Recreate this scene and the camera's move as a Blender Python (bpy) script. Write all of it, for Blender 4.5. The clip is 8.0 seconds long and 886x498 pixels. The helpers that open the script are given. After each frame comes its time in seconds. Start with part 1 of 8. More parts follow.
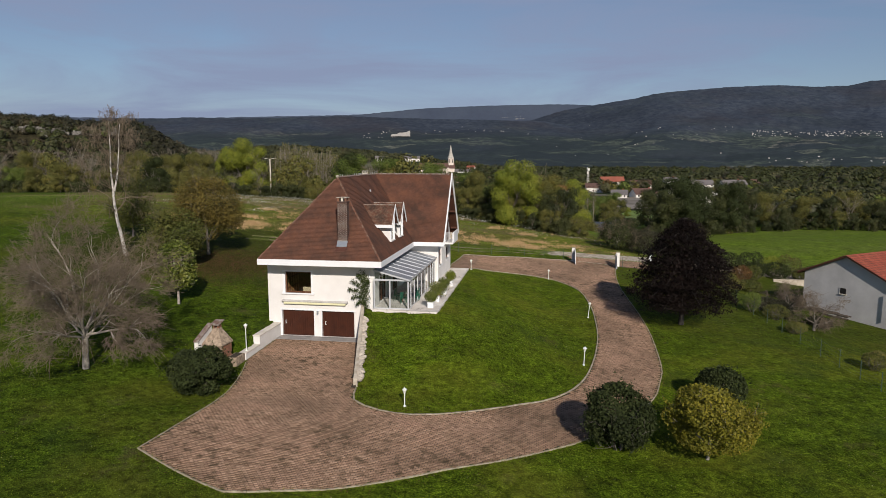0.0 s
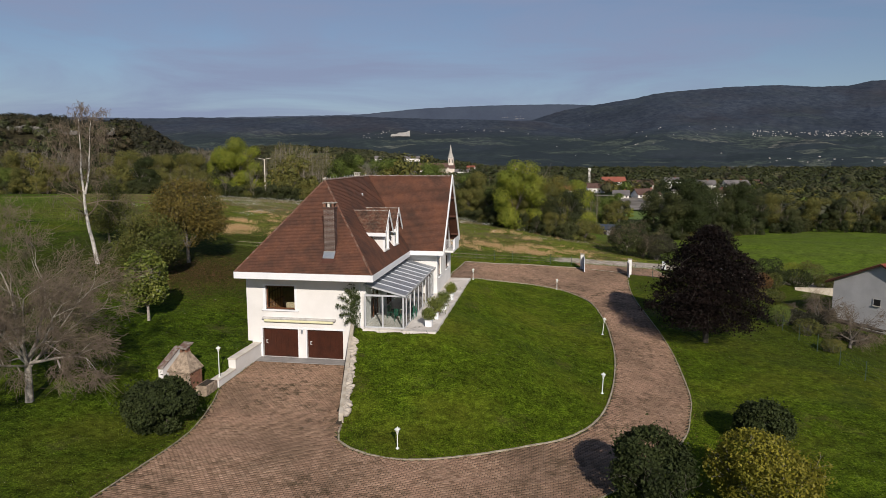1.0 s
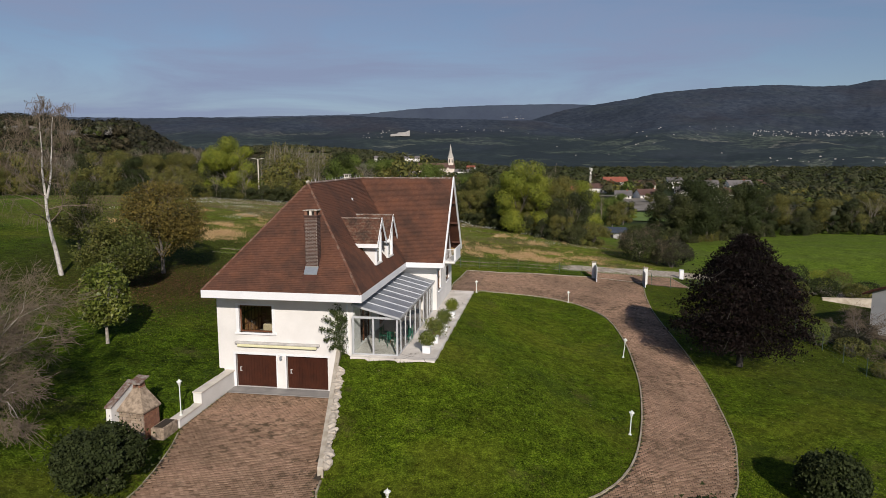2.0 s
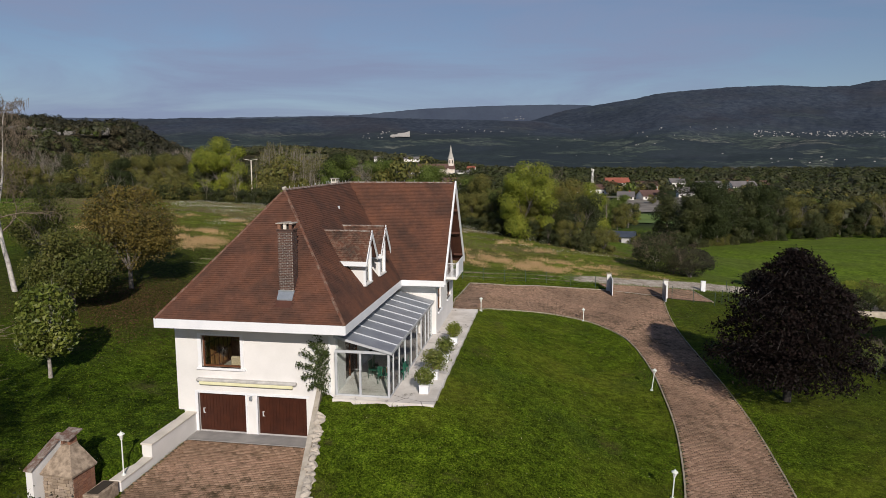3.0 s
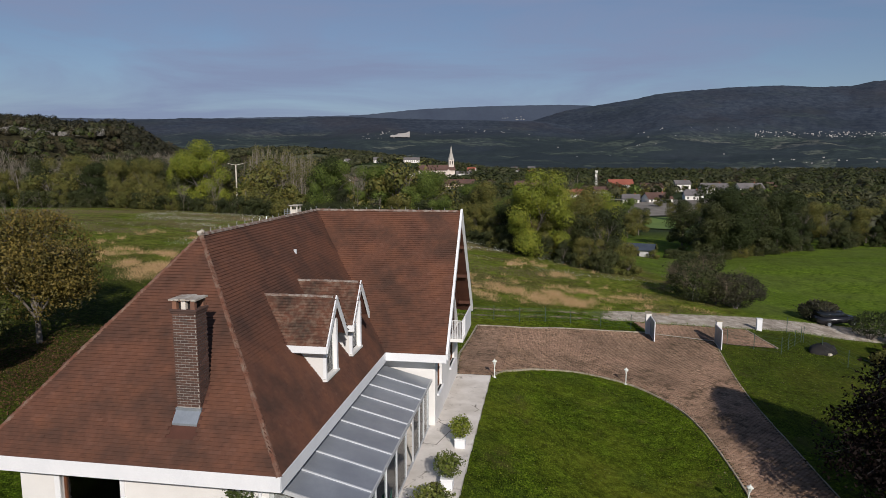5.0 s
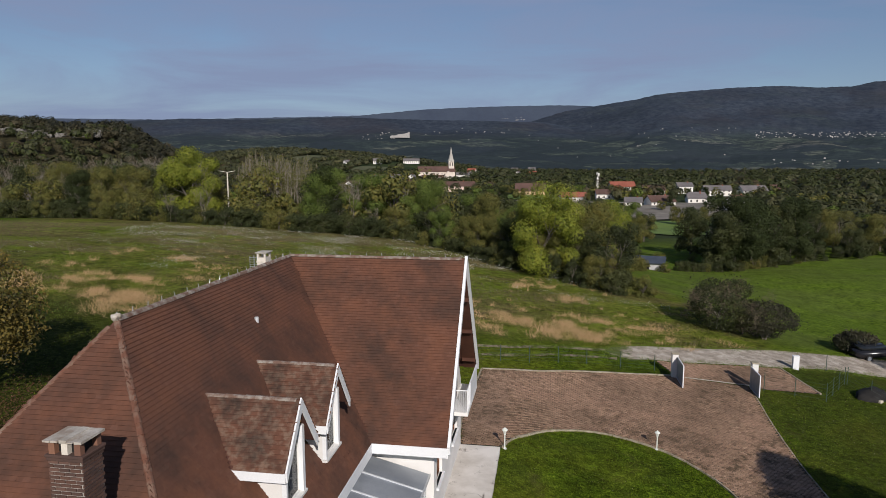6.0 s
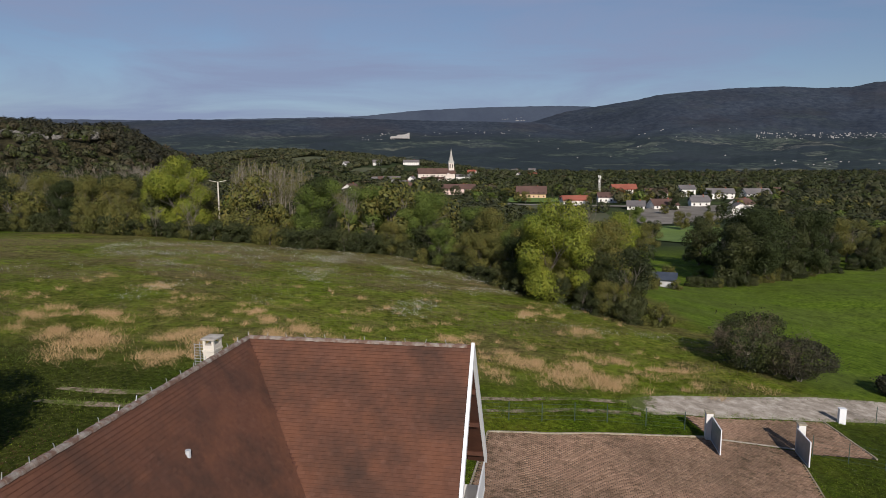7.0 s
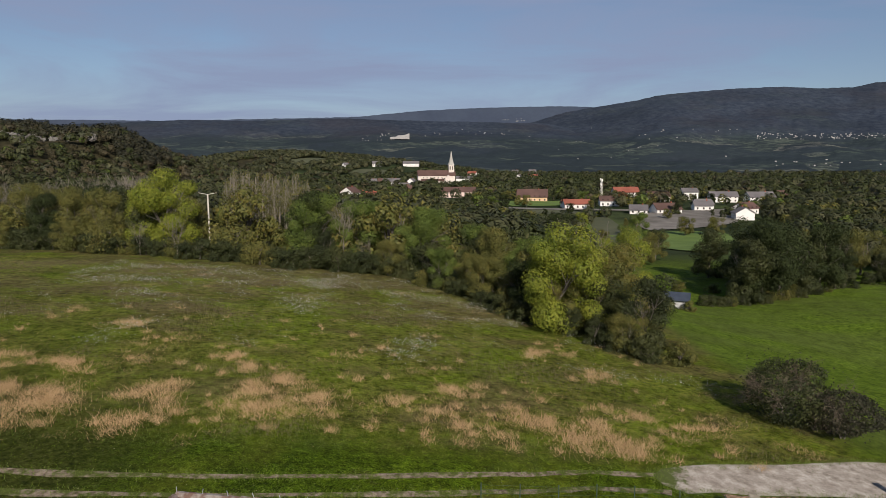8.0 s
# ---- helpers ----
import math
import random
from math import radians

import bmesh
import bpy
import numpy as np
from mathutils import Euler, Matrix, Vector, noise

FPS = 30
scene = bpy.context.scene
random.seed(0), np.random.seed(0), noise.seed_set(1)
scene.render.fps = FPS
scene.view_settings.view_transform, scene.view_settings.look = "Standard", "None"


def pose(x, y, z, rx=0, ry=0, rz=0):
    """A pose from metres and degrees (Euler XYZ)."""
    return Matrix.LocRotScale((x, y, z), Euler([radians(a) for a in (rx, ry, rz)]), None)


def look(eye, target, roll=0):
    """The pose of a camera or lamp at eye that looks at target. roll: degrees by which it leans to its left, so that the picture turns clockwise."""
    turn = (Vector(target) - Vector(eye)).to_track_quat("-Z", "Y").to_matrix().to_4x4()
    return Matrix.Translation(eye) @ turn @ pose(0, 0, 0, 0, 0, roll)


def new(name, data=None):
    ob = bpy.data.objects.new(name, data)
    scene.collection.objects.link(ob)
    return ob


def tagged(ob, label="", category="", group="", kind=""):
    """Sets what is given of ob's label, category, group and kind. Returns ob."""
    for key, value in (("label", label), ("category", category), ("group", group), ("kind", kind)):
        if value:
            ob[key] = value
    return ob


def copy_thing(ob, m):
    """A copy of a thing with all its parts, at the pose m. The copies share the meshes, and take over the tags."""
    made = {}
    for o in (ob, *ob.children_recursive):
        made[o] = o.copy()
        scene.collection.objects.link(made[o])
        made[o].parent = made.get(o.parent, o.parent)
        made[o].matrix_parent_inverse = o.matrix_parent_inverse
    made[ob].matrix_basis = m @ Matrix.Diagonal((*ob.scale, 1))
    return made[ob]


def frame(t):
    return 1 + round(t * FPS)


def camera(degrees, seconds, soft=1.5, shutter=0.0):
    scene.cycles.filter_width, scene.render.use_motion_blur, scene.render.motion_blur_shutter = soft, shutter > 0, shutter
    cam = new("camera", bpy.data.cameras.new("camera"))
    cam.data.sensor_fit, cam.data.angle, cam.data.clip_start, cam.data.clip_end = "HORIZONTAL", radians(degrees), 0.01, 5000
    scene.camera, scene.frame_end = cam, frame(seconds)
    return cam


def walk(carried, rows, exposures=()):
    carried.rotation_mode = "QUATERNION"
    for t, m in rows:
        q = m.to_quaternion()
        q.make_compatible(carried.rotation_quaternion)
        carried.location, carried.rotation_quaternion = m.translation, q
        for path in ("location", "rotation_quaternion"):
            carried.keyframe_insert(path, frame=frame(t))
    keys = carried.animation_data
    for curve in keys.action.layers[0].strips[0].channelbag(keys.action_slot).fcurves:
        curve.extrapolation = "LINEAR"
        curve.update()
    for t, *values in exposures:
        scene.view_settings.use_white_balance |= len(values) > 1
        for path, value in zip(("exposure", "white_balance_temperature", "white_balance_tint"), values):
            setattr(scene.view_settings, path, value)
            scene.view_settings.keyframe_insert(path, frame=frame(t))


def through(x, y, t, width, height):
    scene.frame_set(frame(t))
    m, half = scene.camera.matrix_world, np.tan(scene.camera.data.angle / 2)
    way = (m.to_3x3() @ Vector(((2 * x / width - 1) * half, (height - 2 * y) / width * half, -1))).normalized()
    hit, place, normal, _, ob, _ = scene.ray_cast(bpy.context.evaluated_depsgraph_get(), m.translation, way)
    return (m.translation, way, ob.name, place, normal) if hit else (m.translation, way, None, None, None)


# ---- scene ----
cam = camera(68.0, 8.0, 0.8)
METRES, EYE, TILT, LEAN, TURN = 49.0, 13.35, -7.8, 0.0, 0.0
ROWS = [
    (0.0, 0.0, 0.0, 0.0, -0.0, 0.0, -0.0),
    (0.5, 0.0004, 0.0533, 0.0076, -0.0, 0.0, -0.0),
    (1.0, 0.0006, 0.1083, 0.0155, -0.01, -0.0, -0.0),
    (1.5, 0.0005, 0.1665, 0.0236, -0.02, -0.03, -0.0),
    (3.0, -0.0003, 0.3522, 0.0514, -0.01, 0.04, 0.02),
    (3.5, -0.0005, 0.4137, 0.061, -0.0, 0.04, 0.02),
    (4.0, -0.0007, 0.4755, 0.072, -0.0, 0.06, 0.02),
    (4.5, -0.0011, 0.537, 0.0862, -0.0, 0.06, 0.02),
    (6.0, -0.0021, 0.7161, 0.1506, -0.01, 0.09, 0.02),
    (6.5, -0.0022, 0.7759, 0.1762, -0.01, 0.11, 0.04),
    (7.0, -0.002, 0.8362, 0.2043, -0.01, 0.12, 0.04),
    (7.5, -0.0022, 0.8958, 0.2344, -0.02, 0.14, 0.05),
    (8.0, -0.0019, 0.9551, 0.2659, -0.01, 0.13, 0.04),
]
walk(cam, [(t, pose(0, 0, EYE, TILT, LEAN, TURN) @ pose(METRES * x, METRES * y, METRES * z, 90 + pitch, roll, yaw)) for t, x, y, z, yaw, pitch, roll in ROWS], [(0.0, -0.05, 6380, 12.0), (1.5, -0.07, 6350, 12.0), (3.5, -0.15, 6220, 12.0), (4.5, -0.20, 6130, 12.0), (6.5, -0.10, 6120, 12.0), (8.0, 0.0, 6350, 12.0)])

# ---- light: a low autumn sun behind the flight, veiled blue sky ----
SUN_ELEV, SUN_AZ = 29.0, 12.0  # azimuth: degrees to the right of straight behind
scene.view_settings.exposure = 0.0
world = bpy.data.worlds.new("sky")
scene.world = world
world.use_nodes = True
wn, wl = world.node_tree.nodes, world.node_tree.links
wn.clear()
w_out = wn.new("ShaderNodeOutputWorld")
w_bg = wn.new("ShaderNodeBackground")
w_sky = wn.new("ShaderNodeTexSky")
w_sky.sky_type = "NISHITA"
w_sky.sun_disc = False
w_sky.sun_elevation = radians(SUN_ELEV)
w_sky.sun_rotation = radians(180.0 - SUN_AZ)
w_sky.altitude = 300
w_sky.air_density, w_sky.dust_density, w_sky.ozone_density = 1.0, 0.4, 3.0
w_tc = wn.new("ShaderNodeTexCoord")
w_map = wn.new("ShaderNodeMapping")
w_map.inputs["Scale"].default_value = (1.6, 1.6, 10.0)
w_map.inputs["Rotation"].default_value = (0.0, 0.10, 0.0)
w_noise = wn.new("ShaderNodeTexNoise")
w_noise.inputs["Scale"].default_value = 1.3
w_noise.inputs["Detail"].default_value = 7.0
w_noise.inputs["Roughness"].default_value = 0.58
w_noise.inputs["Distortion"].default_value = 0.6
w_ramp = wn.new("ShaderNodeValToRGB")
w_ramp.color_ramp.elements[0].position, w_ramp.color_ramp.elements[0].color = 0.40, (0, 0, 0, 1)
w_ramp.color_ramp.elements[1].position, w_ramp.color_ramp.elements[1].color = 0.64, (1, 1, 1, 1)
w_mul = wn.new("ShaderNodeMath")
w_mul.operation = "MULTIPLY"
w_mul.inputs[1].default_value = 0.65
w_mix = wn.new("ShaderNodeMix")
w_mix.data_type = "RGBA"
w_mix.inputs[7].default_value = (3.70, 4.42, 6.40, 1)
wl.new(w_tc.outputs["Generated"], w_map.inputs["Vector"])
wl.new(w_map.outputs["Vector"], w_noise.inputs["Vector"])
wl.new(w_noise.outputs["Fac"], w_ramp.inputs["Fac"])
wl.new(w_ramp.outputs["Color"], w_mul.inputs[0])
w_add = wn.new("ShaderNodeMath")
w_add.inputs[1].default_value = 0.28
wl.new(w_mul.outputs[0], w_add.inputs[0])
w_sep = wn.new("ShaderNodeSeparateXYZ")
wl.new(w_tc.outputs["Generated"], w_sep.inputs[0])
w_thin = wn.new("ShaderNodeMapRange")
w_thin.inputs["From Min"].default_value, w_thin.inputs["From Max"].default_value = 0.2, 0.8
w_thin.inputs["To Min"].default_value, w_thin.inputs["To Max"].default_value = 1.0, 0.10
wl.new(w_sep.outputs["Z"], w_thin.inputs["Value"])
w_veil = wn.new("ShaderNodeMath")
w_veil.operation = "MULTIPLY"
wl.new(w_add.outputs[0], w_veil.inputs[0])
wl.new(w_thin.outputs["Result"], w_veil.inputs[1])
wl.new(w_veil.outputs[0], w_mix.inputs[0])
wl.new(w_sky.outputs["Color"], w_mix.inputs[6])
wl.new(w_mix.outputs[2], w_bg.inputs["Color"])
w_bg.inputs["Strength"].default_value = 0.070
wl.new(w_bg.outputs["Background"], w_out.inputs["Surface"])

sun_data = bpy.data.lights.new("sun", "SUN")
sun_data.energy, sun_data.angle, sun_data.color = 5.0, radians(0.6), (1.0, 0.91, 0.80)
sun = new("sun", sun_data)
sun.matrix_world = look(
    (40 * math.sin(radians(SUN_AZ)), -40 * math.cos(radians(SUN_AZ)), 40 * math.tan(radians(SUN_ELEV))), (0, 0, 0)
)

# ---- materials ----
class Nodes:
    """A small builder of node materials."""

    def __init__(self, name, rough=0.7, metal=0.0, spec=0.3):
        self.mat = bpy.data.materials.new(name)
        self.mat.use_nodes = True
        self.tree = self.mat.node_tree
        self.bsdf = self.tree.nodes["Principled BSDF"]
        self.set("Roughness", rough)
        self.set("Metallic", metal)
        self.set("Specular IOR Level", spec)

    def set(self, socket, value):
        if isinstance(value, (int, float, tuple)):
            self.bsdf.inputs[socket].default_value = value
        else:
            self.tree.links.new(value, self.bsdf.inputs[socket])

    def node(self, kind):
        return self.tree.nodes.new(kind)

    def link(self, a, b):
        if isinstance(a, (int, float, tuple)):
            b.default_value = a
        else:
            self.tree.links.new(a, b)

    def place(self, scale=(1, 1, 1), turn=0.0):
        g = self.node("ShaderNodeNewGeometry")
        m = self.node("ShaderNodeMapping")
        m.inputs["Scale"].default_value = scale
        m.inputs["Rotation"].default_value = (0, 0, radians(turn))
        self.link(g.outputs["Position"], m.inputs["Vector"])
        return m.outputs["Vector"]

    def noise(self, scale, detail=4.0, rough=0.55, vec=None, warp=0.0):
        n = self.node("ShaderNodeTexNoise")
        n.inputs["Scale"].default_value = scale
        n.inputs["Detail"].default_value = detail
        n.inputs["Roughness"].default_value = rough
        n.inputs["Distortion"].default_value = warp
        self.link(vec if vec is not None else self.place(), n.inputs["Vector"])
        return n.outputs["Fac"]

    def ramp(self, fac, stops):
        r = self.node("ShaderNodeValToRGB")
        e = r.color_ramp.elements
        while len(e) < len(stops):
            e.new(0.5)
        for el, (p, c) in zip(e, stops):
            el.position = p
            el.color = (c, c, c, 1) if isinstance(c, (int, float)) else (*c, 1)
        self.link(fac, r.inputs["Fac"])
        return r.outputs["Color"]

    def mix(self, fac, a, b, blend="MIX"):
        m = self.node("ShaderNodeMix")
        m.data_type = "RGBA"
        m.blend_type = blend
        self.link(fac, m.inputs[0])
        self.link((*a, 1) if isinstance(a, tuple) and len(a) == 3 else a, m.inputs[6])
        self.link((*b, 1) if isinstance(b, tuple) and len(b) == 3 else b, m.inputs[7])
        return m.outputs[2]

    def math(self, op, a, b=0.0, clamp=False):
        m = self.node("ShaderNodeMath")
        m.operation = op
        m.use_clamp = clamp
        self.link(a, m.inputs[0])
        self.link(b, m.inputs[1])
        return m.outputs[0]

    def axis(self, i, scale=1.0, add=0.0):
        s = self.node("ShaderNodeSeparateXYZ")
        self.link(self.place(), s.inputs[0])
        return self.math("MULTIPLY", self.math("ADD", s.outputs[i], add), scale, clamp=True)

    def island(self):
        return self.node("ShaderNodeNewGeometry").outputs["Random Per Island"]

    def random(self):
        return self.node("ShaderNodeObjectInfo").outputs["Random"]

    def bump(self, height, strength=0.3, distance=0.02):
        b = self.node("ShaderNodeBump")
        b.inputs["Strength"].default_value = strength
        b.inputs["Distance"].default_value = distance
        self.link(height, b.inputs["Height"])
        self.set("Normal", b.outputs["Normal"])

    def colour(self, value):
        self.set("Base Color", (*value, 1) if isinstance(value, tuple) else value)
        return self


def simple(name, dark, light, scale=3.0, rough=0.7, metal=0.0, bump=0.15, fine=40.0, spec=0.3):
    """Two tones by broad noise, fine grain and a little relief."""
    n = Nodes(name, rough, metal, spec)
    broad = n.ramp(n.noise(scale, 5), [(0.3, dark), (0.7, light)])
    grain = n.noise(fine, 3)
    mixed = n.mix(0.25, broad, n.ramp(grain, [(0.3, 0.75), (0.7, 1.15)]), "MULTIPLY")
    n.colour(mixed)
    n.bump(grain, bump, 0.01)
    return n.mat


def piece_mat(name, tones, rough=0.8, dirt=(0.05, 0.045, 0.035), dirt_scale=0.25, dirt_amount=0.45, fine=60.0, by="island", second=None, moss=None):
    """Pieces that differ from one another, with stains across them."""
    n = Nodes(name, rough, 0.0, 0.25)
    pick = n.island() if by == "island" else n.random()
    step = 1.0 / max(1, len(tones) - 1)
    base = n.ramp(pick, [(i * step, c) for i, c in enumerate(tones)])
    if second:
        base = n.mix(n.ramp(n.noise(second[1], 4), [(0.45, 0.0), (0.62, second[2])]), base, second[0])
    stain = n.ramp(n.noise(dirt_scale, 6, 0.62), [(0.42, 0.0), (0.68, dirt_amount)])
    base = n.mix(stain, base, dirt)
    if moss:
        fleck = n.ramp(n.noise(1.7, 7, 0.76), [(0.50, 0.0), (0.60, 1.0)])
        where = n.ramp(n.noise(0.13, 4, 0.6), [(0.40, 0.12), (0.60, 0.85)])
        base = n.mix(n.math("MULTIPLY", fleck, where), base, moss)
    grain = n.noise(fine, 3)
    base = n.mix(0.3, base, n.ramp(grain, [(0.3, 0.7), (0.7, 1.2)]), "MULTIPLY")
    n.colour(base)
    n.bump(grain, 0.2, 0.01)
    return n.mat


def leaf_mat(name, tones, through=0.16, rough=0.6, spec=0.2, crown=0.45, size=0.4):
    """Leaves: tone by leaf and by clump, a little light through them."""
    n = Nodes(name, rough, 0.0, spec)
    step = 1.0 / max(1, len(tones) - 1)
    clump = n.ramp(n.noise(size, 2), [(0.3, 0.0), (0.7, 1.0)])
    pick = n.math("ADD", n.math("MULTIPLY", clump, crown), n.math("MULTIPLY", n.island(), 1.0 - crown), clamp=True)
    c = n.ramp(pick, [(i * step, t) for i, t in enumerate(tones)])
    # wide tone noise also stands in for shaded gaps and lit sides of crowns
    c = n.mix(0.5, c, n.ramp(n.noise(0.9, 3), [(0.3, 0.5), (0.7, 1.45)]), "MULTIPLY")
    n.colour(c)
    t = n.node("ShaderNodeBsdfTranslucent")
    m = n.node("ShaderNodeMixShader")
    n.link(c, t.inputs["Color"])
    m.inputs[0].default_value = through
    out = n.tree.nodes["Material Output"]
    n.link(n.bsdf.outputs[0], m.inputs[1])
    n.link(t.outputs[0], m.inputs[2])
    n.link(m.outputs[0], out.inputs["Surface"])
    return n.mat


def ground_material():
    n = Nodes("grassland", 0.95, 0.0, 0.05)
    fine = n.noise(11.0, 5, 0.75)
    coarse = n.noise(2.6, 6, 0.68)
    mid = n.noise(0.7, 5, 0.62)
    broad = n.noise(0.10, 5, 0.6)
    lawn = n.ramp(fine, [(0.33, (0.007, 0.015, 0.0015)), (0.45, (0.032, 0.058, 0.003)), (0.56, (0.070, 0.112, 0.006)), (0.68, (0.150, 0.190, 0.022))])
    # strong tone noise imitates shaded hollows and highlights among the blades
    lawn = n.mix(0.85, lawn, n.ramp(coarse, [(0.34, 0.38), (0.50, 0.95), (0.66, 1.60)]), "MULTIPLY")
    lawn = n.mix(0.75, lawn, n.ramp(mid, [(0.34, 0.48), (0.50, 1.0), (0.66, 1.5)]), "MULTIPLY")
    lawn = n.mix(n.ramp(broad, [(0.48, 0.0), (0.66, 0.55)]), lawn, n.mix(0.9, (0.125, 0.135, 0.016), n.ramp(coarse, [(0.34, 0.4), (0.66, 1.5)]), "MULTIPLY"))
    lawn = n.mix(n.ramp(n.noise(0.16, 5, 0.6, n.place((1, 1, 1), 40)), [(0.54, 0.0), (0.68, 0.6)]), lawn, n.mix(0.9, (0.030, 0.055, 0.010), n.ramp(fine, [(0.34, 0.4), (0.66, 1.5)]), "MULTIPLY"))
    lawn = n.mix(n.ramp(n.noise(0.30, 5, 0.66), [(0.59, 0.0), (0.71, 0.55)]), lawn, (0.100, 0.080, 0.036))
    # lawn colour is raised from about x = -9 eastward
    raise_east = n.axis(0, 1 / 6.0, 9.0)
    lawn = n.mix(raise_east, lawn, n.mix(1.0, lawn, (1.32, 1.24, 1.1), "MULTIPLY"))
    # duller grass behind the house, tree shade painted in, and down the eastern slope
    west = n.math("MULTIPLY", n.math("MULTIPLY", n.axis(0, -1 / 6.0, 14.0), n.axis(0, 1 / 8.0, 44.0)), n.axis(1, 1 / 10.0, -54.0))
    east = n.math("MULTIPLY", n.axis(0, 1 / 5.0, -16.0), n.axis(1, 1 / 12.0, -44.0))
    rough = n.ramp(n.noise(3.0, 6, 0.74), [(0.34, (0.014, 0.018, 0.003)), (0.50, (0.040, 0.049, 0.008)), (0.66, (0.090, 0.096, 0.022))])
    lawn = n.mix(n.math("MULTIPLY", west, 0.92), lawn, rough)
    lawn = n.mix(n.math("MULTIPLY", east, 0.55), lawn, rough)
    # rough meadow beyond the lane
    mfine = n.noise(2.0, 8, 0.76)
    meadow = n.ramp(mfine, [(0.34, (0.034, 0.040, 0.007)), (0.47, (0.108, 0.122, 0.017)), (0.58, (0.178, 0.180, 0.030)), (0.70, (0.30, 0.25, 0.09))])
    meadow = n.mix(n.ramp(n.noise(0.16, 6, 0.68), [(0.42, 0.0), (0.60, 0.8)]), meadow, n.mix(0.9, (0.125, 0.175, 0.010), n.ramp(mfine, [(0.36, 0.45), (0.64, 1.5)]), "MULTIPLY"))
    weeds = n.math("ADD", n.noise(0.11, 6, 0.68, n.place((0.8, 1.3, 1), 8)), n.math("MULTIPLY", n.axis(1, 1 / 50.0, -90.0), 0.13))
    meadow = n.mix(n.ramp(weeds, [(0.52, 0.0), (0.64, 0.6)]), meadow, n.mix(0.8, (0.125, 0.088, 0.048), n.ramp(mfine, [(0.36, 0.5), (0.64, 1.5)]), "MULTIPLY"))
    meadow = n.mix(0.8, meadow, n.ramp(n.noise(0.9, 6, 0.72), [(0.36, 0.48), (0.5, 1.0), (0.66, 1.45)]), "MULTIPLY")
    meadow = n.mix(n.ramp(n.noise(0.45, 6, 0.7), [(0.50, 0.0), (0.62, 0.4)]), meadow, (0.130, 0.108, 0.036))
    meadow = n.mix(0.7, meadow, n.ramp(n.noise(0.22, 5, 0.62), [(0.34, 0.62), (0.66, 1.36)]), "MULTIPLY")
    meadow = n.mix(n.math("MULTIPLY", n.math("MULTIPLY", n.axis(0, -1 / 10.0, 12.0), n.math("SUBTRACT", 1.0, n.axis(1, 1 / 25.0, -92.0))), 0.28), meadow, rough)
    at = n.node("ShaderNodeSeparateXYZ")
    n.link(n.place(), at.inputs[0])
    mown = n.math("MULTIPLY", n.math("ADD", n.math("MULTIPLY", at.outputs[1], -0.3), n.math("MULTIPLY", n.math("ADD", at.outputs[0], 22.0), -1.0)), 1 / 9.0, clamp=True)
    meadow = n.mix(mown, meadow, n.mix(0.5, lawn, (0.075, 0.115, 0.010)))
    edge = n.math("ADD", n.axis(1, 1 / 6.0, -84.0), n.math("MULTIPLY", n.math("SUBTRACT", n.noise(0.2, 3), 0.5), 0.6), clamp=True)
    c = n.mix(edge, lawn, meadow)
    # pasture east of the hedge
    past = n.ramp(n.noise(1.6, 7, 0.74), [(0.34, (0.042, 0.074, 0.006)), (0.50, (0.102, 0.158, 0.012)), (0.66, (0.180, 0.240, 0.028))])
    past = n.mix(n.ramp(n.noise(0.06, 5, 0.6, n.place((0.5, 1.6, 1), 10)), [(0.42, 0.0), (0.62, 0.55)]), past, (0.100, 0.122, 0.030))
    past = n.mix(0.6, past, n.ramp(n.noise(0.35, 5, 0.66), [(0.35, 0.6), (0.65, 1.3)]), "MULTIPLY")
    pe = n.math("MULTIPLY", n.axis(0, 1 / 3.0, -27.0), n.axis(1, 1 / 4.0, -88.0))
    c = n.mix(pe, c, past)
    # the valley floor: woods and fields
    far = n.ramp(n.noise(0.012, 6, 0.62), [(0.35, (0.020, 0.030, 0.014)), (0.52, (0.038, 0.050, 0.020)), (0.64, (0.085, 0.110, 0.036))])
    c = n.mix(n.axis(1, 1 / 60.0, -210.0), c, far)
    scrub = n.ramp(n.noise(0.06, 6, 0.75), [(0.36, (0.018, 0.017, 0.009)), (0.52, (0.045, 0.040, 0.020)), (0.66, (0.085, 0.072, 0.038))])
    c = n.mix(n.math("MULTIPLY", n.axis(0, -1 / 60.0, 240.0), n.axis(1, 1 / 100.0, -520.0)), c, scrub)
    n.colour(c)
    n.bump(n.math("ADD", fine, n.math("MULTIPLY", coarse, 1.6)), 1.0, 0.12)
    return n.mat


M = {}
M["grass"] = ground_material()
M["render"] = simple("white_render", (0.64, 0.622, 0.590), (0.735, 0.715, 0.685), 0.8, 0.85, 0, 0.12, 55)
M["fascia"] = simple("white_paint", (0.688, 0.698, 0.707), (0.763, 0.763, 0.763), 1.2, 0.5, 0, 0.04, 30)
M["pvc"] = simple("grey_white_frame", (0.38, 0.39, 0.40), (0.47, 0.48, 0.49), 2.0, 0.35, 0, 0.03, 30)
M["brown"] = simple("brown_panelling", (0.034, 0.0105, 0.0055), (0.058, 0.017, 0.008), 2.0, 0.45, 0, 0.1, 60)
M["wood"] = simple("varnished_wood", (0.075, 0.028, 0.012), (0.145, 0.056, 0.024), 3.0, 0.45, 0, 0.1, 40)
M["pine"] = simple("pine_wood", (0.36, 0.20, 0.09), (0.48, 0.29, 0.14), 3.0, 0.5, 0, 0.1, 40)
M["beige"] = simple("beige_upholstery", (0.42, 0.33, 0.20), (0.50, 0.40, 0.26), 3.0, 0.9)
M["soffit"] = simple("stained_soffit", (0.055, 0.022, 0.014), (0.09, 0.036, 0.02), 2.0, 0.7, 0, 0.1, 30)
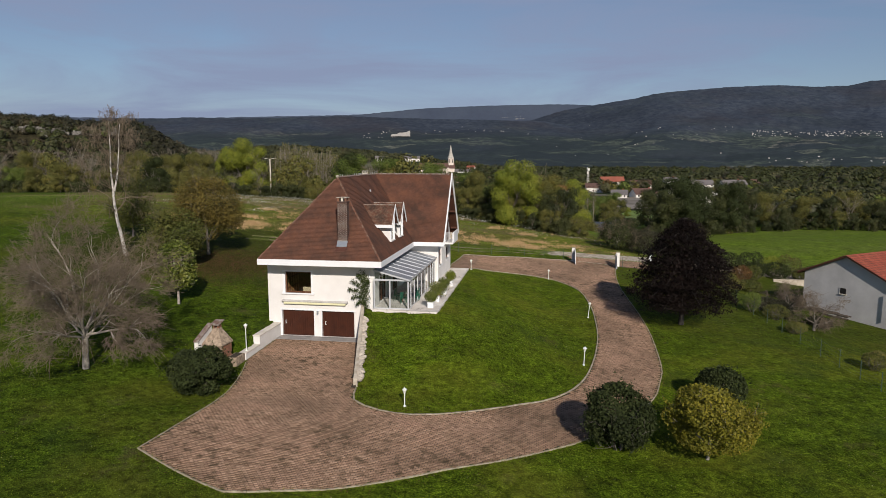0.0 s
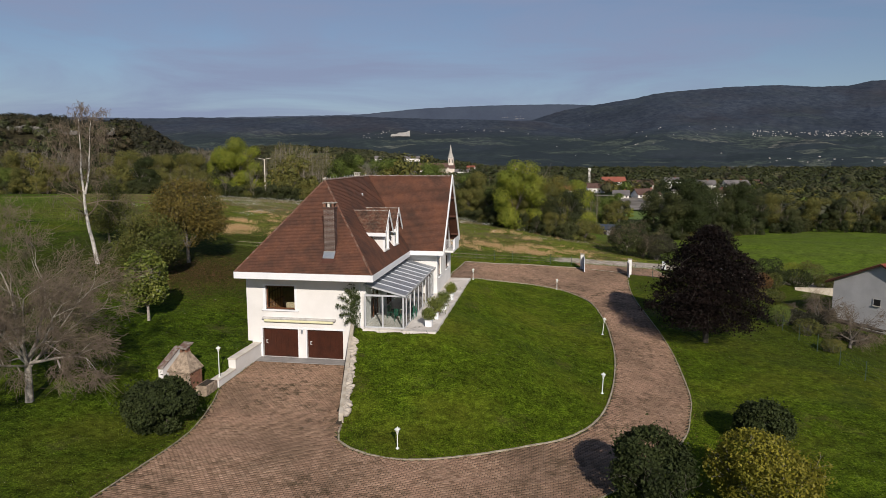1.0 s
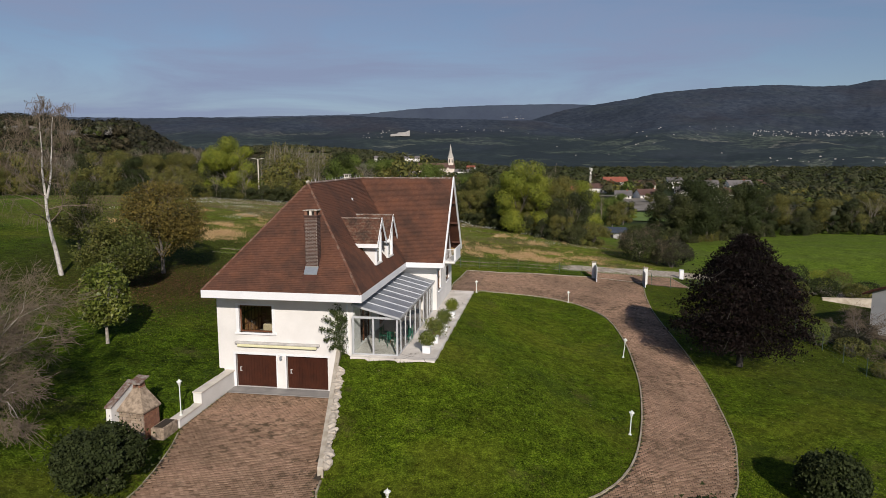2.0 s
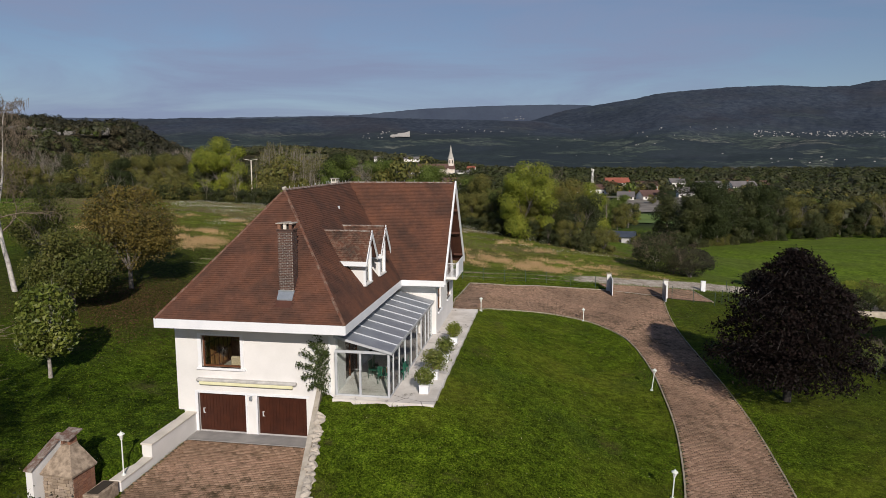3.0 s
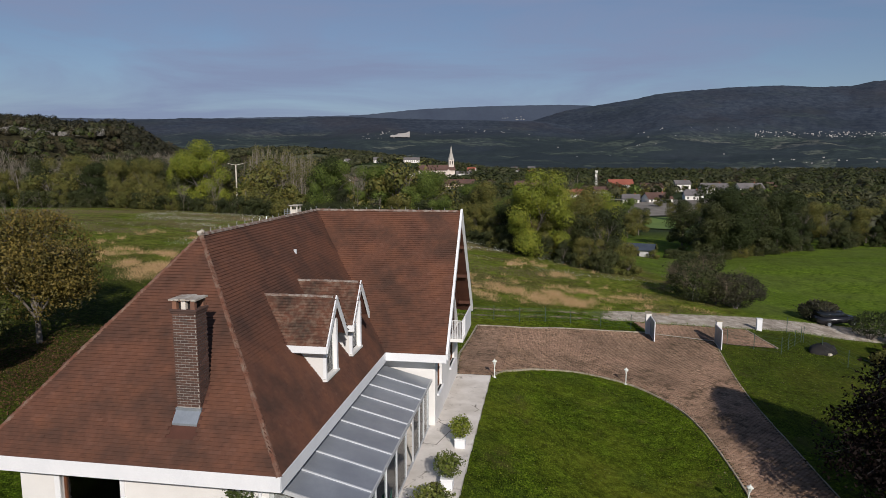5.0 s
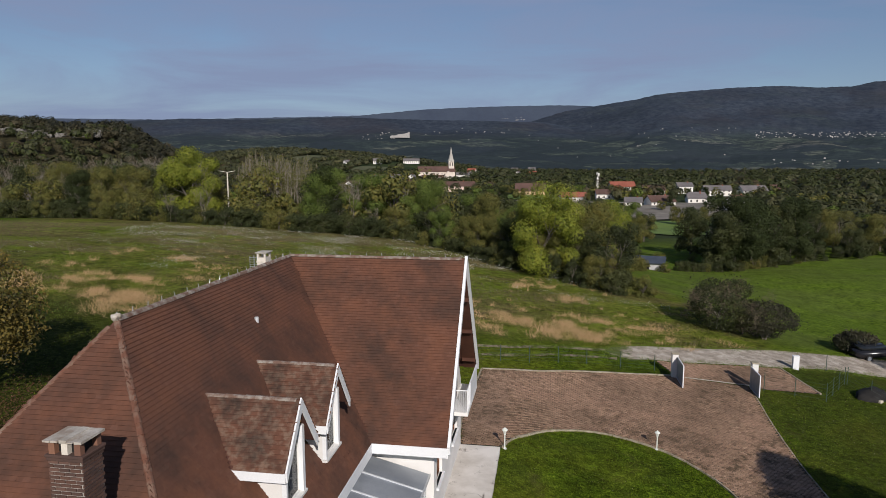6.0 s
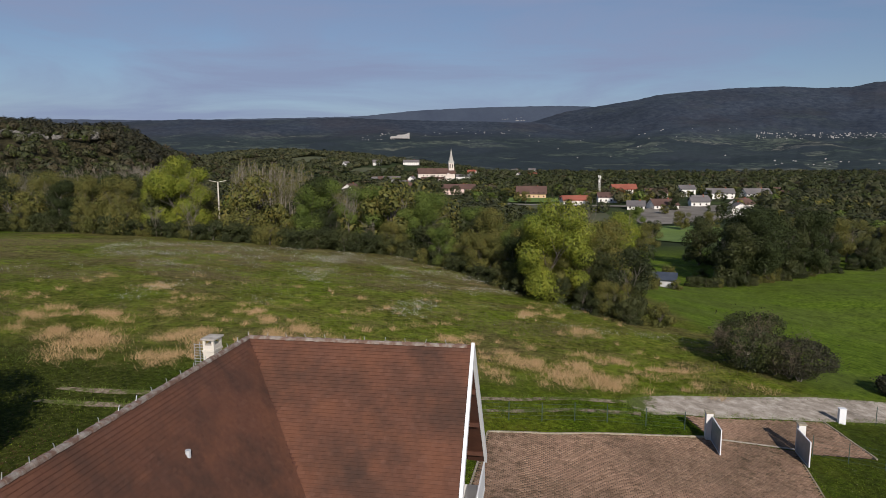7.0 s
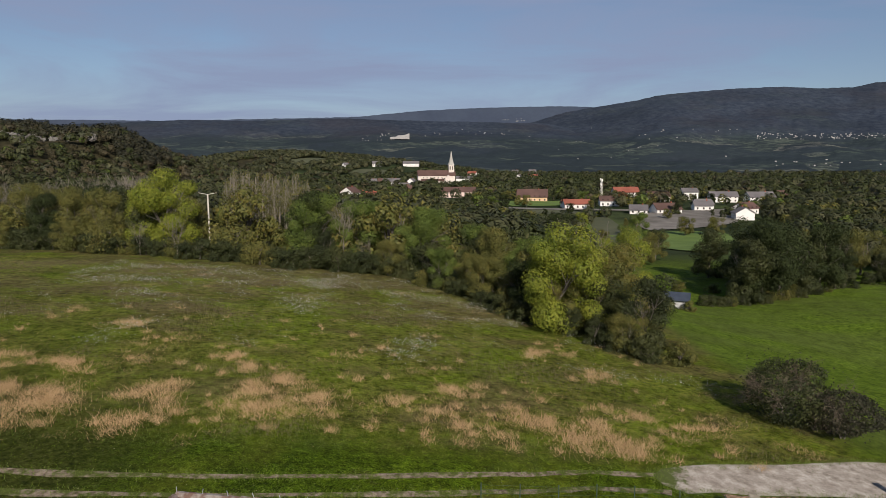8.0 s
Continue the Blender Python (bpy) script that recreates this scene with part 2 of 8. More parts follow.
M["dark"] = simple("dark_interior", (0.012, 0.011, 0.010), (0.022, 0.02, 0.018), 2.0, 0.8)
M["inside"] = simple("interior_plaster", (0.24, 0.21, 0.17), (0.30, 0.265, 0.22), 1.0, 0.9)
M["concrete"] = simple("pale_concrete", (0.50, 0.450, 0.375), (0.70, 0.645, 0.560), 0.7, 0.85, 0, 0.2, 25)
def terrace_material():
    n = Nodes("stained_concrete", 0.85, 0.0, 0.25)
    c = n.ramp(n.noise(0.7, 6, 0.6), [(0.32, (0.50, 0.455, 0.40)), (0.68, (0.72, 0.675, 0.62))])
    c = n.mix(n.ramp(n.noise(1.7, 7, 0.74), [(0.58, 0.0), (0.68, 0.75)]), c, (0.14, 0.12, 0.09))
    v = n.node("ShaderNodeTexVoronoi")
    v.feature = "DISTANCE_TO_EDGE"
    v.inputs["Scale"].default_value = 0.55
    n.link(n.place(), v.inputs["Vector"])
    crack = n.math("MULTIPLY", n.ramp(v.outputs["Distance"], [(0.004, 1.0), (0.014, 0.0)]), n.ramp(n.noise(0.6, 3), [(0.5, 0.0), (0.58, 0.8)]))
    c = n.mix(crack, c, (0.10, 0.085, 0.065))
    n.colour(c)
    n.bump(n.noise(25.0, 3), 0.2, 0.01)
    return n.mat


M["terrace"] = terrace_material()
M["slab"] = simple("grey_threshold_slab", (0.22, 0.21, 0.20), (0.32, 0.30, 0.28), 1.5, 0.85, 0, 0.2, 25)
M["tilefloor"] = simple("beige_floor_tiles", (0.332, 0.300, 0.238), (0.414, 0.379, 0.309), 1.5, 0.4, 0, 0.05, 20)
M["kerb"] = simple("weathered_kerb", (0.210, 0.178, 0.120), (0.440, 0.385, 0.285), 2.5, 0.9, 0, 0.3, 30)
M["wall_cap"] = simple("weathered_cream_render", (0.34, 0.29, 0.22), (0.56, 0.50, 0.41), 1.6, 0.9, 0, 0.3, 25)
M["mortar"] = simple("brick_mortar", (0.26, 0.235, 0.205), (0.36, 0.33, 0.295), 6.0, 0.9, 0, 0.3, 50)
M["zinc"] = simple("zinc_flashing", (0.30, 0.33, 0.36), (0.42, 0.45, 0.48), 2.0, 0.45, 0.6, 0.05, 20)
M["underlay"] = simple("roof_underlay", (0.06, 0.026, 0.018), (0.09, 0.036, 0.024), 2.0, 0.9)
M["metal_roof"] = simple("grey_roof_panel", (0.25, 0.27, 0.30), (0.33, 0.35, 0.38), 1.1, 0.38, 0.35, 0.04, 20)
M["rib"] = simple("pale_aluminium", (0.60, 0.62, 0.64), (0.70, 0.72, 0.73), 2.0, 0.4, 0.3, 0.02, 20)
M["rail"] = simple("galvanised_rail", (0.40, 0.42, 0.44), (0.5, 0.52, 0.54), 3.0, 0.4, 0.6)
M["wire"] = simple("green_fence_wire", (0.04, 0.07, 0.05), (0.07, 0.10, 0.075), 3.0, 0.5, 0.2)
M["stone"] = piece_mat("cream_rubble_stone", [(0.40, 0.34, 0.26), (0.52, 0.45, 0.35), (0.60, 0.54, 0.44), (0.46, 0.40, 0.33)], 0.9, (0.16, 0.15, 0.12), 1.2, 0.4, 18)
def lane_material():
    """Pale gravel with worn wheel lines, grown over where the track leaves it."""
    n = Nodes("pale_gravel_lane", 0.95, 0.0, 0.15)
    c = n.ramp(n.noise(1.1, 6, 0.68), [(0.34, (0.24, 0.20, 0.155)), (0.52, (0.40, 0.345, 0.28)), (0.68, (0.56, 0.50, 0.42))])
    c = n.mix(0.5, c, n.ramp(n.noise(12.0, 4, 0.7), [(0.3, 0.6), (0.7, 1.3)]), "MULTIPLY")
    c = n.mix(n.ramp(n.noise(0.5, 6, 0.7), [(0.56, 0.0), (0.66, 0.6)]), c, (0.14, 0.11, 0.075))
    green = n.math("ADD", n.noise(0.7, 6, 0.7), n.math("MULTIPLY", n.axis(0, -1 / 3.0, -15.8), 0.3))
    c = n.mix(n.ramp(green, [(0.62, 0.0), (0.72, 0.95)]), c, (0.075, 0.098, 0.016))
    n.colour(c)
    n.bump(n.noise(12.0, 4), 0.5, 0.02)
    return n.mat


M["lane"] = lane_material()
M["bark"] = simple("grey_bark", (0.10, 0.085, 0.07), (0.20, 0.175, 0.15), 6.0, 0.95, 0, 0.5, 40)
M["pale_bark"] = simple("lichen_bark", (0.17, 0.15, 0.125), (0.40, 0.365, 0.315), 5.0, 0.95, 0, 0.5, 40)
M["birch_bark"] = simple("birch_bark", (0.26, 0.235, 0.21), (0.56, 0.53, 0.48), 4.0, 0.85, 0, 0.3, 30)
M["dark_twig"] = simple("brown_twigs", (0.055, 0.045, 0.036), (0.13, 0.108, 0.085), 2.0, 0.9, 0, 0.2, 40)
M["poplar_bark"] = simple("poplar_bark", (0.13, 0.11, 0.088), (0.27, 0.235, 0.19), 3.0, 0.9, 0, 0.2, 40)
M["beech_bark"] = simple("dark_beech_bark", (0.030, 0.026, 0.022), (0.055, 0.048, 0.042), 6.0, 0.95, 0, 0.4, 40)
M["leaf_rose"] = leaf_mat("rose_leaf", [(0.022, 0.034, 0.009), (0.045, 0.064, 0.016), (0.085, 0.105, 0.028)])
M["leaf_scrub"] = leaf_mat("dark_scrub_leaf", [(0.016, 0.017, 0.010), (0.034, 0.034, 0.018), (0.055, 0.047, 0.026)], 0.08, crown=0.7, size=0.15)
M["twig"] = simple("bare_twigs", (0.105, 0.080, 0.056), (0.215, 0.168, 0.120), 2.0, 0.9, 0, 0.2, 40)
M["tile"] = piece_mat("flat_clay_tile", [(0.106, 0.047, 0.029), (0.114, 0.051, 0.032), (0.121, 0.054, 0.034), (0.111, 0.050, 0.031), (0.130, 0.061, 0.040)], 0.88, (0.036, 0.025, 0.020), 0.6, 0.75, 8.0, "island", ((0.165, 0.068, 0.036), 1.1, 0.40))
M["tile_lichen"] = piece_mat("lichened_dormer_tile", [(0.106, 0.047, 0.029), (0.114, 0.051, 0.032), (0.121, 0.054, 0.034), (0.111, 0.050, 0.031), (0.130, 0.061, 0.040)], 0.92, (0.028, 0.022, 0.018), 1.6, 0.8, 9.0, "island", ((0.22, 0.165, 0.12), 6.0, 0.45))
M["tile_piece"] = piece_mat("flat_clay_tile_single", [(0.106, 0.047, 0.029), (0.114, 0.051, 0.032), (0.121, 0.054, 0.034), (0.111, 0.050, 0.031), (0.130, 0.061, 0.040)], 0.88, (0.036, 0.025, 0.020), 0.6, 0.75, 8.0, "object", ((0.165, 0.068, 0.036), 1.1, 0.40))
M["ridge_tile"] = piece_mat("mortared_ridge_tile", [(0.13, 0.052, 0.030), (0.20, 0.085, 0.050), (0.11, 0.050, 0.033), (0.25, 0.14, 0.095)], 0.9, (0.22, 0.175, 0.135), 3.5, 0.6, 12)
M["lichen_ridge"] = piece_mat("lichened_ridge_tile", [(0.10, 0.05, 0.035), (0.16, 0.10, 0.075), (0.12, 0.07, 0.05)], 0.95, (0.34, 0.32, 0.28), 4.0, 0.9, 30)
M["paver"] = piece_mat("pink_concrete_paver", [(0.17, 0.103, 0.064), (0.35, 0.222, 0.147), (0.24, 0.149, 0.094), (0.41, 0.272, 0.184), (0.29, 0.185, 0.119)], 0.9, (0.10, 0.068, 0.042), 0.16, 0.7, 30, "island", ((0.36, 0.22, 0.15), 0.5, 0.45), (0.052, 0.038, 0.018))
M["paver_piece"] = piece_mat("pink_concrete_paver_single", [(0.17, 0.103, 0.064), (0.35, 0.222, 0.147), (0.24, 0.149, 0.094), (0.41, 0.272, 0.184), (0.29, 0.185, 0.119)], 0.9, (0.10, 0.068, 0.042), 0.16, 0.7, 30, "object", ((0.36, 0.22, 0.15), 0.5, 0.45), (0.052, 0.038, 0.018))
M["bedding"] = simple("paver_bedding", (0.036, 0.028, 0.020), (0.055, 0.043, 0.030), 0.6, 0.95, 0, 0.3, 20)
M["brick"] = piece_mat("brown_chimney_brick", [(0.085, 0.045, 0.033), (0.115, 0.060, 0.043), (0.078, 0.046, 0.037), (0.140, 0.078, 0.058)], 0.9, (0.040, 0.036, 0.034), 1.5, 0.5, 40, "object")
M["red_brick"] = piece_mat("red_barbecue_brick", [(0.22, 0.10, 0.06), (0.28, 0.14, 0.085), (0.19, 0.09, 0.06)], 0.9, (0.08, 0.06, 0.05), 1.5, 0.5, 40, "object")
M["leaf_dark"] = leaf_mat("evergreen_leaf", [(0.012, 0.018, 0.005), (0.028, 0.038, 0.010), (0.056, 0.070, 0.020)], 0.15, 0.75)
M["leaf_purple"] = leaf_mat("copper_beech_leaf", [(0.004, 0.003, 0.003), (0.008, 0.005, 0.004), (0.016, 0.009, 0.0075)], 0.05, 0.65, 0.10)
M["leaf_green"] = leaf_mat("green_leaf", [(0.042, 0.064, 0.012), (0.092, 0.128, 0.023), (0.165, 0.190, 0.040)])
M["leaf_mid"] = leaf_mat("olive_leaf", [(0.054, 0.065, 0.017), (0.111, 0.112, 0.027), (0.196, 0.153, 0.037)])
M["leaf_yellow"] = leaf_mat("yellowing_leaf", [(0.076, 0.080, 0.010), (0.165, 0.152, 0.015), (0.290, 0.240, 0.028)])
M["leaf_lime"] = leaf_mat("lime_autumn_leaf", [(0.100, 0.135, 0.016), (0.170, 0.195, 0.022), (0.250, 0.250, 0.034)])
M["leaf_spring"] = leaf_mat("yellow_green_leaf", [(0.050, 0.070, 0.011), (0.115, 0.145, 0.023), (0.215, 0.225, 0.048)], 0.25, 0.45, 0.35)
M["leaf_rust"] = leaf_mat("rust_leaf", [(0.087, 0.042, 0.014), (0.137, 0.069, 0.024), (0.087, 0.065, 0.024)])
M["leaf_autumn"] = leaf_mat("thin_autumn_leaf", [(0.038, 0.038, 0.011), (0.090, 0.077, 0.019), (0.170, 0.122, 0.027), (0.068, 0.073, 0.017)])
M["leaf_olive"] = leaf_mat("thin_olive_leaf", [(0.045, 0.060, 0.014), (0.085, 0.095, 0.020), (0.125, 0.115, 0.028)])
M["leaf_dull"] = leaf_mat("dull_wood_leaf", [(0.030, 0.034, 0.016), (0.052, 0.056, 0.024), (0.090, 0.084, 0.036)], 0.08, crown=0.85, size=0.10)
M["leaf_brown"] = leaf_mat("brown_scrub_leaf", [(0.028, 0.026, 0.014), (0.055, 0.047, 0.024), (0.095, 0.074, 0.038)], 0.08, crown=0.85, size=0.10)
M["leaf_wood"] = leaf_mat("woodland_leaf", [(0.018, 0.024, 0.009), (0.040, 0.048, 0.015), (0.070, 0.072, 0.022)], 0.10, crown=0.7, size=0.2)

# ---- the lie of the land ----
HOUSE_X, HOUSE_Y, HOUSE_TURN = -12.24, 48.94, -9.0
HC, HS = math.cos(radians(HOUSE_TURN)), math.sin(radians(HOUSE_TURN))


def to_house(x, y):
    dx, dy = x - HOUSE_X, y - HOUSE_Y
    return dx * HC + dy * HS, -dx * HS + dy * HC


def from_house(u, v):
    return HOUSE_X + u * HC - v * HS, HOUSE_Y + u * HS + v * HC


def ramp01(t):
    t = min(1.0, max(0.0, t))
    return t * t * (3 - 2 * t)


def slope_base(x, y):
    """The broad hillside: high in the west, falling east, cresting in the meadow."""
    X, Y = min(58.0, max(-62.0, x)) / 30, (min(122.0, max(22.0, y)) - 60) / 30
    z = 0.952 + 1.92 * Y + 0.004 * Y * Y - 0.276 * Y ** 3 - 2.008 * X - 0.614 * X * Y
    return z + 0.041 * X * Y * Y + 0.031 * X * X - 0.371 * X * X * Y - 0.088 * X ** 3


def stone_wall_u(v):
    return 6.35 - 0.232 * v


def land(x, y):
    z = slope_base(x, y)
    if y > 118:
        d = y - 118
        z -= 0.045 * d * ramp01(d / 60) if d < 300 else 13.5 + 8 * (1 - math.exp(-(d - 300) / 900))
        if y > 300:
            z = z * (1 - ramp01((y - 300) / 250)) + (-13.0 - 6 * ramp01((y - 900) / 1600)) * ramp01((y - 300) / 250)
    if x > 38 and y > 120:
        z += 2.4 * ramp01((x - 38) / 26) * ramp01((y - 120) / 40) * (1 - ramp01((y - 240) / 120))
    # the rocky wooded hill
    z += 72 * math.exp(-(((x + 640) / 290) ** 4) - ((y - 880) / 270) ** 2)
    if x < -250 and 500 < y < 1200:
        z += 7 * noise.fractal(Vector((x / 60, y / 60, 2.0)), 1.0, 2.0, 3) * ramp01((-250 - x) / 150) * ramp01((y - 500) / 120)
    z += 9 * math.exp(-(((x + 230) / 160) ** 2) - ((y - 520) / 160) ** 2)
    z += 17 * math.exp(-(((x + 392) / 38) ** 2) - ((y - 850) / 120) ** 2)
    # rolling wooded rise behind the village
    if 900 < y < 2100:
        z += 46 * math.exp(-(((x + 350) / 250) ** 2) - ((y - 1450) / 240) ** 2) + 16 * math.exp(-(((x + 90) / 170) ** 2) - ((y - 1330) / 200) ** 2)
    # the neighbouring garden lies a little lower
    if 29 < x < 75 and 44 < y < 92:
        z -= 0.9 * ramp01((x - 29.5) / 7) * ramp01((y - 44) / 10) * ramp01((92 - y) / 14) * ramp01((75 - x) / 14)
    if -45 < x < 50 and 22 < y < 92:
        u, v = to_house(x, y)
        wall = stone_wall_u(v)
        if -1.0 < u < 10.0 and 0.02 < v < 18.5:
            return -0.4
        if 7.0 < u < 12.0 and -0.85 < v < 18.4:
            return 2.15
        if u > wall - 0.1 or v > 0.5:
            du, dv = max(0.0, u - 12.0, -1.0 - u), max(0.0, -0.9 - v, v - 18.4)
            d = math.hypot(du, dv)
            if u < 0:
                top = 1.05 - 0.12 * d
                z = z + (top - z) * (1 - ramp01(d / 7))
            else:
                top = 2.36 - 0.28 * d if v < 18.4 else 2.36 - 0.28 * du - 0.055 * dv
                h = 0.5 + 0.5 * max(-1.0, min(1.0, (top - z) / 0.9))
                z = z * (1 - h) + top * h
        flat = -0.03 + 0.018 * max(-14.0, min(0.0, v))
        inside = min(u + 0.46, wall - u)
        reach = 0.12 + 5.0 * ramp01((-4.5 - v) / 4.0)
        if v < 0.6:
            w = ramp01(1 + inside / reach) * (1 - ramp01((-11 - v) / 7))
            if u > wall - 0.02 and v > -9.8:
                w = 0.0
            z = z * (1 - w) + flat * w
        elif u < -1.0 and v < 4:
            z = max(z, 0.9)
    return z


# ---- helpers for building ----
def part(name, bm, material, parent=None, label="", smooth=False):
    """Links a bmesh as one mesh object under a thing or a part."""
    me = bpy.data.meshes.new(name)
    bm.normal_update()
    bm.to_mesh(me)
    bm.free()
    me.materials.append(material)
    if smooth:
        for p in me.polygons:
            p.use_smooth = True
    ob = new(name, me)
    ob.parent = parent
    if label:
        tagged(ob, label)
    return ob


def raw(name, verts, faces, material, parent=None, label="", smooth=False):
    me = bpy.data.meshes.new(name)
    me.from_pydata([tuple(v) for v in verts], [], [tuple(f) for f in faces])
    me.materials.append(material)
    if smooth:
        for p in me.polygons:
            p.use_smooth = True
    ob = new(name, me)
    ob.parent = parent
    if label:
        tagged(ob, label)
    return ob


def thing(name, m, label, category, group="", kind=""):
    ob = new(name)
    ob.matrix_world = m
    ob.empty_display_size = 0.3
    return tagged(ob, label, category, group, kind)


def box(bm, x0, x1, y0, y1, z0, z1, bevel=0.0):
    r = bmesh.ops.create_cube(bm, size=1.0)
    vs = r["verts"]
    for v in vs:
        v.co = Vector((x0 + (v.co.x + 0.5) * (x1 - x0), y0 + (v.co.y + 0.5) * (y1 - y0), z0 + (v.co.z + 0.5) * (z1 - z0)))
    if bevel:
        es = list({e for v in vs for e in v.link_edges})
        bmesh.ops.bevel(bm, geom=es, offset=bevel, segments=1, affect="EDGES")


def boxes(*specs, bevel=0.0):
    bm = bmesh.new()
    for s in specs:
        box(bm, *s, bevel=bevel)
    return bm


def tube(bm, a, b, r0, r1, sides=8, cap=True):
    a, b = Vector(a), Vector(b)
    q = (b - a).to_track_quat("Z", "Y")
    rings = []
    for p, r in ((a, r0), (b, r1)):
        rings.append([bm.verts.new(p + q @ Vector((r * math.cos(2 * math.pi * i / sides), r * math.sin(2 * math.pi * i / sides), 0))) for i in range(sides)])
    for i in range(sides):
        j = (i + 1) % sides
        bm.faces.new((rings[0][i], rings[0][j], rings[1][j], rings[1][i]))
    if cap:
        bm.faces.new(rings[0][::-1])
        bm.faces.new(rings[1])


def lathe(bm, profile, sides=12, at=(0, 0, 0)):
    rings = []
    for r, z in profile:
        rings.append([bm.verts.new((at[0] + r * math.cos(2 * math.pi * i / sides), at[1] + r * math.sin(2 * math.pi * i / sides), at[2] + z)) for i in range(sides)])
    for k in range(len(rings) - 1):
        for i in range(sides):
            j = (i + 1) % sides
            bm.faces.new((rings[k][i], rings[k][j], rings[k + 1][j], rings[k + 1][i]))
    bm.faces.new(rings[0][::-1])
    bm.faces.new(rings[-1])


def prism(bm, poly, axis, a, b):
    """A polygon of (p, q) pairs carried along an axis from a to b."""
    def co(p, q, w):
        return {"x": (w, p, q), "y": (p, w, q), "z": (p, q, w)}[axis]
    lo = [bm.verts.new(co(p, q, a)) for p, q in poly]
    hi = [bm.verts.new(co(p, q, b)) for p, q in poly]
    bm.faces.new(lo[::-1])
    bm.faces.new(hi)
    for i in range(len(poly)):
        j = (i + 1) % len(poly)
        bm.faces.new((lo[i], lo[j], hi[j], hi[i]))
    bmesh.ops.recalc_face_normals(bm, faces=bm.faces)


def wall_grid(u0, u1, z0, z1, holes, w0, w1, axis="x"):
    """One wall with its openings: a single connected shell."""
    xs = sorted({u0, u1, *[h[0] for h in holes], *[h[1] for h in holes]})
    zs = sorted({z0, z1, *[h[2] for h in holes], *[h[3] for h in holes]})
    bm = bmesh.new()
    cache = {}

    def vert(x, w, z):
        if (x, w, z) not in cache:
            cache[x, w, z] = bm.verts.new((x, w, z) if axis == "x" else (w, x, z))
        return cache[x, w, z]

    def solid(i, k):
        if not (0 <= i < len(xs) - 1 and 0 <= k < len(zs) - 1):
            return False
        cx, cz = (xs[i] + xs[i + 1]) / 2, (zs[k] + zs[k + 1]) / 2
        return not any(h[0] < cx < h[1] and h[2] < cz < h[3] for h in holes)

    for i in range(len(xs) - 1):
        for k in range(len(zs) - 1):
            if not solid(i, k):
                continue
            a, b, lo, hi = xs[i], xs[i + 1], zs[k], zs[k + 1]
            for w in (w0, w1):
                bm.faces.new((vert(a, w, lo), vert(b, w, lo), vert(b, w, hi), vert(a, w, hi)))
            for (di, dk, p, q) in ((-1, 0, (a, lo), (a, hi)), (1, 0, (b, lo), (b, hi)), (0, -1, (a, lo), (b, lo)), (0, 1, (a, hi), (b, hi))):
                if not solid(i + di, k + dk):
                    bm.faces.new((vert(p[0], w0, p[1]), vert(q[0], w0, q[1]), vert(q[0], w1, q[1]), vert(p[0], w1, p[1])))
    bmesh.ops.recalc_face_normals(bm, faces=bm.faces)
    return bm


def pierced(u0, u1, z0, z1, holes):
    """The rectangles that remain of a wall once its openings (a, b, lo, hi) are cut."""
    xs = sorted({u0, u1, *[h[0] for h in holes], *[h[1] for h in holes]})
    out = []
    for a, b in zip(xs, xs[1:]):
        z = z0
        for h in sorted((h for h in holes if h[0] < b - 1e-6 and h[1] > a + 1e-6), key=lambda h: h[2]):
            if h[2] > z + 1e-6:
                out.append((a, b, z, h[2]))
            z = h[3]
        if z < z1 - 1e-6:
            out.append((a, b, z, z1))
    return out


# ---- ground sheet ----
def spread(near0, near1, step, far0, far1, grow=1.09):
    c = list(np.arange(near0, near1 + 1e-6, step))
    s = step
    while c[-1] < far1:
        s *= grow
        c.append(c[-1] + s)
    s = step
    while c[0] > far0:
        s *= grow
        c.insert(0, c[0] - s)
    return c


GX, GY = spread(-20, 14, 0.28, -4600, 4600, 1.10), spread(30, 66, 0.28, -400, 4900, 1.085)
gv = [(x, y, land(x, y)) for y in GY for x in GX]
nx = len(GX)
gf = [(j * nx + i, j * nx + i + 1, (j + 1) * nx + i + 1, (j + 1) * nx + i) for j in range(len(GY) - 1) for i in range(nx - 1)]
ground = raw("ground", gv, gf, M["grass"], smooth=True)
tagged(ground, "green lawn, rough meadow and pasture on a hillside", "ground", kind="structure")

# ---- house ----
HOUSE = pose(HOUSE_X, HOUSE_Y, 0, 0, 0, HOUSE_TURN)
EU0, EU1, EV0 = -1.14, 8.15, -1.5          # eaves of the long wing
RU, RV0 = 3.45, 3.5                        # its ridge
WV0, WV1, WU1 = 10.05, 19.61, 10.85        # eaves and gable of the cross wing
RV = 14.83
EZ, RZ = 6.10, 11.95
WALL0, WALL1, GABLE_U, NORTH_V = -1.07, 7.3, 10.2, 18.6
FLOOR = 2.45

house = thing("house", HOUSE, "white rendered house with a steep brown tiled roof above two garages", "house")

T = 0.3
front_holes = [(0.0, 2.52, 0.0, 2.0), (3.14, 5.66, 0.0, 2.0), (0.3, 2.35, 3.33, 4.95)]
part("wall", wall_grid(WALL0, WALL1, -0.5, 5.65, front_holes, 0, T), M["render"], house)
part("wall", boxes((WALL0, WALL0 + T, T, NORTH_V, -0.5, 5.65)), M["render"], house)
part("wall", boxes((WALL0 + T, GABLE_U, NORTH_V - T, NORTH_V, -0.5, 5.65)), M["render"], house)
part("wall", wall_grid(T, 11.1, -0.5, 5.65, [(1.2, 3.6, FLOOR, 4.65), (5.6, 7.6, FLOOR, 4.65)], WALL1 - T, WALL1, "y"), M["render"], house)
part("wall", boxes((WALL1 - T, GABLE_U, 11.1, 11.1 + T, -0.5, 5.65)), M["render"], house)
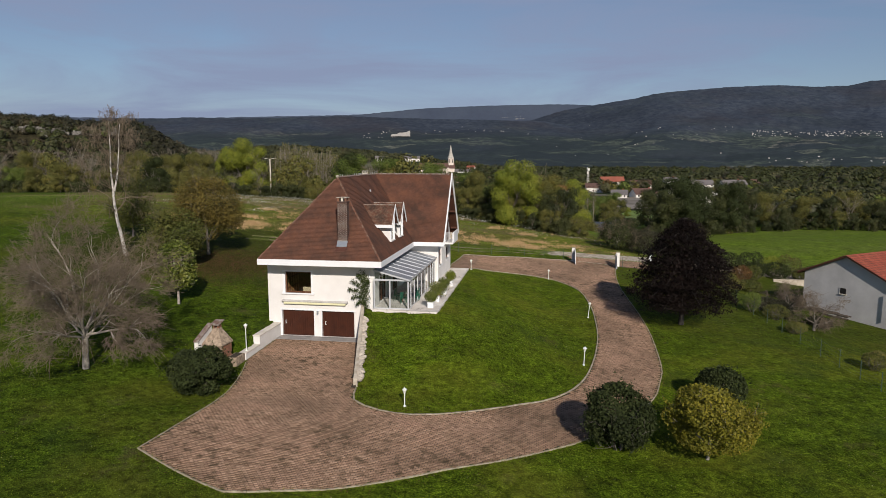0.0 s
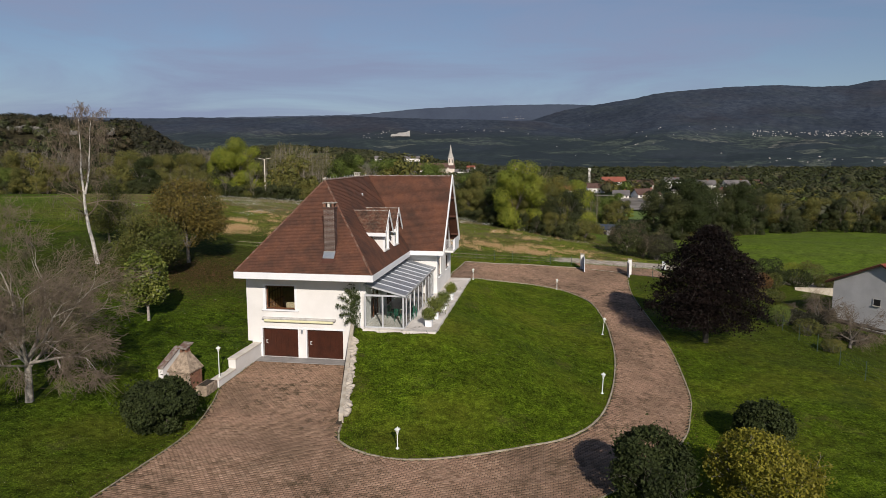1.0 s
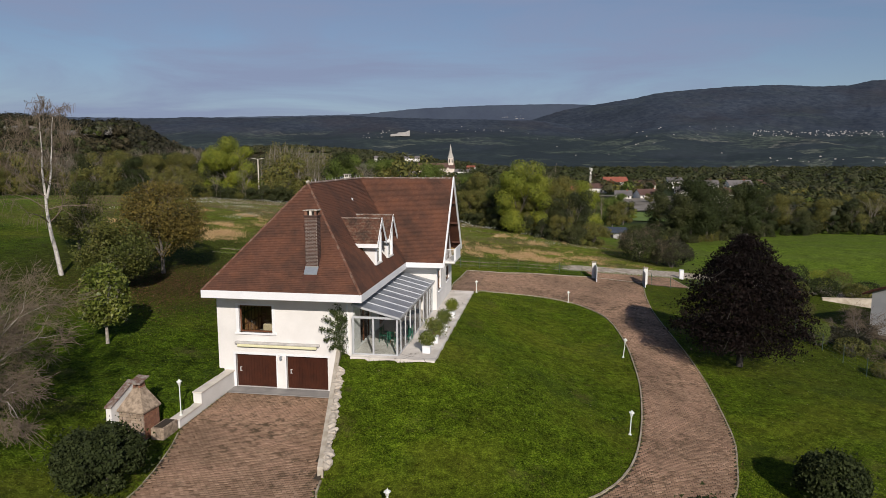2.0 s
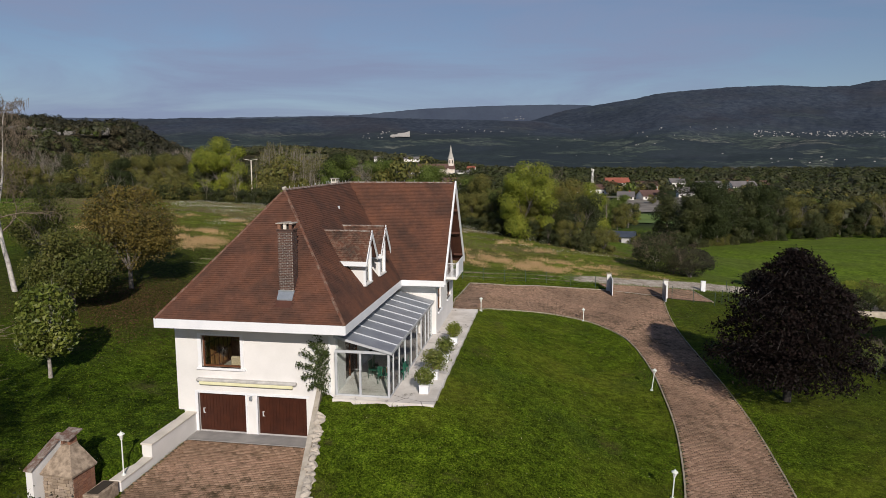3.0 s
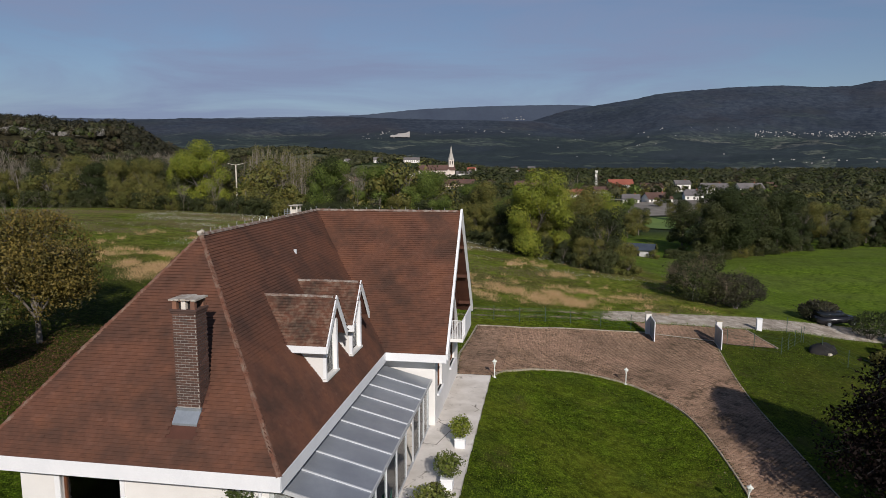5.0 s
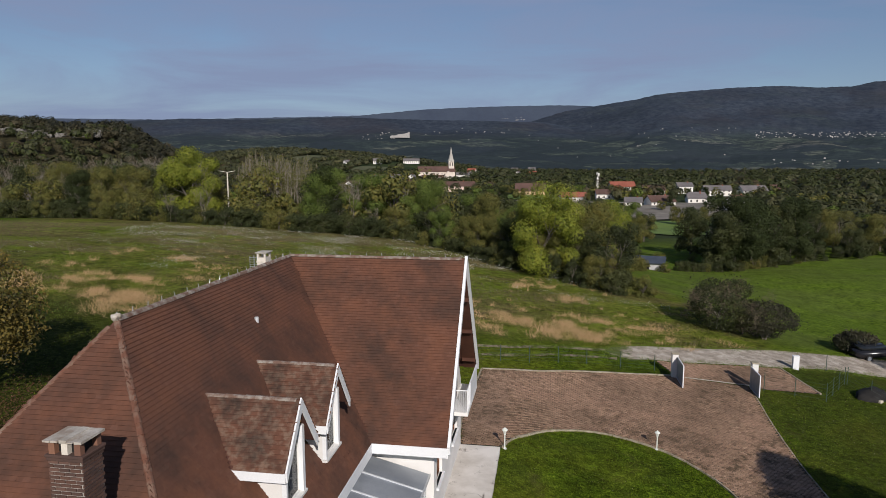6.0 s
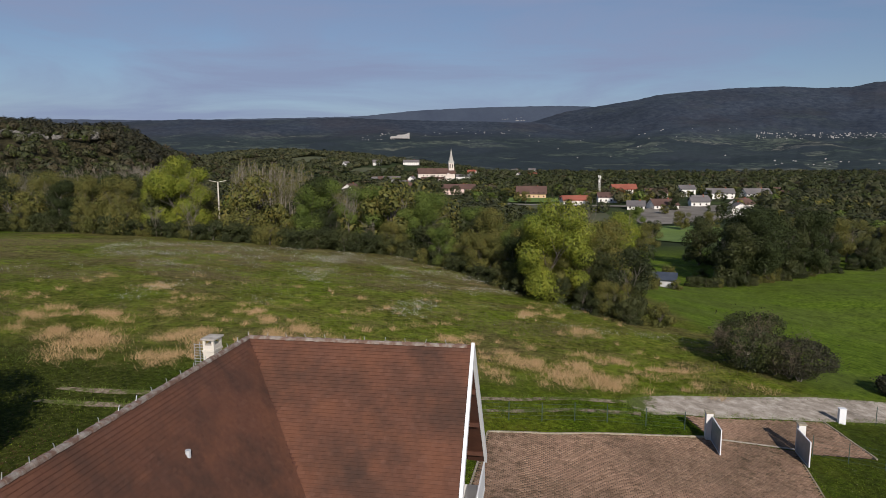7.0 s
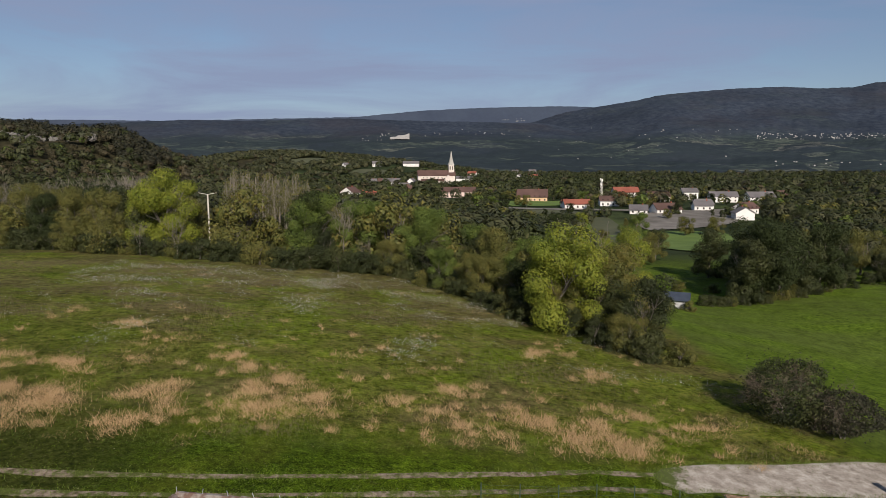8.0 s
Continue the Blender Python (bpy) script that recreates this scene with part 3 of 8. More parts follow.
gable_holes = [(11.75, 13.0, 3.75, 5.25), (15.6, 17.3, 3.75, 4.9)]
part("wall", wall_grid(11.1 + T, NORTH_V - T, -0.5, 5.65, gable_holes, GABLE_U - T, GABLE_U, "y"), M["render"], house)
wall_g = bmesh.new()
prism(wall_g, [(11.0, 5.65), (RV - 0.1, 11.0 - 0.9 + 0.5), (RV + 0.1, 10.6), (NORTH_V, 5.65)], "x", GABLE_U - T, GABLE_U)
part("gable", wall_g, M["render"], house)
part("floor_slab", boxes((WALL0 + T, WALL1 - T, T, NORTH_V - T, FLOOR - 0.25, FLOOR), (WALL1 - T, GABLE_U - T, 11.4, NORTH_V - T, FLOOR - 0.25, FLOOR)), M["tilefloor"], house)
part("ceiling_slab", boxes((WALL0 + T, WALL1 - T, T, NORTH_V - T, 5.2, 5.4), (WALL1 - T, GABLE_U - T, 11.4, NORTH_V - T, 5.2, 5.4)), M["inside"], house)
part("partition", boxes((WALL0 + T, WALL1 - T, 4.2, 4.3, FLOOR, 5.2), (4.4, 4.5, T, 4.2, FLOOR, 5.2)), M["inside"], house)
part("wall_panelling", boxes((WALL0 + T + 0.004, WALL0 + T + 0.03, T + 0.004, 4.19, FLOOR, 5.19), (WALL0 + T + 0.03, 4.39, 4.16, 4.195, FLOOR, 5.19)), M["wood"], house)

# garage doors and their surrounds
for a, b in ((0.0, 2.52), (3.14, 5.66)):
    door = part("garage_door", boxes((a + 0.02, b - 0.02, 0.14, 0.19, 0.03, 1.98)), M["brown"], house, "dark brown panelled garage door")
    for k in range(14):
        x = a + 0.06 + k * (b - a - 0.12) / 14
        part("plank", boxes((x, x + (b - a - 0.12) / 14 - 0.012, 0.125, 0.142, 0.06, 1.95)), M["brown"], door)
    part("handle", boxes((a + 0.20, a + 0.25, 0.095, 0.124, 0.95, 1.15), (a + 0.20, a + 0.32, 0.095, 0.124, 0.92, 0.95), (a + 0.20, a + 0.32, 0.095, 0.124, 1.15, 1.18)), M["rib"], door, "pale metal handle")
part("surround", boxes((-0.14, 0.0, -0.03, 0.1, -0.2, 2.12), (2.52, 2.60, -0.03, 0.1, 0.0, 2.0), (3.06, 3.14, -0.03, 0.1, 0.0, 2.0), (0.0, 5.8, -0.03, 0.1, 2.0, 2.12)), M["fascia"], house)
part("wall_lantern", boxes((2.80, 2.90, -0.16, 0.0, 1.98, 2.0), (2.79, 2.91, -0.2, -0.08, 1.80, 1.98), bevel=0.01), M["zinc"], house, "small grey lantern above the garage pillar")
# front window
win = part("window", boxes((0.3, 0.38, 0.16, 0.24, 3.33, 4.95), (2.27, 2.35, 0.16, 0.24, 3.33, 4.95), (0.38, 2.27, 0.16, 0.24, 3.33, 3.42), (0.38, 2.27, 0.16, 0.24, 4.86, 4.95)), M["wood"], house, "wide window with a dark stained wooden frame")
part("surround", boxes((0.12, 0.3, -0.025, 0.1, 3.2, 5.05), (2.35, 2.5, -0.025, 0.1, 3.2, 5.05), (0.3, 2.35, -0.025, 0.1, 4.95, 5.05)), M["fascia"], house)
part("sill", boxes((0.05, 2.6, -0.1, 0.16, 3.22, 3.33), bevel=0.012), M["fascia"], win)


def glass_material():
    n = Nodes("window_glass", 0.02, 0.0, 0.5)
    tr = n.node("ShaderNodeBsdfTransparent")
    gl = n.node("ShaderNodeBsdfGlossy")
    gl.inputs["Roughness"].default_value = 0.02
    tr.inputs["Color"].default_value = (0.86, 0.9, 0.9, 1)
    f = n.node("ShaderNodeFresnel")
    f.inputs["IOR"].default_value = 1.5
    m = n.node("ShaderNodeMixShader")
    n.link(f.outputs[0], m.inputs[0])
    n.link(tr.outputs[0], m.inputs[1])
    n.link(gl.outputs[0], m.inputs[2])
    n.link(m.outputs[0], n.tree.nodes["Material Output"].inputs["Surface"])
    return n.mat


M["glass"] = glass_material()


def pane(spec, parent):
    ob = part("pane", boxes(spec), M["glass"], parent)
    ob.visible_shadow = False
    return ob


pane((0.38, 2.27, 0.195, 0.205, 3.42, 4.86), win)
# awning cassette
M["awning_grey"] = simple("weathered_awning_box", (0.36, 0.345, 0.32), (0.56, 0.54, 0.505), 2.5, 0.6, 0, 0.05, 20)
awn = part("awning", boxes((0.06, 5.22, -0.24, 0.0, 2.66, 2.80), bevel=0.03), M["awning_grey"], house, "retracted awning in a grey cassette")
M["cream"] = simple("cream_canvas", (0.62, 0.60, 0.36), (0.70, 0.68, 0.44), 2.0, 0.85)
part("valance", boxes((0.2, 5.05, -0.22, -0.06, 2.50, 2.655), bevel=0.02), M["cream"], awn, "pale yellow canvas valance")
bm = bmesh.new()
tube(bm, (6.9, -0.07, 2.4), (6.9, -0.07, 5.6), 0.05, 0.05, 10)
part("downpipe", bm, M["fascia"], house)
# gable windows
for a, b, lo, hi in gable_holes:
    w = part("window", boxes((GABLE_U - 0.2, GABLE_U - 0.12, a, a + 0.07, lo, hi), (GABLE_U - 0.2, GABLE_U - 0.12, b - 0.07, b, lo, hi), (GABLE_U - 0.2, GABLE_U - 0.12, a + 0.07, b - 0.07, lo, lo + 0.07), (GABLE_U - 0.2, GABLE_U - 0.12, a + 0.07, b - 0.07, hi - 0.07, hi)), M["wood"], house)
    part("sill", boxes((GABLE_U - 0.1, GABLE_U + 0.1, a - 0.1, b + 0.1, lo - 0.1, lo), bevel=0.012), M["fascia"], w)
    pane((GABLE_U - 0.165, GABLE_U - 0.155, a + 0.07, b - 0.07, lo + 0.07, hi - 0.07), w)
# balcony under the gable
bal = part("balcony", boxes((GABLE_U, 10.98, 14.9, 18.5, 5.30, 5.46), bevel=0.015), M["render"], house, "white balcony with a metal railing")
part("parapet", boxes((10.91, 10.97, 15.9, 18.5, 5.46, 6.42), bevel=0.008), M["fascia"], bal)
bm = bmesh.new()
for k in range(9):
    u = GABLE_U + 0.06 + k * 0.085
    tube(bm, (u, 14.95, 5.46), (u, 14.95, 6.4), 0.012, 0.012, 6)
for k in range(9):
    v = 14.95 + k * 0.11
    tube(bm, (10.93, v, 5.46), (10.93, v, 6.4), 0.012, 0.012, 6)
tube(bm, (GABLE_U, 14.95, 6.4), (10.96, 14.95, 6.4), 0.022, 0.022, 8)
tube(bm, (10.93, 14.95, 6.4), (10.93, 15.9, 6.4), 0.022, 0.022, 8)
part("railing", bm, M["fascia"], bal)
part("balcony_door", boxes((GABLE_U, GABLE_U + 0.05, 15.6, 17.0, 5.46, 7.5), bevel=0.01), M["brown"], house)

# ---- roof: planes, fascia, soffit ----
def roof_plane(bm, pts, thick=0.16):
    """A slab whose top runs through the given corners."""
    top = [bm.verts.new(p) for p in pts]
    low = [bm.verts.new((p[0], p[1], p[2] - thick)) for p in pts]
    bm.faces.new(top)
    bm.faces.new(low[::-1])
    for i in range(len(pts)):
        j = (i + 1) % len(pts)
        bm.faces.new((top[j], top[i], low[i], low[j]))


SOUTH = [(EU0, EV0, EZ), (EU1, EV0, EZ), (RU, RV0, RZ)]
EAST = [(EU1, EV0, EZ), (EU1, WV0, EZ), (RU, RV, RZ), (RU, RV0, RZ)]
WING_S = [(EU1, WV0, EZ), (WU1, WV0, EZ), (WU1, RV, RZ), (RU, RV, RZ)]
NORTH = [(WU1, WV1, EZ), (EU0, WV1, EZ), (RU, RV, RZ), (WU1, RV, RZ)]
WEST = [(EU0, WV1, EZ), (EU0, EV0, EZ), (RU, RV0, RZ), (RU, RV, RZ)]
bm = bmesh.new()
for pl in (SOUTH, EAST, WING_S, NORTH, WEST):
    roof_plane(bm, pl)
bmesh.ops.remove_doubles(bm, verts=bm.verts, dist=1e-4)
roof = part("roof", bm, M["underlay"], house, "steep hipped roof of brown flat clay tiles")
FZ0, FZ1 = 5.66, 6.10
part("fascia", boxes((EU0 - 0.03, EU1 + 0.03, EV0 - 0.04, EV0, FZ0, FZ1), bevel=0.008), M["fascia"], house)
part("fascia", boxes((EU1, EU1 + 0.04, EV0, WV0 - 0.0, FZ0, FZ1), bevel=0.008), M["fascia"], house)
part("fascia", boxes((EU0 - 0.04, EU0, EV0, WV1, FZ0, FZ1), bevel=0.008), M["fascia"], house)
part("fascia", boxes((EU1 + 0.04, WU1, WV0 - 0.04, WV0, FZ0 + 0.08, FZ1), bevel=0.008), M["fascia"], house)
part("gutter_end", boxes((WU1 - 0.02, WU1 + 0.03, WV0 - 0.05, WV0 + 0.5, FZ0 + 0.08, FZ1 - 0.05)), M["fascia"], house)
part("soffit", boxes((EU0, EU1, EV0, 0.0, FZ0, FZ0 + 0.03), (WALL1, EU1, 0.0, WV0, FZ0, FZ0 + 0.03), (EU0, WALL0, 0.0, WV1, FZ0, FZ0 + 0.03), (WALL1, WU1, WV0, 11.1, FZ0 + 0.06, FZ0 + 0.09)), M["fascia"], house)
# barge boards and the boarded underside of the gable
for v_e, sgn in ((WV0, 1), (WV1, -1)):
    bm = bmesh.new()
    prism(bm, [(v_e - sgn * 0.04, EZ + 0.06), (RV, RZ + 0.12), (RV, RZ - 0.20), (v_e + sgn * 0.02, EZ - 0.24)], "x", WU1 - 0.005, WU1 + 0.10)
    part("barge_board", bm, M["fascia"], house)
    bm = bmesh.new()
    k = (RZ - EZ) / (RV - WV0)
    prism(bm, [(v_e, EZ - 0.165), (RV, RZ - 0.165), (RV, RZ - 0.20), (v_e, EZ - 0.20)], "x", GABLE_U, WU1)
    part("gable_soffit", bm, M["soffit"], house, "dark stained boards under the gable overhang")
for f_ in (0.12, 0.42, 0.72):
    for sgn in (-1, 1):
        v = RV + sgn * (1 - f_) * (RV - WV0)
        z = EZ + f_ * (RZ - EZ) - 0.30
        part("purlin", boxes((GABLE_U, WU1 - 0.01, v - 0.06, v + 0.06, z - 0.1, z + 0.06)), M["soffit"], house)
# ventilation stub on the east slope
bm = bmesh.new()
tube(bm, (4.57, 9.04, 10.5), (4.57, 9.04, 10.72), 0.07, 0.07, 10)
part("vent_pipe", bm, M["rib"], house)

# ---- chimneys ----
M["cap_slab"] = piece_mat("lichened_cap", [(0.22, 0.19, 0.155), (0.36, 0.325, 0.275), (0.28, 0.22, 0.17)], 0.9, (0.56, 0.53, 0.47), 3.0, 0.85, 25)
CU0, CU1, CV0, CV1 = 4.66, 5.38, -0.45, 0.15
chim = part("chimney", boxes((CU0 + 0.012, CU1 - 0.012, CV0 + 0.012, CV1 - 0.012, 6.4, 10.20)), M["mortar"], house, "tall brown brick chimney with a capped top")
part("flashing", boxes((CU0 - 0.03, CU1 + 0.03, CV0 - 0.03, CV1 + 0.03, 6.6, 7.42)), M["zinc"], chim, "grey zinc flashing")
bm = bmesh.new()
prism(bm, [(CV0 - 0.28, 7.06), (CV0 - 0.02, 7.36), (CV0 - 0.02, 7.1), (CV0 - 0.28, 6.8)], "x", CU0 - 0.02, CU1 + 0.02)
part("apron", bm, M["zinc"], chim)
part("corbel", boxes((CU0 - 0.03, CU1 + 0.03, CV0 - 0.03, CV1 + 0.03, 10.17, 10.24), (CU0 - 0.05, CU1 + 0.05, CV0 - 0.05, CV1 + 0.05, 10.24, 10.30), bevel=0.012), M["brick"], chim)
for du in (0.02, 0.295, 0.57):
    for v in (CV0, CV1 - 0.12):
        part("cap_pier", boxes((CU0 + du, CU0 + du + 0.13, v, v + 0.12, 10.30, 10.55)), M["concrete"] if du == 0.295 else M["red_brick"], chim)
part("flue", boxes((CU0 + 0.12, CU1 - 0.12, CV0 + 0.13, CV1 - 0.13, 10.25, 10.46)), M["dark"], chim)
bm = bmesh.new()
for k in range(5):
    u = CU0 - 0.05 + k * 0.166 + 0.012 * ((k * 7) % 3 - 1)
    box(bm, u, u + 0.15, CV0 - 0.05 - 0.015 * (k % 2), CV1 + 0.06 - 0.02 * (k % 3), 10.55 + 0.01 * (k % 2), 10.585 + 0.014 * (k % 3))
part("cap", bm, M["cap_slab"], chim, "weathered concrete cap slabs")
cm = part("rear_chimney", boxes((2.68, 3.04, 13.3, 13.8, 9.5, 12.05), (2.66, 3.06, 13.27, 13.83, 11.85, 11.91), (2.68, 2.75, 13.29, 13.37, 12.05, 12.22), (2.97, 3.04, 13.29, 13.37, 12.05, 12.22), (2.68, 2.75, 13.73, 13.81, 12.05, 12.22), (2.97, 3.04, 13.73, 13.81, 12.05, 12.22)), M["concrete"], house, "white rendered chimney behind the ridge")
part("cap", boxes((2.62, 3.10, 13.23, 13.87, 12.22, 12.27), bevel=0.01), M["cap_slab"], cm)

# ---- dormers ----
DORMER_U = 7.54


def roof_east_z(u):
    return RZ - (u - RU) * (RZ - EZ) / (EU1 - RU)


def dormer(vc, ridge):
    half, fu, over = 0.66, DORMER_U, 7.84
    zr = roof_east_z(fu)
    head = ridge - 1.12
    bm = bmesh.new()
    for sgn in (-1, 1):
        a, b = vc + sgn * half, vc + sgn * (half - 0.14)
        ub = RU + (RZ - head) / 1.2447
        prism(bm, [(fu, zr - 0.35), (fu, head + 0.1), (ub, head + 0.1), (ub, head - 0.35)], "y", min(a, b), max(a, b))
    box(bm, fu - 0.12, fu, vc - half + 0.14, vc + half - 0.14, zr - 0.4, zr + 0.12)
    prism(bm, [(vc - half, head + 0.05), (vc + half, head + 0.05), (vc, ridge - 0.25)], "x", fu - 0.12, fu)
    d = part("dormer", bm, M["render"], house, "narrow gabled dormer with white cheeks and barge boards")
    bm = boxes((fu - 0.03, fu + 0.16, vc - half - 0.04, vc + half + 0.04, zr + 0.02, zr + 0.09))
    part("sill", bm, M["render"], d)
    part("post", boxes((fu, fu + 0.12, vc + half - 0.16, vc + half, zr + 0.1, head + 0.2)), M["fascia"], d)
    part("post", boxes((fu, fu + 0.12, vc - half, vc - half + 0.1, zr + 0.1, head + 0.2)), M["fascia"], d)
    w = part("window", boxes((fu - 0.10, fu - 0.05, vc - half + 0.14, vc + half - 0.14, zr + 0.12, head + 0.2)), M["dark"], d)
    pane((fu - 0.045, fu - 0.04, vc - half + 0.16, vc + half - 0.16, zr + 0.14, head + 0.15), w)
    hw, drop = 1.12, 1.50
    bm = bmesh.new()
    for sgn in (-1, 1):
        ua, ub = RU + (RZ - ridge) / 1.2447 - 0.1, RU + (RZ - (ridge - drop)) / 1.2447 - 0.1
        pts = [(over, vc, ridge), (ua, vc, ridge), (ub, vc + sgn * hw, ridge - drop), (over, vc + sgn * hw, ridge - drop)]
        roof_plane(bm, pts if sgn > 0 else pts[::-1], 0.1)
    r = part("dormer_roof", bm, M["underlay"], d)
    for sgn in (-1, 1):
        bm = bmesh.new()
        prism(bm, [(vc, ridge + 0.05), (vc + sgn * (hw + 0.02), ridge - drop + 0.04), (vc + sgn * (hw - 0.02), ridge - drop - 0.24), (vc, ridge - 0.27)], "x", over, over + 0.045)
        part("barge_board", bm, M["fascia"], d)
    ub = RU + (RZ - (ridge - drop)) / 1.2447
    part("fascia", boxes((ub - 0.1, over, vc - hw - 0.03, vc - hw, ridge - drop - 0.24, ridge - drop + 0.01)), M["fascia"], d)
    part("purlin", boxes((fu, over - 0.02, vc - 0.05, vc + 0.05, ridge - 0.62, ridge - 0.48)), M["pine"], d)
    return d, r


DORMERS = ((4.46, 9.75), (7.50, 9.72))
dormer_roofs = [dormer(*d)[1] for d in DORMERS]

# ---- veranda ----
ver = thing("veranda", HOUSE, "glazed veranda with grey roof panels along the white house", "veranda")
VU0, VU1, VV0, VV1 = 7.3, 9.95, -0.45, 10.95
z_hi, z_lo = 5.36, 4.66


def ver_z(u):
    return z_hi + (z_lo - z_hi) * (u - VU0) / (VU1 + 0.1 - VU0)


n_pan = 9
for k in range(n_pan):
    a, b = VV0 - 0.12 + k * (VV1 - VV0 + 0.12) / n_pan, VV0 - 0.12 + (k + 1) * (VV1 - VV0 + 0.12) / n_pan
    bm = bmesh.new()
    prism(bm, [(VU0, z_hi), (VU1 + 0.1, z_lo), (VU1 + 0.1, z_lo - 0.03), (VU0, z_hi - 0.03)], "y", a + 0.005, b - 0.005)
    part("roof_panel", bm, M["metal_roof"], ver)
    if k:
        bm = bmesh.new()
        prism(bm, [(VU0, z_hi + 0.035), (VU1 + 0.11, z_lo + 0.035), (VU1 + 0.11, z_lo - 0.01), (VU0, z_hi - 0.01)], "y", a - 0.028, a + 0.028)
        part("rib", bm, M["rib"], ver)
bm = bmesh.new()
prism(bm, [(VU0, z_hi + 0.03), (VU1 + 0.12, z_lo + 0.03), (VU1 + 0.12, z_lo - 0.09), (VU0, z_hi - 0.09)], "y", VV0 - 0.17, VV0 - 0.12)
part("edge_trim", bm, M["pvc"], ver)
part("edge_trim", boxes((VU1 + 0.1, VU1 + 0.15, VV0 - 0.17, VV1, z_lo - 0.10, z_lo + 0.02)), M["pvc"], ver)
for u in (7.36, 8.53, 9.90):
    part("post", boxes((u - 0.05, u + 0.05, VV0 - 0.04, VV0 + 0.06, FLOOR, 4.62)), M["pvc"], ver)
part("beam", boxes((7.31, VU1, VV0 - 0.045, VV0 + 0.055, 4.54, 4.66)), M["pvc"], ver)
part("beam", boxes((VU1 - 0.06, VU1 + 0.04, VV0 + 0.06, VV1, 4.50, 4.62)), M["pvc"], ver)
part("bottom_rail", boxes((7.31, VU1, VV0 - 0.03, VV0 + 0.05, FLOOR, FLOOR + 0.08), (VU1 - 0.05, VU1 + 0.03, VV0 + 0.06, VV1, FLOOR, FLOOR + 0.05)), M["pvc"], ver)
for a, b in ((7.42, 8.48), (8.58, 9.84)):
    pane((a, b, VV0, VV0 + 0.012, FLOOR + 0.08, 4.54), ver)
bm = bmesh.new()
prism(bm, [(7.36, 4.67), (9.9, 4.67), (7.36, ver_z(7.36) - 0.06)], "y", VV0, VV0 + 0.012)
ob = part("pane", bm, M["glass"], ver)
ob.visible_shadow = False
mull = [0.29, 1.57, 2.91, 4.44, 6.01, 7.3, 8.63, 9.6, 10.6]
edges = [VV0 + 0.06] + mull + [VV1]
for v in mull:
    part("post", boxes((VU1 - 0.045, VU1 + 0.025, v - 0.025, v + 0.025, FLOOR + 0.05, 4.5)), M["pvc"] if abs(v - 2.91) > 0.1 else M["rib"], ver)
for k, (a, b) in enumerate(zip(edges, edges[1:])):
    if k != 5:
        pane((VU1 - 0.016, VU1 - 0.004, a + 0.035, b - 0.035, FLOOR + 0.05, 4.5), ver)
# doors from the house into the veranda
for a, b in ((1.2, 3.6), (5.6, 7.6)):
    w = part("french_door", boxes((WALL1 - 0.2, WALL1 - 0.12, a, a + 0.08, FLOOR, 4.65), (WALL1 - 0.2, WALL1 - 0.12, b - 0.08, b, FLOOR, 4.65), (WALL1 - 0.2, WALL1 - 0.12, (a + b) / 2 - 0.06, (a + b) / 2 + 0.06, FLOOR, 4.65)), M["wood"], house, "tall wooden french door")
    pane((WALL1 - 0.165, WALL1 - 0.155, a + 0.08, b - 0.08, FLOOR, 4.65), w)

# ---- terrace, threshold, walls round the forecourt ----
bm = boxes((7.3, 12.1, -0.95, 0.0, 1.4, FLOOR - 0.005), (7.3, 12.1, 0.0, 18.5, 1.4, FLOOR - 0.005))
terrace = part("terrace", bm, M["terrace"])
terrace.matrix_world = HOUSE
tagged(terrace, "pale cracked concrete terrace beside the veranda", "terrace", kind="structure")
thr = part("threshold", boxes((-0.12, 6.45, -1.05, -0.02, -0.3, 0.015)), M["slab"])
thr.matrix_world = HOUSE
tagged(thr, "grey concrete strip before the garage doors", "threshold", kind="structure")
rw = thing("retaining_wall", HOUSE, "white rendered retaining wall with stone coping beside the forecourt", "wall")
part("wall_body", boxes((-0.62, -0.14, -3.8, 0.0, -0.4, 0.92), (-0.62, -0.14, -6.0, -3.8, -0.4, 0.30)), M["render"], rw)
part("coping", boxes((-0.66, -0.10, -3.85, -0.0, 0.92, 1.0), bevel=0.015), M["concrete"], rw)
part("coping", boxes((-0.66, -0.10, -6.05, -3.85, 0.30, 0.38), bevel=0.015), M["concrete"], rw)

# rake-shaped aerial on the rear chimney
aerial = thing("television_aerial", HOUSE, "small grey rake shaped aerial on the rear chimney", "aerial")
bm = bmesh.new()
tube(bm, (2.46, 13.5, 10.6), (2.46, 13.5, 12.1), 0.018, 0.018, 6)
tube(bm, (2.46, 13.5, 11.2), (2.70, 13.5, 11.2), 0.014, 0.014, 6)
part("mast", bm, M["rail"], aerial)
for k in range(9):
    bm = bmesh.new()
    tube(bm, (2.28, 13.46, 11.30 + k * 0.09), (2.62, 13.46, 11.30 + k * 0.09), 0.010, 0.010, 5)
    part("rod", bm, M["rail"], aerial)
for u in (2.30, 2.60):
    bm = bmesh.new()
    tube(bm, (u, 13.46, 11.26), (u, 13.46, 12.06), 0.010, 0.010, 5)
    part("side_rod", bm, M["rail"], aerial)

# ---- driveway ----
from mathutils.geometry import delaunay_2d_cdt

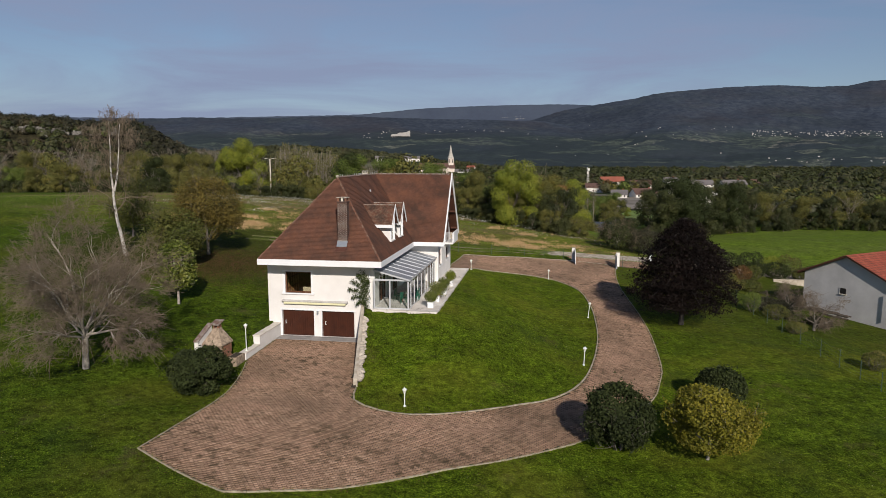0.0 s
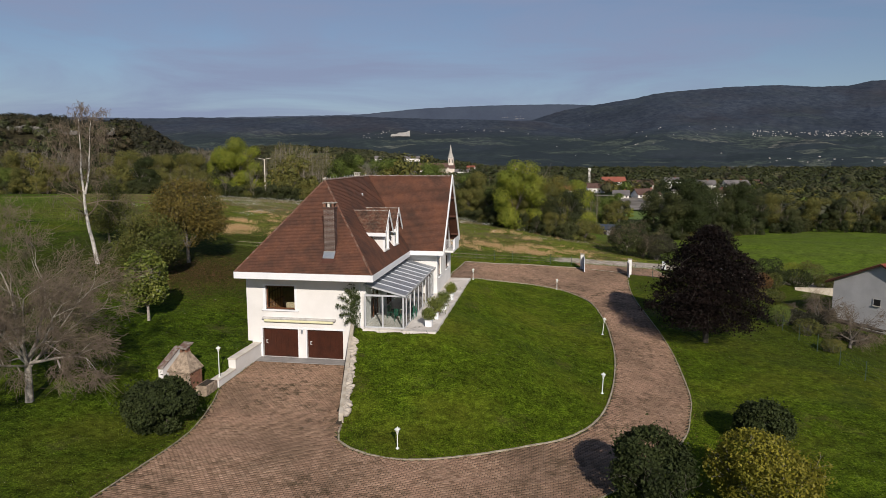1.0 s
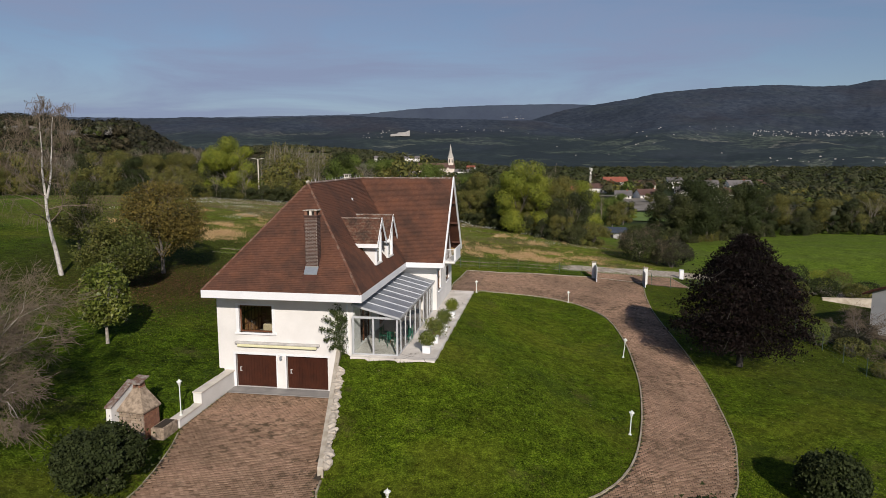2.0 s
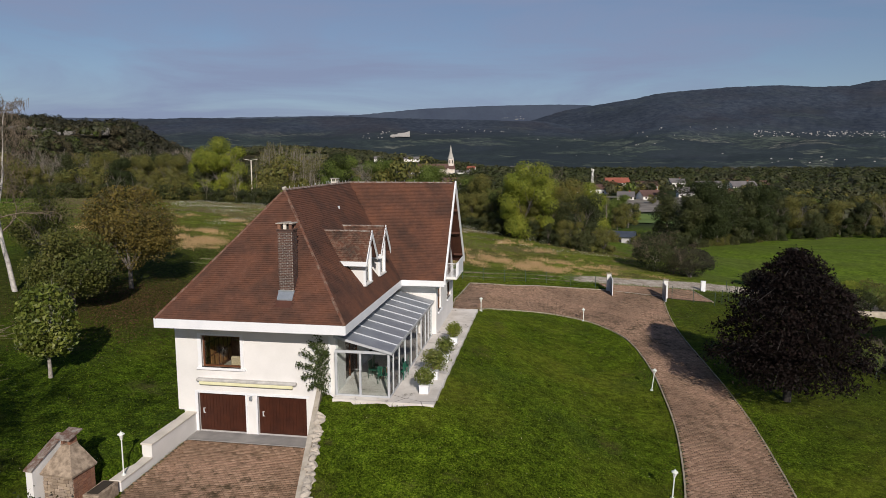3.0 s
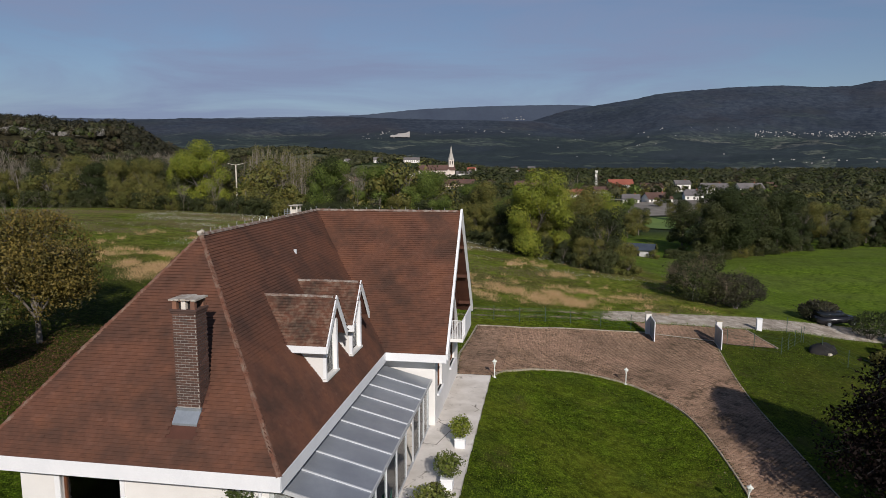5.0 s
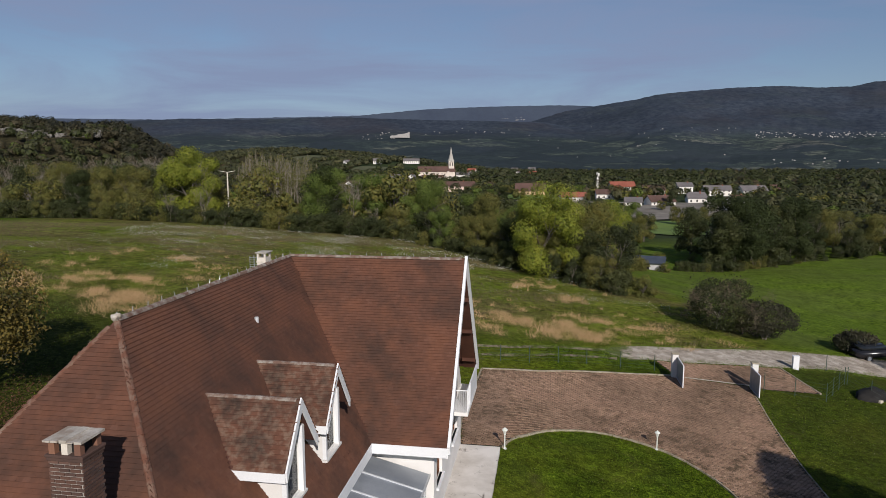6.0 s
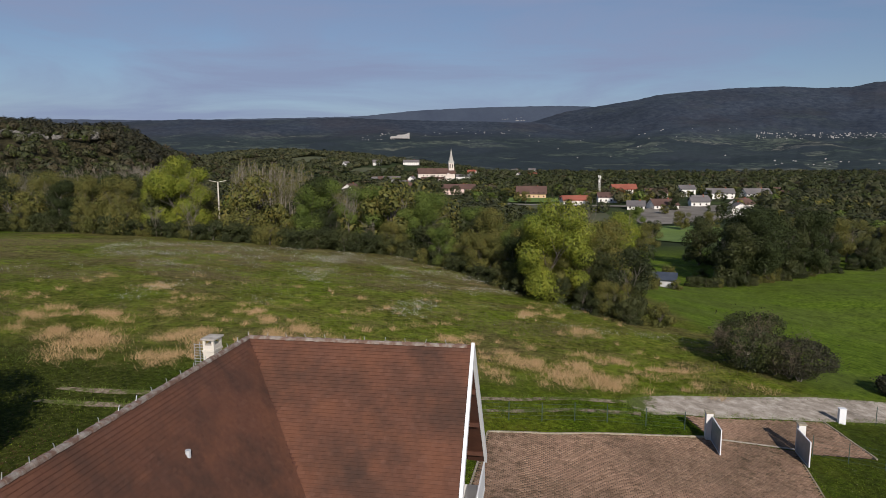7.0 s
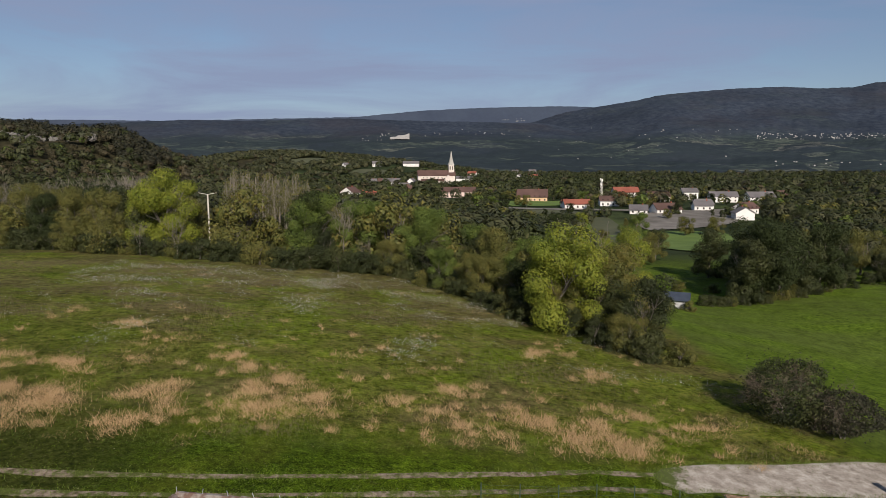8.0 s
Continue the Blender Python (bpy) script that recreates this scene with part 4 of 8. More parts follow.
LAWN_EDGE = [(12.2, 18.7), (12.5, 20.0), (13.1, 21.2), (14.3, 23.2), (16.4, 24.5), (18.7, 24.2), (21.3, 22.4), (23.1, 19.3), (23.85, 14.0), (24.0, 9.0), (23.85, 4.4), (23.2, -0.9), (22.4, -4.7), (21.4, -7.1), (20.0, -8.9), (18.1, -10.2), (16.3, -11.3), (14.5, -12.15), (12.8, -12.9), (11.5, -13.05), (10.2, -12.7), (9.1, -11.8), (8.75, -10.1)]
WEST_EDGE = [(-0.1, -6.0), (0.7, -8.4), (1.4, -11.6), (1.7, -15.0), (1.5, -18.0), (1.2, -20.0)]
SOUTH_EDGE = [(1.2, -20.0), (3.5, -21.2), (5.1, -21.9), (6.8, -22.5), (9.0, -21.8), (10.9, -21.2), (13.4, -19.8), (15.7, -18.2), (18.2, -16.7), (20.9, -14.65), (21.9, -13.7), (24.6, -10.4), (26.4, -6.85), (27.1, -4.3), (27.7, -1.5), (28.0, 2.85), (28.15, 7.2), (28.05, 12.3), (27.75, 17.2), (27.45, 22.9), (27.6, 28.5), (28.2, 35.4)]
NORTH_EDGE = [(23.3, 35.4), (22.9, 35.4), (9.9, 31.9)]
APRON = [(23.3, 35.5), (28.2, 35.5), (29.2, 35.3), (33.0, 36.0), (32.0, 41.2), (28.5, 40.2), (24.4, 38.9), (22.3, 38.6)]


def smooth_line(pts, per=5):
    out = []
    for i in range(len(pts) - 1):
        p0, p1, p2, p3 = pts[max(0, i - 1)], pts[i], pts[i + 1], pts[min(len(pts) - 1, i + 2)]
        for k in range(per):
            t = k / per
            out.append(tuple(0.5 * (2 * p1[a] + (p2[a] - p0[a]) * t + (2 * p0[a] - 5 * p1[a] + 4 * p2[a] - p3[a]) * t * t + (3 * p1[a] - p0[a] - 3 * p2[a] + p3[a]) * t ** 3) for a in (0, 1)))
    return out + [pts[-1]]


lawn_line = smooth_line(LAWN_EDGE)
south_line = [SOUTH_EDGE[0]] + SOUTH_EDGE[1:4] + smooth_line(SOUTH_EDGE[3:])[1:]
west_line = smooth_line(WEST_EDGE, 3)
drive_poly = [(-0.1, -1.06)] + west_line + south_line[1:] + NORTH_EDGE + [(9.6, 24.0), (10.15, 18.62)] + lawn_line + [(6.37, -1.06)]


def inside(px, py, poly):
    hit = np.zeros(px.shape, bool)
    for (x0, y0), (x1, y1) in zip(poly, poly[1:] + poly[:1]):
        if y0 != y1:
            hit ^= ((y0 > py) != (y1 > py)) & (px < (x1 - x0) * (py - y0) / (y1 - y0) + x0)
    return hit


def sheet(name, poly, step, lift, material):
    """A sheet that follows the land inside an outline given in the house's axes."""
    dense = []
    for (x0, y0), (x1, y1) in zip(poly, poly[1:] + poly[:1]):
        n = max(1, int(math.hypot(x1 - x0, y1 - y0) / step))
        dense += [(x0 + (x1 - x0) * k / n, y0 + (y1 - y0) * k / n) for k in range(n)]
    us, vs = [p[0] for p in poly], [p[1] for p in poly]
    gu, gv_ = np.meshgrid(np.arange(min(us), max(us), step), np.arange(min(vs), max(vs), step))
    ok = inside(gu, gv_, poly)
    pts = [Vector(p) for p in dense] + [Vector(p) for p in zip(gu[ok], gv_[ok])]
    n = len(dense)
    r = delaunay_2d_cdt(pts, [(i, (i + 1) % n) for i in range(n)], [], 1, 1e-4)
    verts = []
    for p in r[0]:
        x, y = from_house(p[0], p[1])
        verts.append((x, y, land(x, y) + lift))
    return raw(name, verts, [f if (r[0][f[1]] - r[0][f[0]]).cross(r[0][f[2]] - r[0][f[0]]) > 0 else f[::-1] for f in r[2]], material, smooth=True)


driveway = tagged(sheet("driveway", drive_poly, 0.4, 0.035, M["bedding"]), "driveway of pinkish brown concrete pavers with mossy joints", "driveway", kind="structure")

def rut_material():
    """Bare earth half grown over."""
    n = Nodes("worn_wheel_track", 0.95, 0.0, 0.1)
    earth = n.ramp(n.noise(3.0, 6, 0.7), [(0.35, (0.090, 0.062, 0.042)), (0.60, (0.33, 0.26, 0.195))])
    c = n.mix(n.ramp(n.noise(0.9, 6, 0.7), [(0.44, 0.0), (0.55, 0.95)]), earth, (0.075, 0.095, 0.016))
    n.colour(c)
    n.bump(n.noise(8.0, 4), 0.4, 0.03)
    return n.mat


# the lane beyond the gate, and the apron that joins it
LANE = [(-16.0, 29.6), (-8.0, 31.4), (1.0, 34.0), (10.0, 37.2), (15.0, 38.9), (19.5, 40.0), (23.0, 41.0), (28.0, 42.9), (33.0, 44.4), (42.0, 47.0), (60.0, 51.0)]
lane_poly = [(18.7, 39.5), (19.1, 38.5), (20.4, 37.9), (22.0, 38.6), (24.4, 39.0), (28.5, 40.3), (32.0, 41.3), (36.5, 43.0), (41.0, 44.3), (60.0, 48.5), (60.0, 53.5), (41.5, 49.2), (33.0, 46.6), (27.5, 44.0), (22.5, 42.2), (20.6, 41.3), (19.3, 40.5)]
lane = tagged(sheet("lane", lane_poly, 0.6, 0.05, M["lane"]), "pale gravel lane along the meadow", "road", kind="structure")
for off, w in ((0.0, 0.55), (-1.9, 0.5)):
    a = [(u, v + off) for u, v in smooth_line(LANE[:6], 4)]
    strip = a + [(u - 0.1, v - w + 0.14 * math.sin(3.1 * u) + 0.10 * math.sin(7.7 * u)) for u, v in a[::-1]]
    M.setdefault("rut", rut_material())
    tagged(sheet("wheel_track", strip, 0.5, 0.03, M["rut"]), "bare earth wheel track in the grass", "track", kind="structure")

apron = tagged(sheet("apron", APRON, 0.4, 0.035, M["bedding"]), "paved apron between the gate and the lane", "driveway", kind="structure")

# kerbs
kerb = tagged(raw("kerb", [(0, 0, -3), (0.1, 0, -3), (0, 0.1, -3)], [(0, 1, 2)], M["kerb"]), "low weathered concrete kerb along the driveway", "kerb", kind="structure")


def kerb_run(line, width, high, length=1.0):
    acc = [0.0]
    for a, b in zip(line, line[1:]):
        acc.append(acc[-1] + math.hypot(b[0] - a[0], b[1] - a[1]))

    def at(s):
        for i in range(len(line) - 1):
            if acc[i + 1] >= s:
                k = (s - acc[i]) / max(1e-6, acc[i + 1] - acc[i])
                return (line[i][0] + (line[i + 1][0] - line[i][0]) * k, line[i][1] + (line[i + 1][1] - line[i][1]) * k)
        return line[-1]

    rng = random.Random(len(line))
    s = 0.0
    while s < acc[-1] - 0.1:
        e = min(acc[-1], s + length)
        p, q = at(s + 0.008), at(e - 0.008)
        d = Vector((q[0] - p[0], q[1] - p[1])).normalized()
        nrm = Vector((-d.y, d.x)) * width / 2
        wob = rng.uniform(-0.02, 0.02)
        v = []
        for c in (p, q):
            for sg in (-1, 1):
                x, y = from_house(c[0] + sg * nrm.x + nrm.x * wob, c[1] + sg * nrm.y + nrm.y * wob)
                z = land(x, y)
                v += [(x, y, z - 0.12), (x, y, z + high + wob * 0.6)]
        raw("kerb_stone", v, [(0, 4, 5, 1), (2, 3, 7, 6), (1, 5, 7, 3), (0, 1, 3, 2), (4, 6, 7, 5)], M["kerb"], kerb)
        s = e


kerb_run(lawn_line, 0.08, 0.09)
kerb_run(south_line, 0.065, 0.06)
kerb_run(west_line[1:], 0.065, 0.06)
kerb_run(NORTH_EDGE[1:], 0.12, 0.11)
kerb_run([(32.0, 41.2), (33.0, 36.0)], 0.1, 0.1)
kerb_run([(9.9, 31.9), (9.6, 24.0), (10.1, 18.7)], 0.10, 0.09)

# ---- rubble wall between forecourt and lawn ----
sw = thing("rubble_wall", Matrix.Identity(4), "low cream stone wall topped with rough rocks along the lawn", "wall")
bm = bmesh.new()
rows = []
for k in range(23):
    v = -0.02 - k * 0.445
    u = stone_wall_u(v)
    top = max(0.32, 2.62 + 0.235 * v)
    rows.append([(u - 0.14, v, -0.4), (u - 0.12, v, top), (u + 0.12, v, top + 0.02), (u + 0.14, v, -0.4)])
vs = [[bm.verts.new((*from_house(p[0], p[1]), p[2])) for p in r] for r in rows]
for a, b in zip(vs, vs[1:]):
    for i in range(3):
        bm.faces.new((a[i], a[i + 1], b[i + 1], b[i]))
bm.faces.new(vs[-1])
bm.faces.new(vs[0][::-1])
bmesh.ops.recalc_face_normals(bm, faces=bm.faces)
part("wall_body", bm, M["wall_cap"], sw)
rng = random.Random(5)
for k in range(34):
    v = -2.2 - k * 0.225
    u = stone_wall_u(v) + 0.22 + rng.uniform(-0.05, 0.1)
    x, y = from_house(u, v)
    bm = bmesh.new()
    bmesh.ops.create_icosphere(bm, subdivisions=2, radius=1.0)
    sx, sy, sz = rng.uniform(0.16, 0.30), rng.uniform(0.13, 0.22), rng.uniform(0.10, 0.2)
    for q in bm.verts:
        nn = noise.noise(q.co * 1.7 + Vector((k * 3.1, 0, 0)))
        q.co = Vector((q.co.x * sx, q.co.y * sy, q.co.z * sz)) * (1 + 0.45 * nn)
    o = part("rock", bm, M["stone"], sw)
    o.matrix_world = pose(x, y, max(0.30, 2.55 + 0.235 * v) + rng.uniform(-0.06, 0.04), rng.uniform(-20, 20), rng.uniform(-20, 20), rng.uniform(0, 360))

# ---- plants ----
def rot_about(d, axis, ang):
    return (Matrix.Rotation(ang, 3, axis) @ d).normalized()


def grow(rng, p, d, length, r, level, segs, tips, spread=0.6, kids=3, bend=0.18, lift=0.06, shrink=0.68, parts=3):
    """A branch as tapered pieces, with side branches; fills segs and tips."""
    d = d.normalized()
    for k in range(parts):
        nd = (d + Vector((rng.gauss(0, bend), rng.gauss(0, bend), rng.gauss(0, bend) + lift))).normalized()
        q = p + nd * length / parts
        r1 = r * (0.86 if k < parts - 1 else 0.75)
        segs.append((p, q, r, r1, level))
        if level > 0 and (k > 0 or level < 3):
            n = kids if k == parts - 1 else max(1, kids - 1)
            for _ in range(n):
                ax = nd.orthogonal().normalized()
                ax.rotate(Matrix.Rotation(rng.uniform(0, 2 * math.pi), 3, nd))
                cd = rot_about(nd, ax, spread * rng.uniform(0.6, 1.3))
                grow(rng, q, cd, length * shrink * rng.uniform(0.75, 1.15), r1 * 0.62, level - 1, segs, tips, spread, kids, bend * 1.2, lift, shrink, parts)
        elif level == 0:
            tips.append(q)
        p, d, r = q, nd, r1


def wood_mesh(name, segs, material, parent, thin=0.004, fat_sides=7):
    verts, faces = [], []
    for a, b, r0, r1, lev in segs:
        sides = fat_sides if lev >= 3 else (5 if lev == 2 else 3)
        q = (b - a).to_track_quat("Z", "Y")
        base = len(verts)
        for p, r in ((a, max(thin, r0)), (b, max(thin, r1))):
            for i in range(sides):
                w = 2 * math.pi * i / sides
                verts.append(p + q @ Vector((r * math.cos(w), r * math.sin(w), 0)))
        for i in range(sides):
            j = (i + 1) % sides
            faces.append((base + i, base + j, base + sides + j, base + sides + i))
    return raw(name, verts, faces, material, parent, smooth=True)


def leaf_quads(rng, centres, size, up=0.2, fold=0.0):
    """Small pointed leaves about the centres."""
    verts, faces = [], []
    for c in centres:
        n = Vector((rng.gauss(0, 1), rng.gauss(0, 1), rng.gauss(0, 1) + up)).normalized()
        a = n.orthogonal().normalized()
        a.rotate(Matrix.Rotation(rng.uniform(0, 6.283), 3, n))
        b = n.cross(a)
        s = size * rng.uniform(0.6, 1.3)
        k = len(verts)
        verts += [c - a * s, c + b * s * 0.55, c + a * s, c - b * s * 0.55]
        faces.append((k, k + 1, k + 2, k + 3))
    return verts, faces


def leaf_cloud(rng, pairs, size, bias=1.2, flat=0.0):
    """Three-cornered leaves that face mostly outward from their clump."""
    verts, faces = [], []
    for c, o in pairs:
        n = Vector((rng.gauss(0, 1) + o.x * bias, rng.gauss(0, 1) + o.y * bias, rng.gauss(0, 1) + o.z * bias + flat)).normalized()
        a = n.orthogonal().normalized()
        a.rotate(Matrix.Rotation(rng.uniform(0, 6.283), 3, n))
        b = n.cross(a)
        s = size * rng.uniform(0.6, 1.35)
        k = len(verts)
        verts += [c - a * s - b * s * 0.55, c + a * s, c - a * s * 0.5 + b * s * 0.8]
        faces.append((k, k + 1, k + 2))
    return verts, faces


def place_tree(name, x, y, label, category="tree", turn=0.0, scale=1.0, group=""):
    t = thing(name, pose(x, y, land(x, y) - 0.05, 0, 0, turn), label, category, group)
    t.scale = (scale, scale, scale)
    return t


def leafy_tree(name, x, y, h, crown_r, leaf, label, seed, bark="bark", leaves=5200, size=0.11, trunk=0.3, trunk_r=0.14, squash=0.9, kids=3, fill=0.35, lean=0.0, level=3, spread=0.62, cone=False):
    rng = random.Random(seed)
    t = place_tree(name, x, y, label)
    segs, tips = [], []
    top = Vector((lean, 0, h * trunk))
    segs.append((Vector((0, 0, -0.1)), top * 0.5, trunk_r * 1.25, trunk_r * 1.05, 4))
    segs.append((top * 0.5, top, trunk_r * 1.05, trunk_r * 0.95, 4))
    n_main = 5
    for k in range(n_main):
        w = 2 * math.pi * k / n_main + rng.uniform(-0.4, 0.4)
        d = Vector((math.cos(w) * 0.7, math.sin(w) * 0.7, rng.uniform(0.5, 1.1)))
        grow(rng, top, d, crown_r * 0.62, trunk_r * 0.6, level - 1, segs, tips, spread, kids, 0.16, 0.05, 0.66)
    grow(rng, top, Vector((0, 0, 1)), (h - top.z) * 0.55, trunk_r * 0.75, level - 1, segs, tips, spread * 0.8, kids, 0.1, 0.08, 0.62)
    mid = Vector((lean, 0, (h + h * trunk) / 2 + 0.1))
    half = (h - h * trunk) / 2 + 0.15
    wood_mesh("trunk", segs, M[bark], t)
    cs = []
    lobes = [Vector((rng.gauss(0, 1), rng.gauss(0, 1), rng.gauss(0, 1))).normalized() for _ in range(22)]
    while len(cs) < leaves:
        if rng.random() < fill:
            d = Vector((rng.gauss(0, 1), rng.gauss(0, 1), rng.gauss(0, 1))).normalized()
            lob = max(d.dot(l) for l in lobes)
            rad = (0.62 + 0.38 * ramp01((lob - 0.72) / 0.26)) * rng.uniform(0.62, 1.0) ** 0.5
            p = mid + Vector((d.x * crown_r * rad, d.y * crown_r * rad, d.z * half * rad))
            if cone:
                f = (p.z - mid.z) / half * 0.5 + 0.5
                k = 0.62 + 0.60 * ramp01(f / 0.28) if f < 0.28 else 1.22 - 0.55 * ((f - 0.28) / 0.72) ** 1.3
                p.x, p.y = lean + (p.x - lean) * k, p.y * k
        else:
            p = rng.choice(tips) + Vector((rng.gauss(0, 1), rng.gauss(0, 1), rng.gauss(0, 1))) * crown_r * 0.10
            o = p - mid
            q = (o.x / crown_r) ** 2 + (o.y / crown_r) ** 2 + (o.z / half) ** 2
            if q > 1.15:
                continue
        cs.append(p)
    v, f = leaf_cloud(rng, [(p, (p - mid).normalized()) for p in cs], size * 1.15, 0.8)
    raw("crown", v, f, M[leaf], t)
    return t


def bush(name, x, y, h, r, leaf, label, seed, leaves=7000, size=0.07, rag=0.2):
    rng = random.Random(seed)
    t = place_tree(name, x, y, label, "bush")
    segs, tips = [], []
    for k in range(7):
        w = 2 * math.pi * k / 7
        grow(rng, Vector((0.12 * math.cos(w), 0.12 * math.sin(w), -0.05)), Vector((math.cos(w) * 0.6, math.sin(w) * 0.6, 1)), h * 0.45, 0.04, 2, segs, tips, 0.6, 2)
    wood_mesh("woody_stem", segs, M["bark"], t)
    lobes = [Vector((rng.gauss(0, 1), rng.gauss(0, 1), rng.gauss(0.2, 0.8))).normalized() for _ in range(30)]
    cs = []
    while len(cs) < leaves:
        d = Vector((rng.gauss(0, 1), rng.gauss(0, 1), rng.gauss(0.12, 0.95))).normalized()
        lob = max(d.dot(l) for l in lobes)
        rad = (1 - rag + rag * ramp01((lob - 0.8) / 0.18)) * rng.uniform(0.70, 1.02) ** 0.6 * (1.0 if rng.random() < 0.93 else rng.uniform(1.0, 1.0 + 0.6 * rag))
        z = h * 0.52 + d.z * h * 0.52 * rad
        if z > 0.05:
            cs.append((Vector((d.x * r * rad, d.y * r * rad, z)), d))
    v, f = leaf_cloud(rng, cs, size * 1.1, 1.0)
    raw("foliage", v, f, M[leaf], t)
    return t


def bare_tree(name, x, y, h, spread_r, label, seed, bark="pale_bark", trunk=0.22, trunk_r=0.19, level=4, twig_r=0.006, spread=0.55, kids=2, category="tree", shoots=2, mains=6):
    rng = random.Random(seed)
    t = place_tree(name, x, y, label, category)
    segs, tips = [], []
    top = Vector((0.1, 0, h * trunk))
    segs.append((Vector((0, 0, -0.1)), top, trunk_r * 1.2, trunk_r, 4))
    for k in range(mains):
        w = 2.4 * k + rng.uniform(-0.3, 0.3)
        out = spread_r / h * (1.5 - 1.1 * k / mains)
        d = Vector((math.cos(w) * out, math.sin(w) * out, 0.35 + 0.6 * k / mains))
        grow(rng, top * rng.uniform(0.85, 1.15), d, h * rng.uniform(0.30, 0.38), trunk_r * 0.55, level - 1, segs, tips, spread, kids, 0.2, 0.02, 0.7)
    for q in list(tips):
        for _ in range(shoots):
            e = q + Vector((rng.gauss(0, 0.32), rng.gauss(0, 0.32), rng.gauss(0.12, 0.22)))
            segs.append((q, e, 0.007, 0.004, 0))
    thick = [s for s in segs if s[4] >= 2]
    fine = [s for s in segs if s[4] < 2]
    wood_mesh("trunk", thick, M[bark], t)
    wood_mesh("branchwork", fine, M["twig"], t, twig_r)
    return t


# garden trees
def cherry(name, x, y, h, r, label, seed, mains=13, trunk_h=2.2, trunk_r=0.17, shoots=3, category="tree", level=3, bark="pale_bark"):
    """A broad leafless fruit tree: short trunk, arching limbs, a haze of fine twigs."""
    rng = random.Random(seed)
    t = place_tree(name, x, y, label, category)
    segs, fine, tips = [], [], []
    top = Vector((0.12, 0, trunk_h))
    segs.append((Vector((0, 0, -0.1)), Vector((0.05, 0.04, trunk_h * 0.5)), trunk_r * 1.3, trunk_r * 1.05, 4))
    segs.append((Vector((0.05, 0.04, trunk_h * 0.5)), top, trunk_r * 1.05, trunk_r * 0.95, 4))
    reach = math.hypot(r, h - trunk_h) * 0.52
    for k in range(mains):
        w = 2.4 * k + rng.uniform(-0.3, 0.3)
        up = 0.05 + 2.4 * (k / mains) ** 1.2
        d = Vector((math.cos(w), math.sin(w), up)).normalized()
        p, rad = top + Vector((0, 0, rng.uniform(-0.5, 0.2))), trunk_r * rng.uniform(0.42, 0.58)
        length = reach * rng.uniform(0.8, 1.1) * (0.95 + 0.30 * (k / mains))
        n = 5
        for j in range(n):
            nd = (d + Vector((rng.gauss(0, 0.15), rng.gauss(0, 0.15), 0.10 - 0.05 * j))).normalized()
            q = p + nd * length / n * 1.15
            r1 = rad * 0.80
            segs.append((p, q, rad, r1, 3))
            for _ in range(2 if j else 1):
                ax = nd.orthogonal().normalized()
                ax.rotate(Matrix.Rotation(rng.uniform(0, 6.283), 3, nd))
                grow(rng, q, rot_about(nd, ax, rng.uniform(0.4, 0.9)), length * 0.30, r1 * 0.5, level - 1, fine, tips, 0.55, 2, 0.2, -0.01, 0.66)
            p, d, rad = q, nd, r1
    for q in list(tips):
        out = (q - Vector((0, 0, h * 0.5))).normalized()
        for _ in range(shoots):
            e = q + (out * 0.5 + Vector((rng.gauss(0, 0.6), rng.gauss(0, 0.6), rng.gauss(-0.1, 0.6)))) * rng.uniform(0.25, 0.6)
            fine.append((q, e, 0.006, 0.003, 0))
    wood_mesh("trunk", segs + [s for s in fine if s[4] == 2], M[bark], t, 0.011)
    wood_mesh("branchwork", [s for s in fine if s[4] < 2], M["twig"], t, 0.007)
    return t


cherry("cherry_tree", -21.4, 38.0, 7.8, 5.2, "leafless spreading fruit tree with grey lichened branches", 11)
leafy_tree("small_tree", -21.22, 51.7, 5.0, 1.55, "leaf_spring", "small oval green tree with a pale trunk", 12, "pale_bark", 4600, 0.105, 0.21, 0.10, fill=0.5)
leafy_tree("autumn_tree", -24.85, 68.9, 7.8, 4.1, "leaf_autumn", "broad autumn tree with thinning golden olive leaves", 13, "bark", 32000, 0.078, 0.19, 0.16, fill=0.13, kids=3, level=4, spread=0.55)
leafy_tree("autumn_tree", -25.95, 62.7, 5.7, 3.0, "leaf_olive", "thin leaved tree turning brown in the lawn", 14, "bark", 18000, 0.08, 0.17, 0.10, fill=0.2, level=4)
leafy_tree("autumn_tree", -35.6, 75.0, 6.6, 3.0, "leaf_olive", "thin olive tree standing behind the birch", 24, "bark", 9000, 0.08, 0.14, 0.11, fill=0.12, level=3)
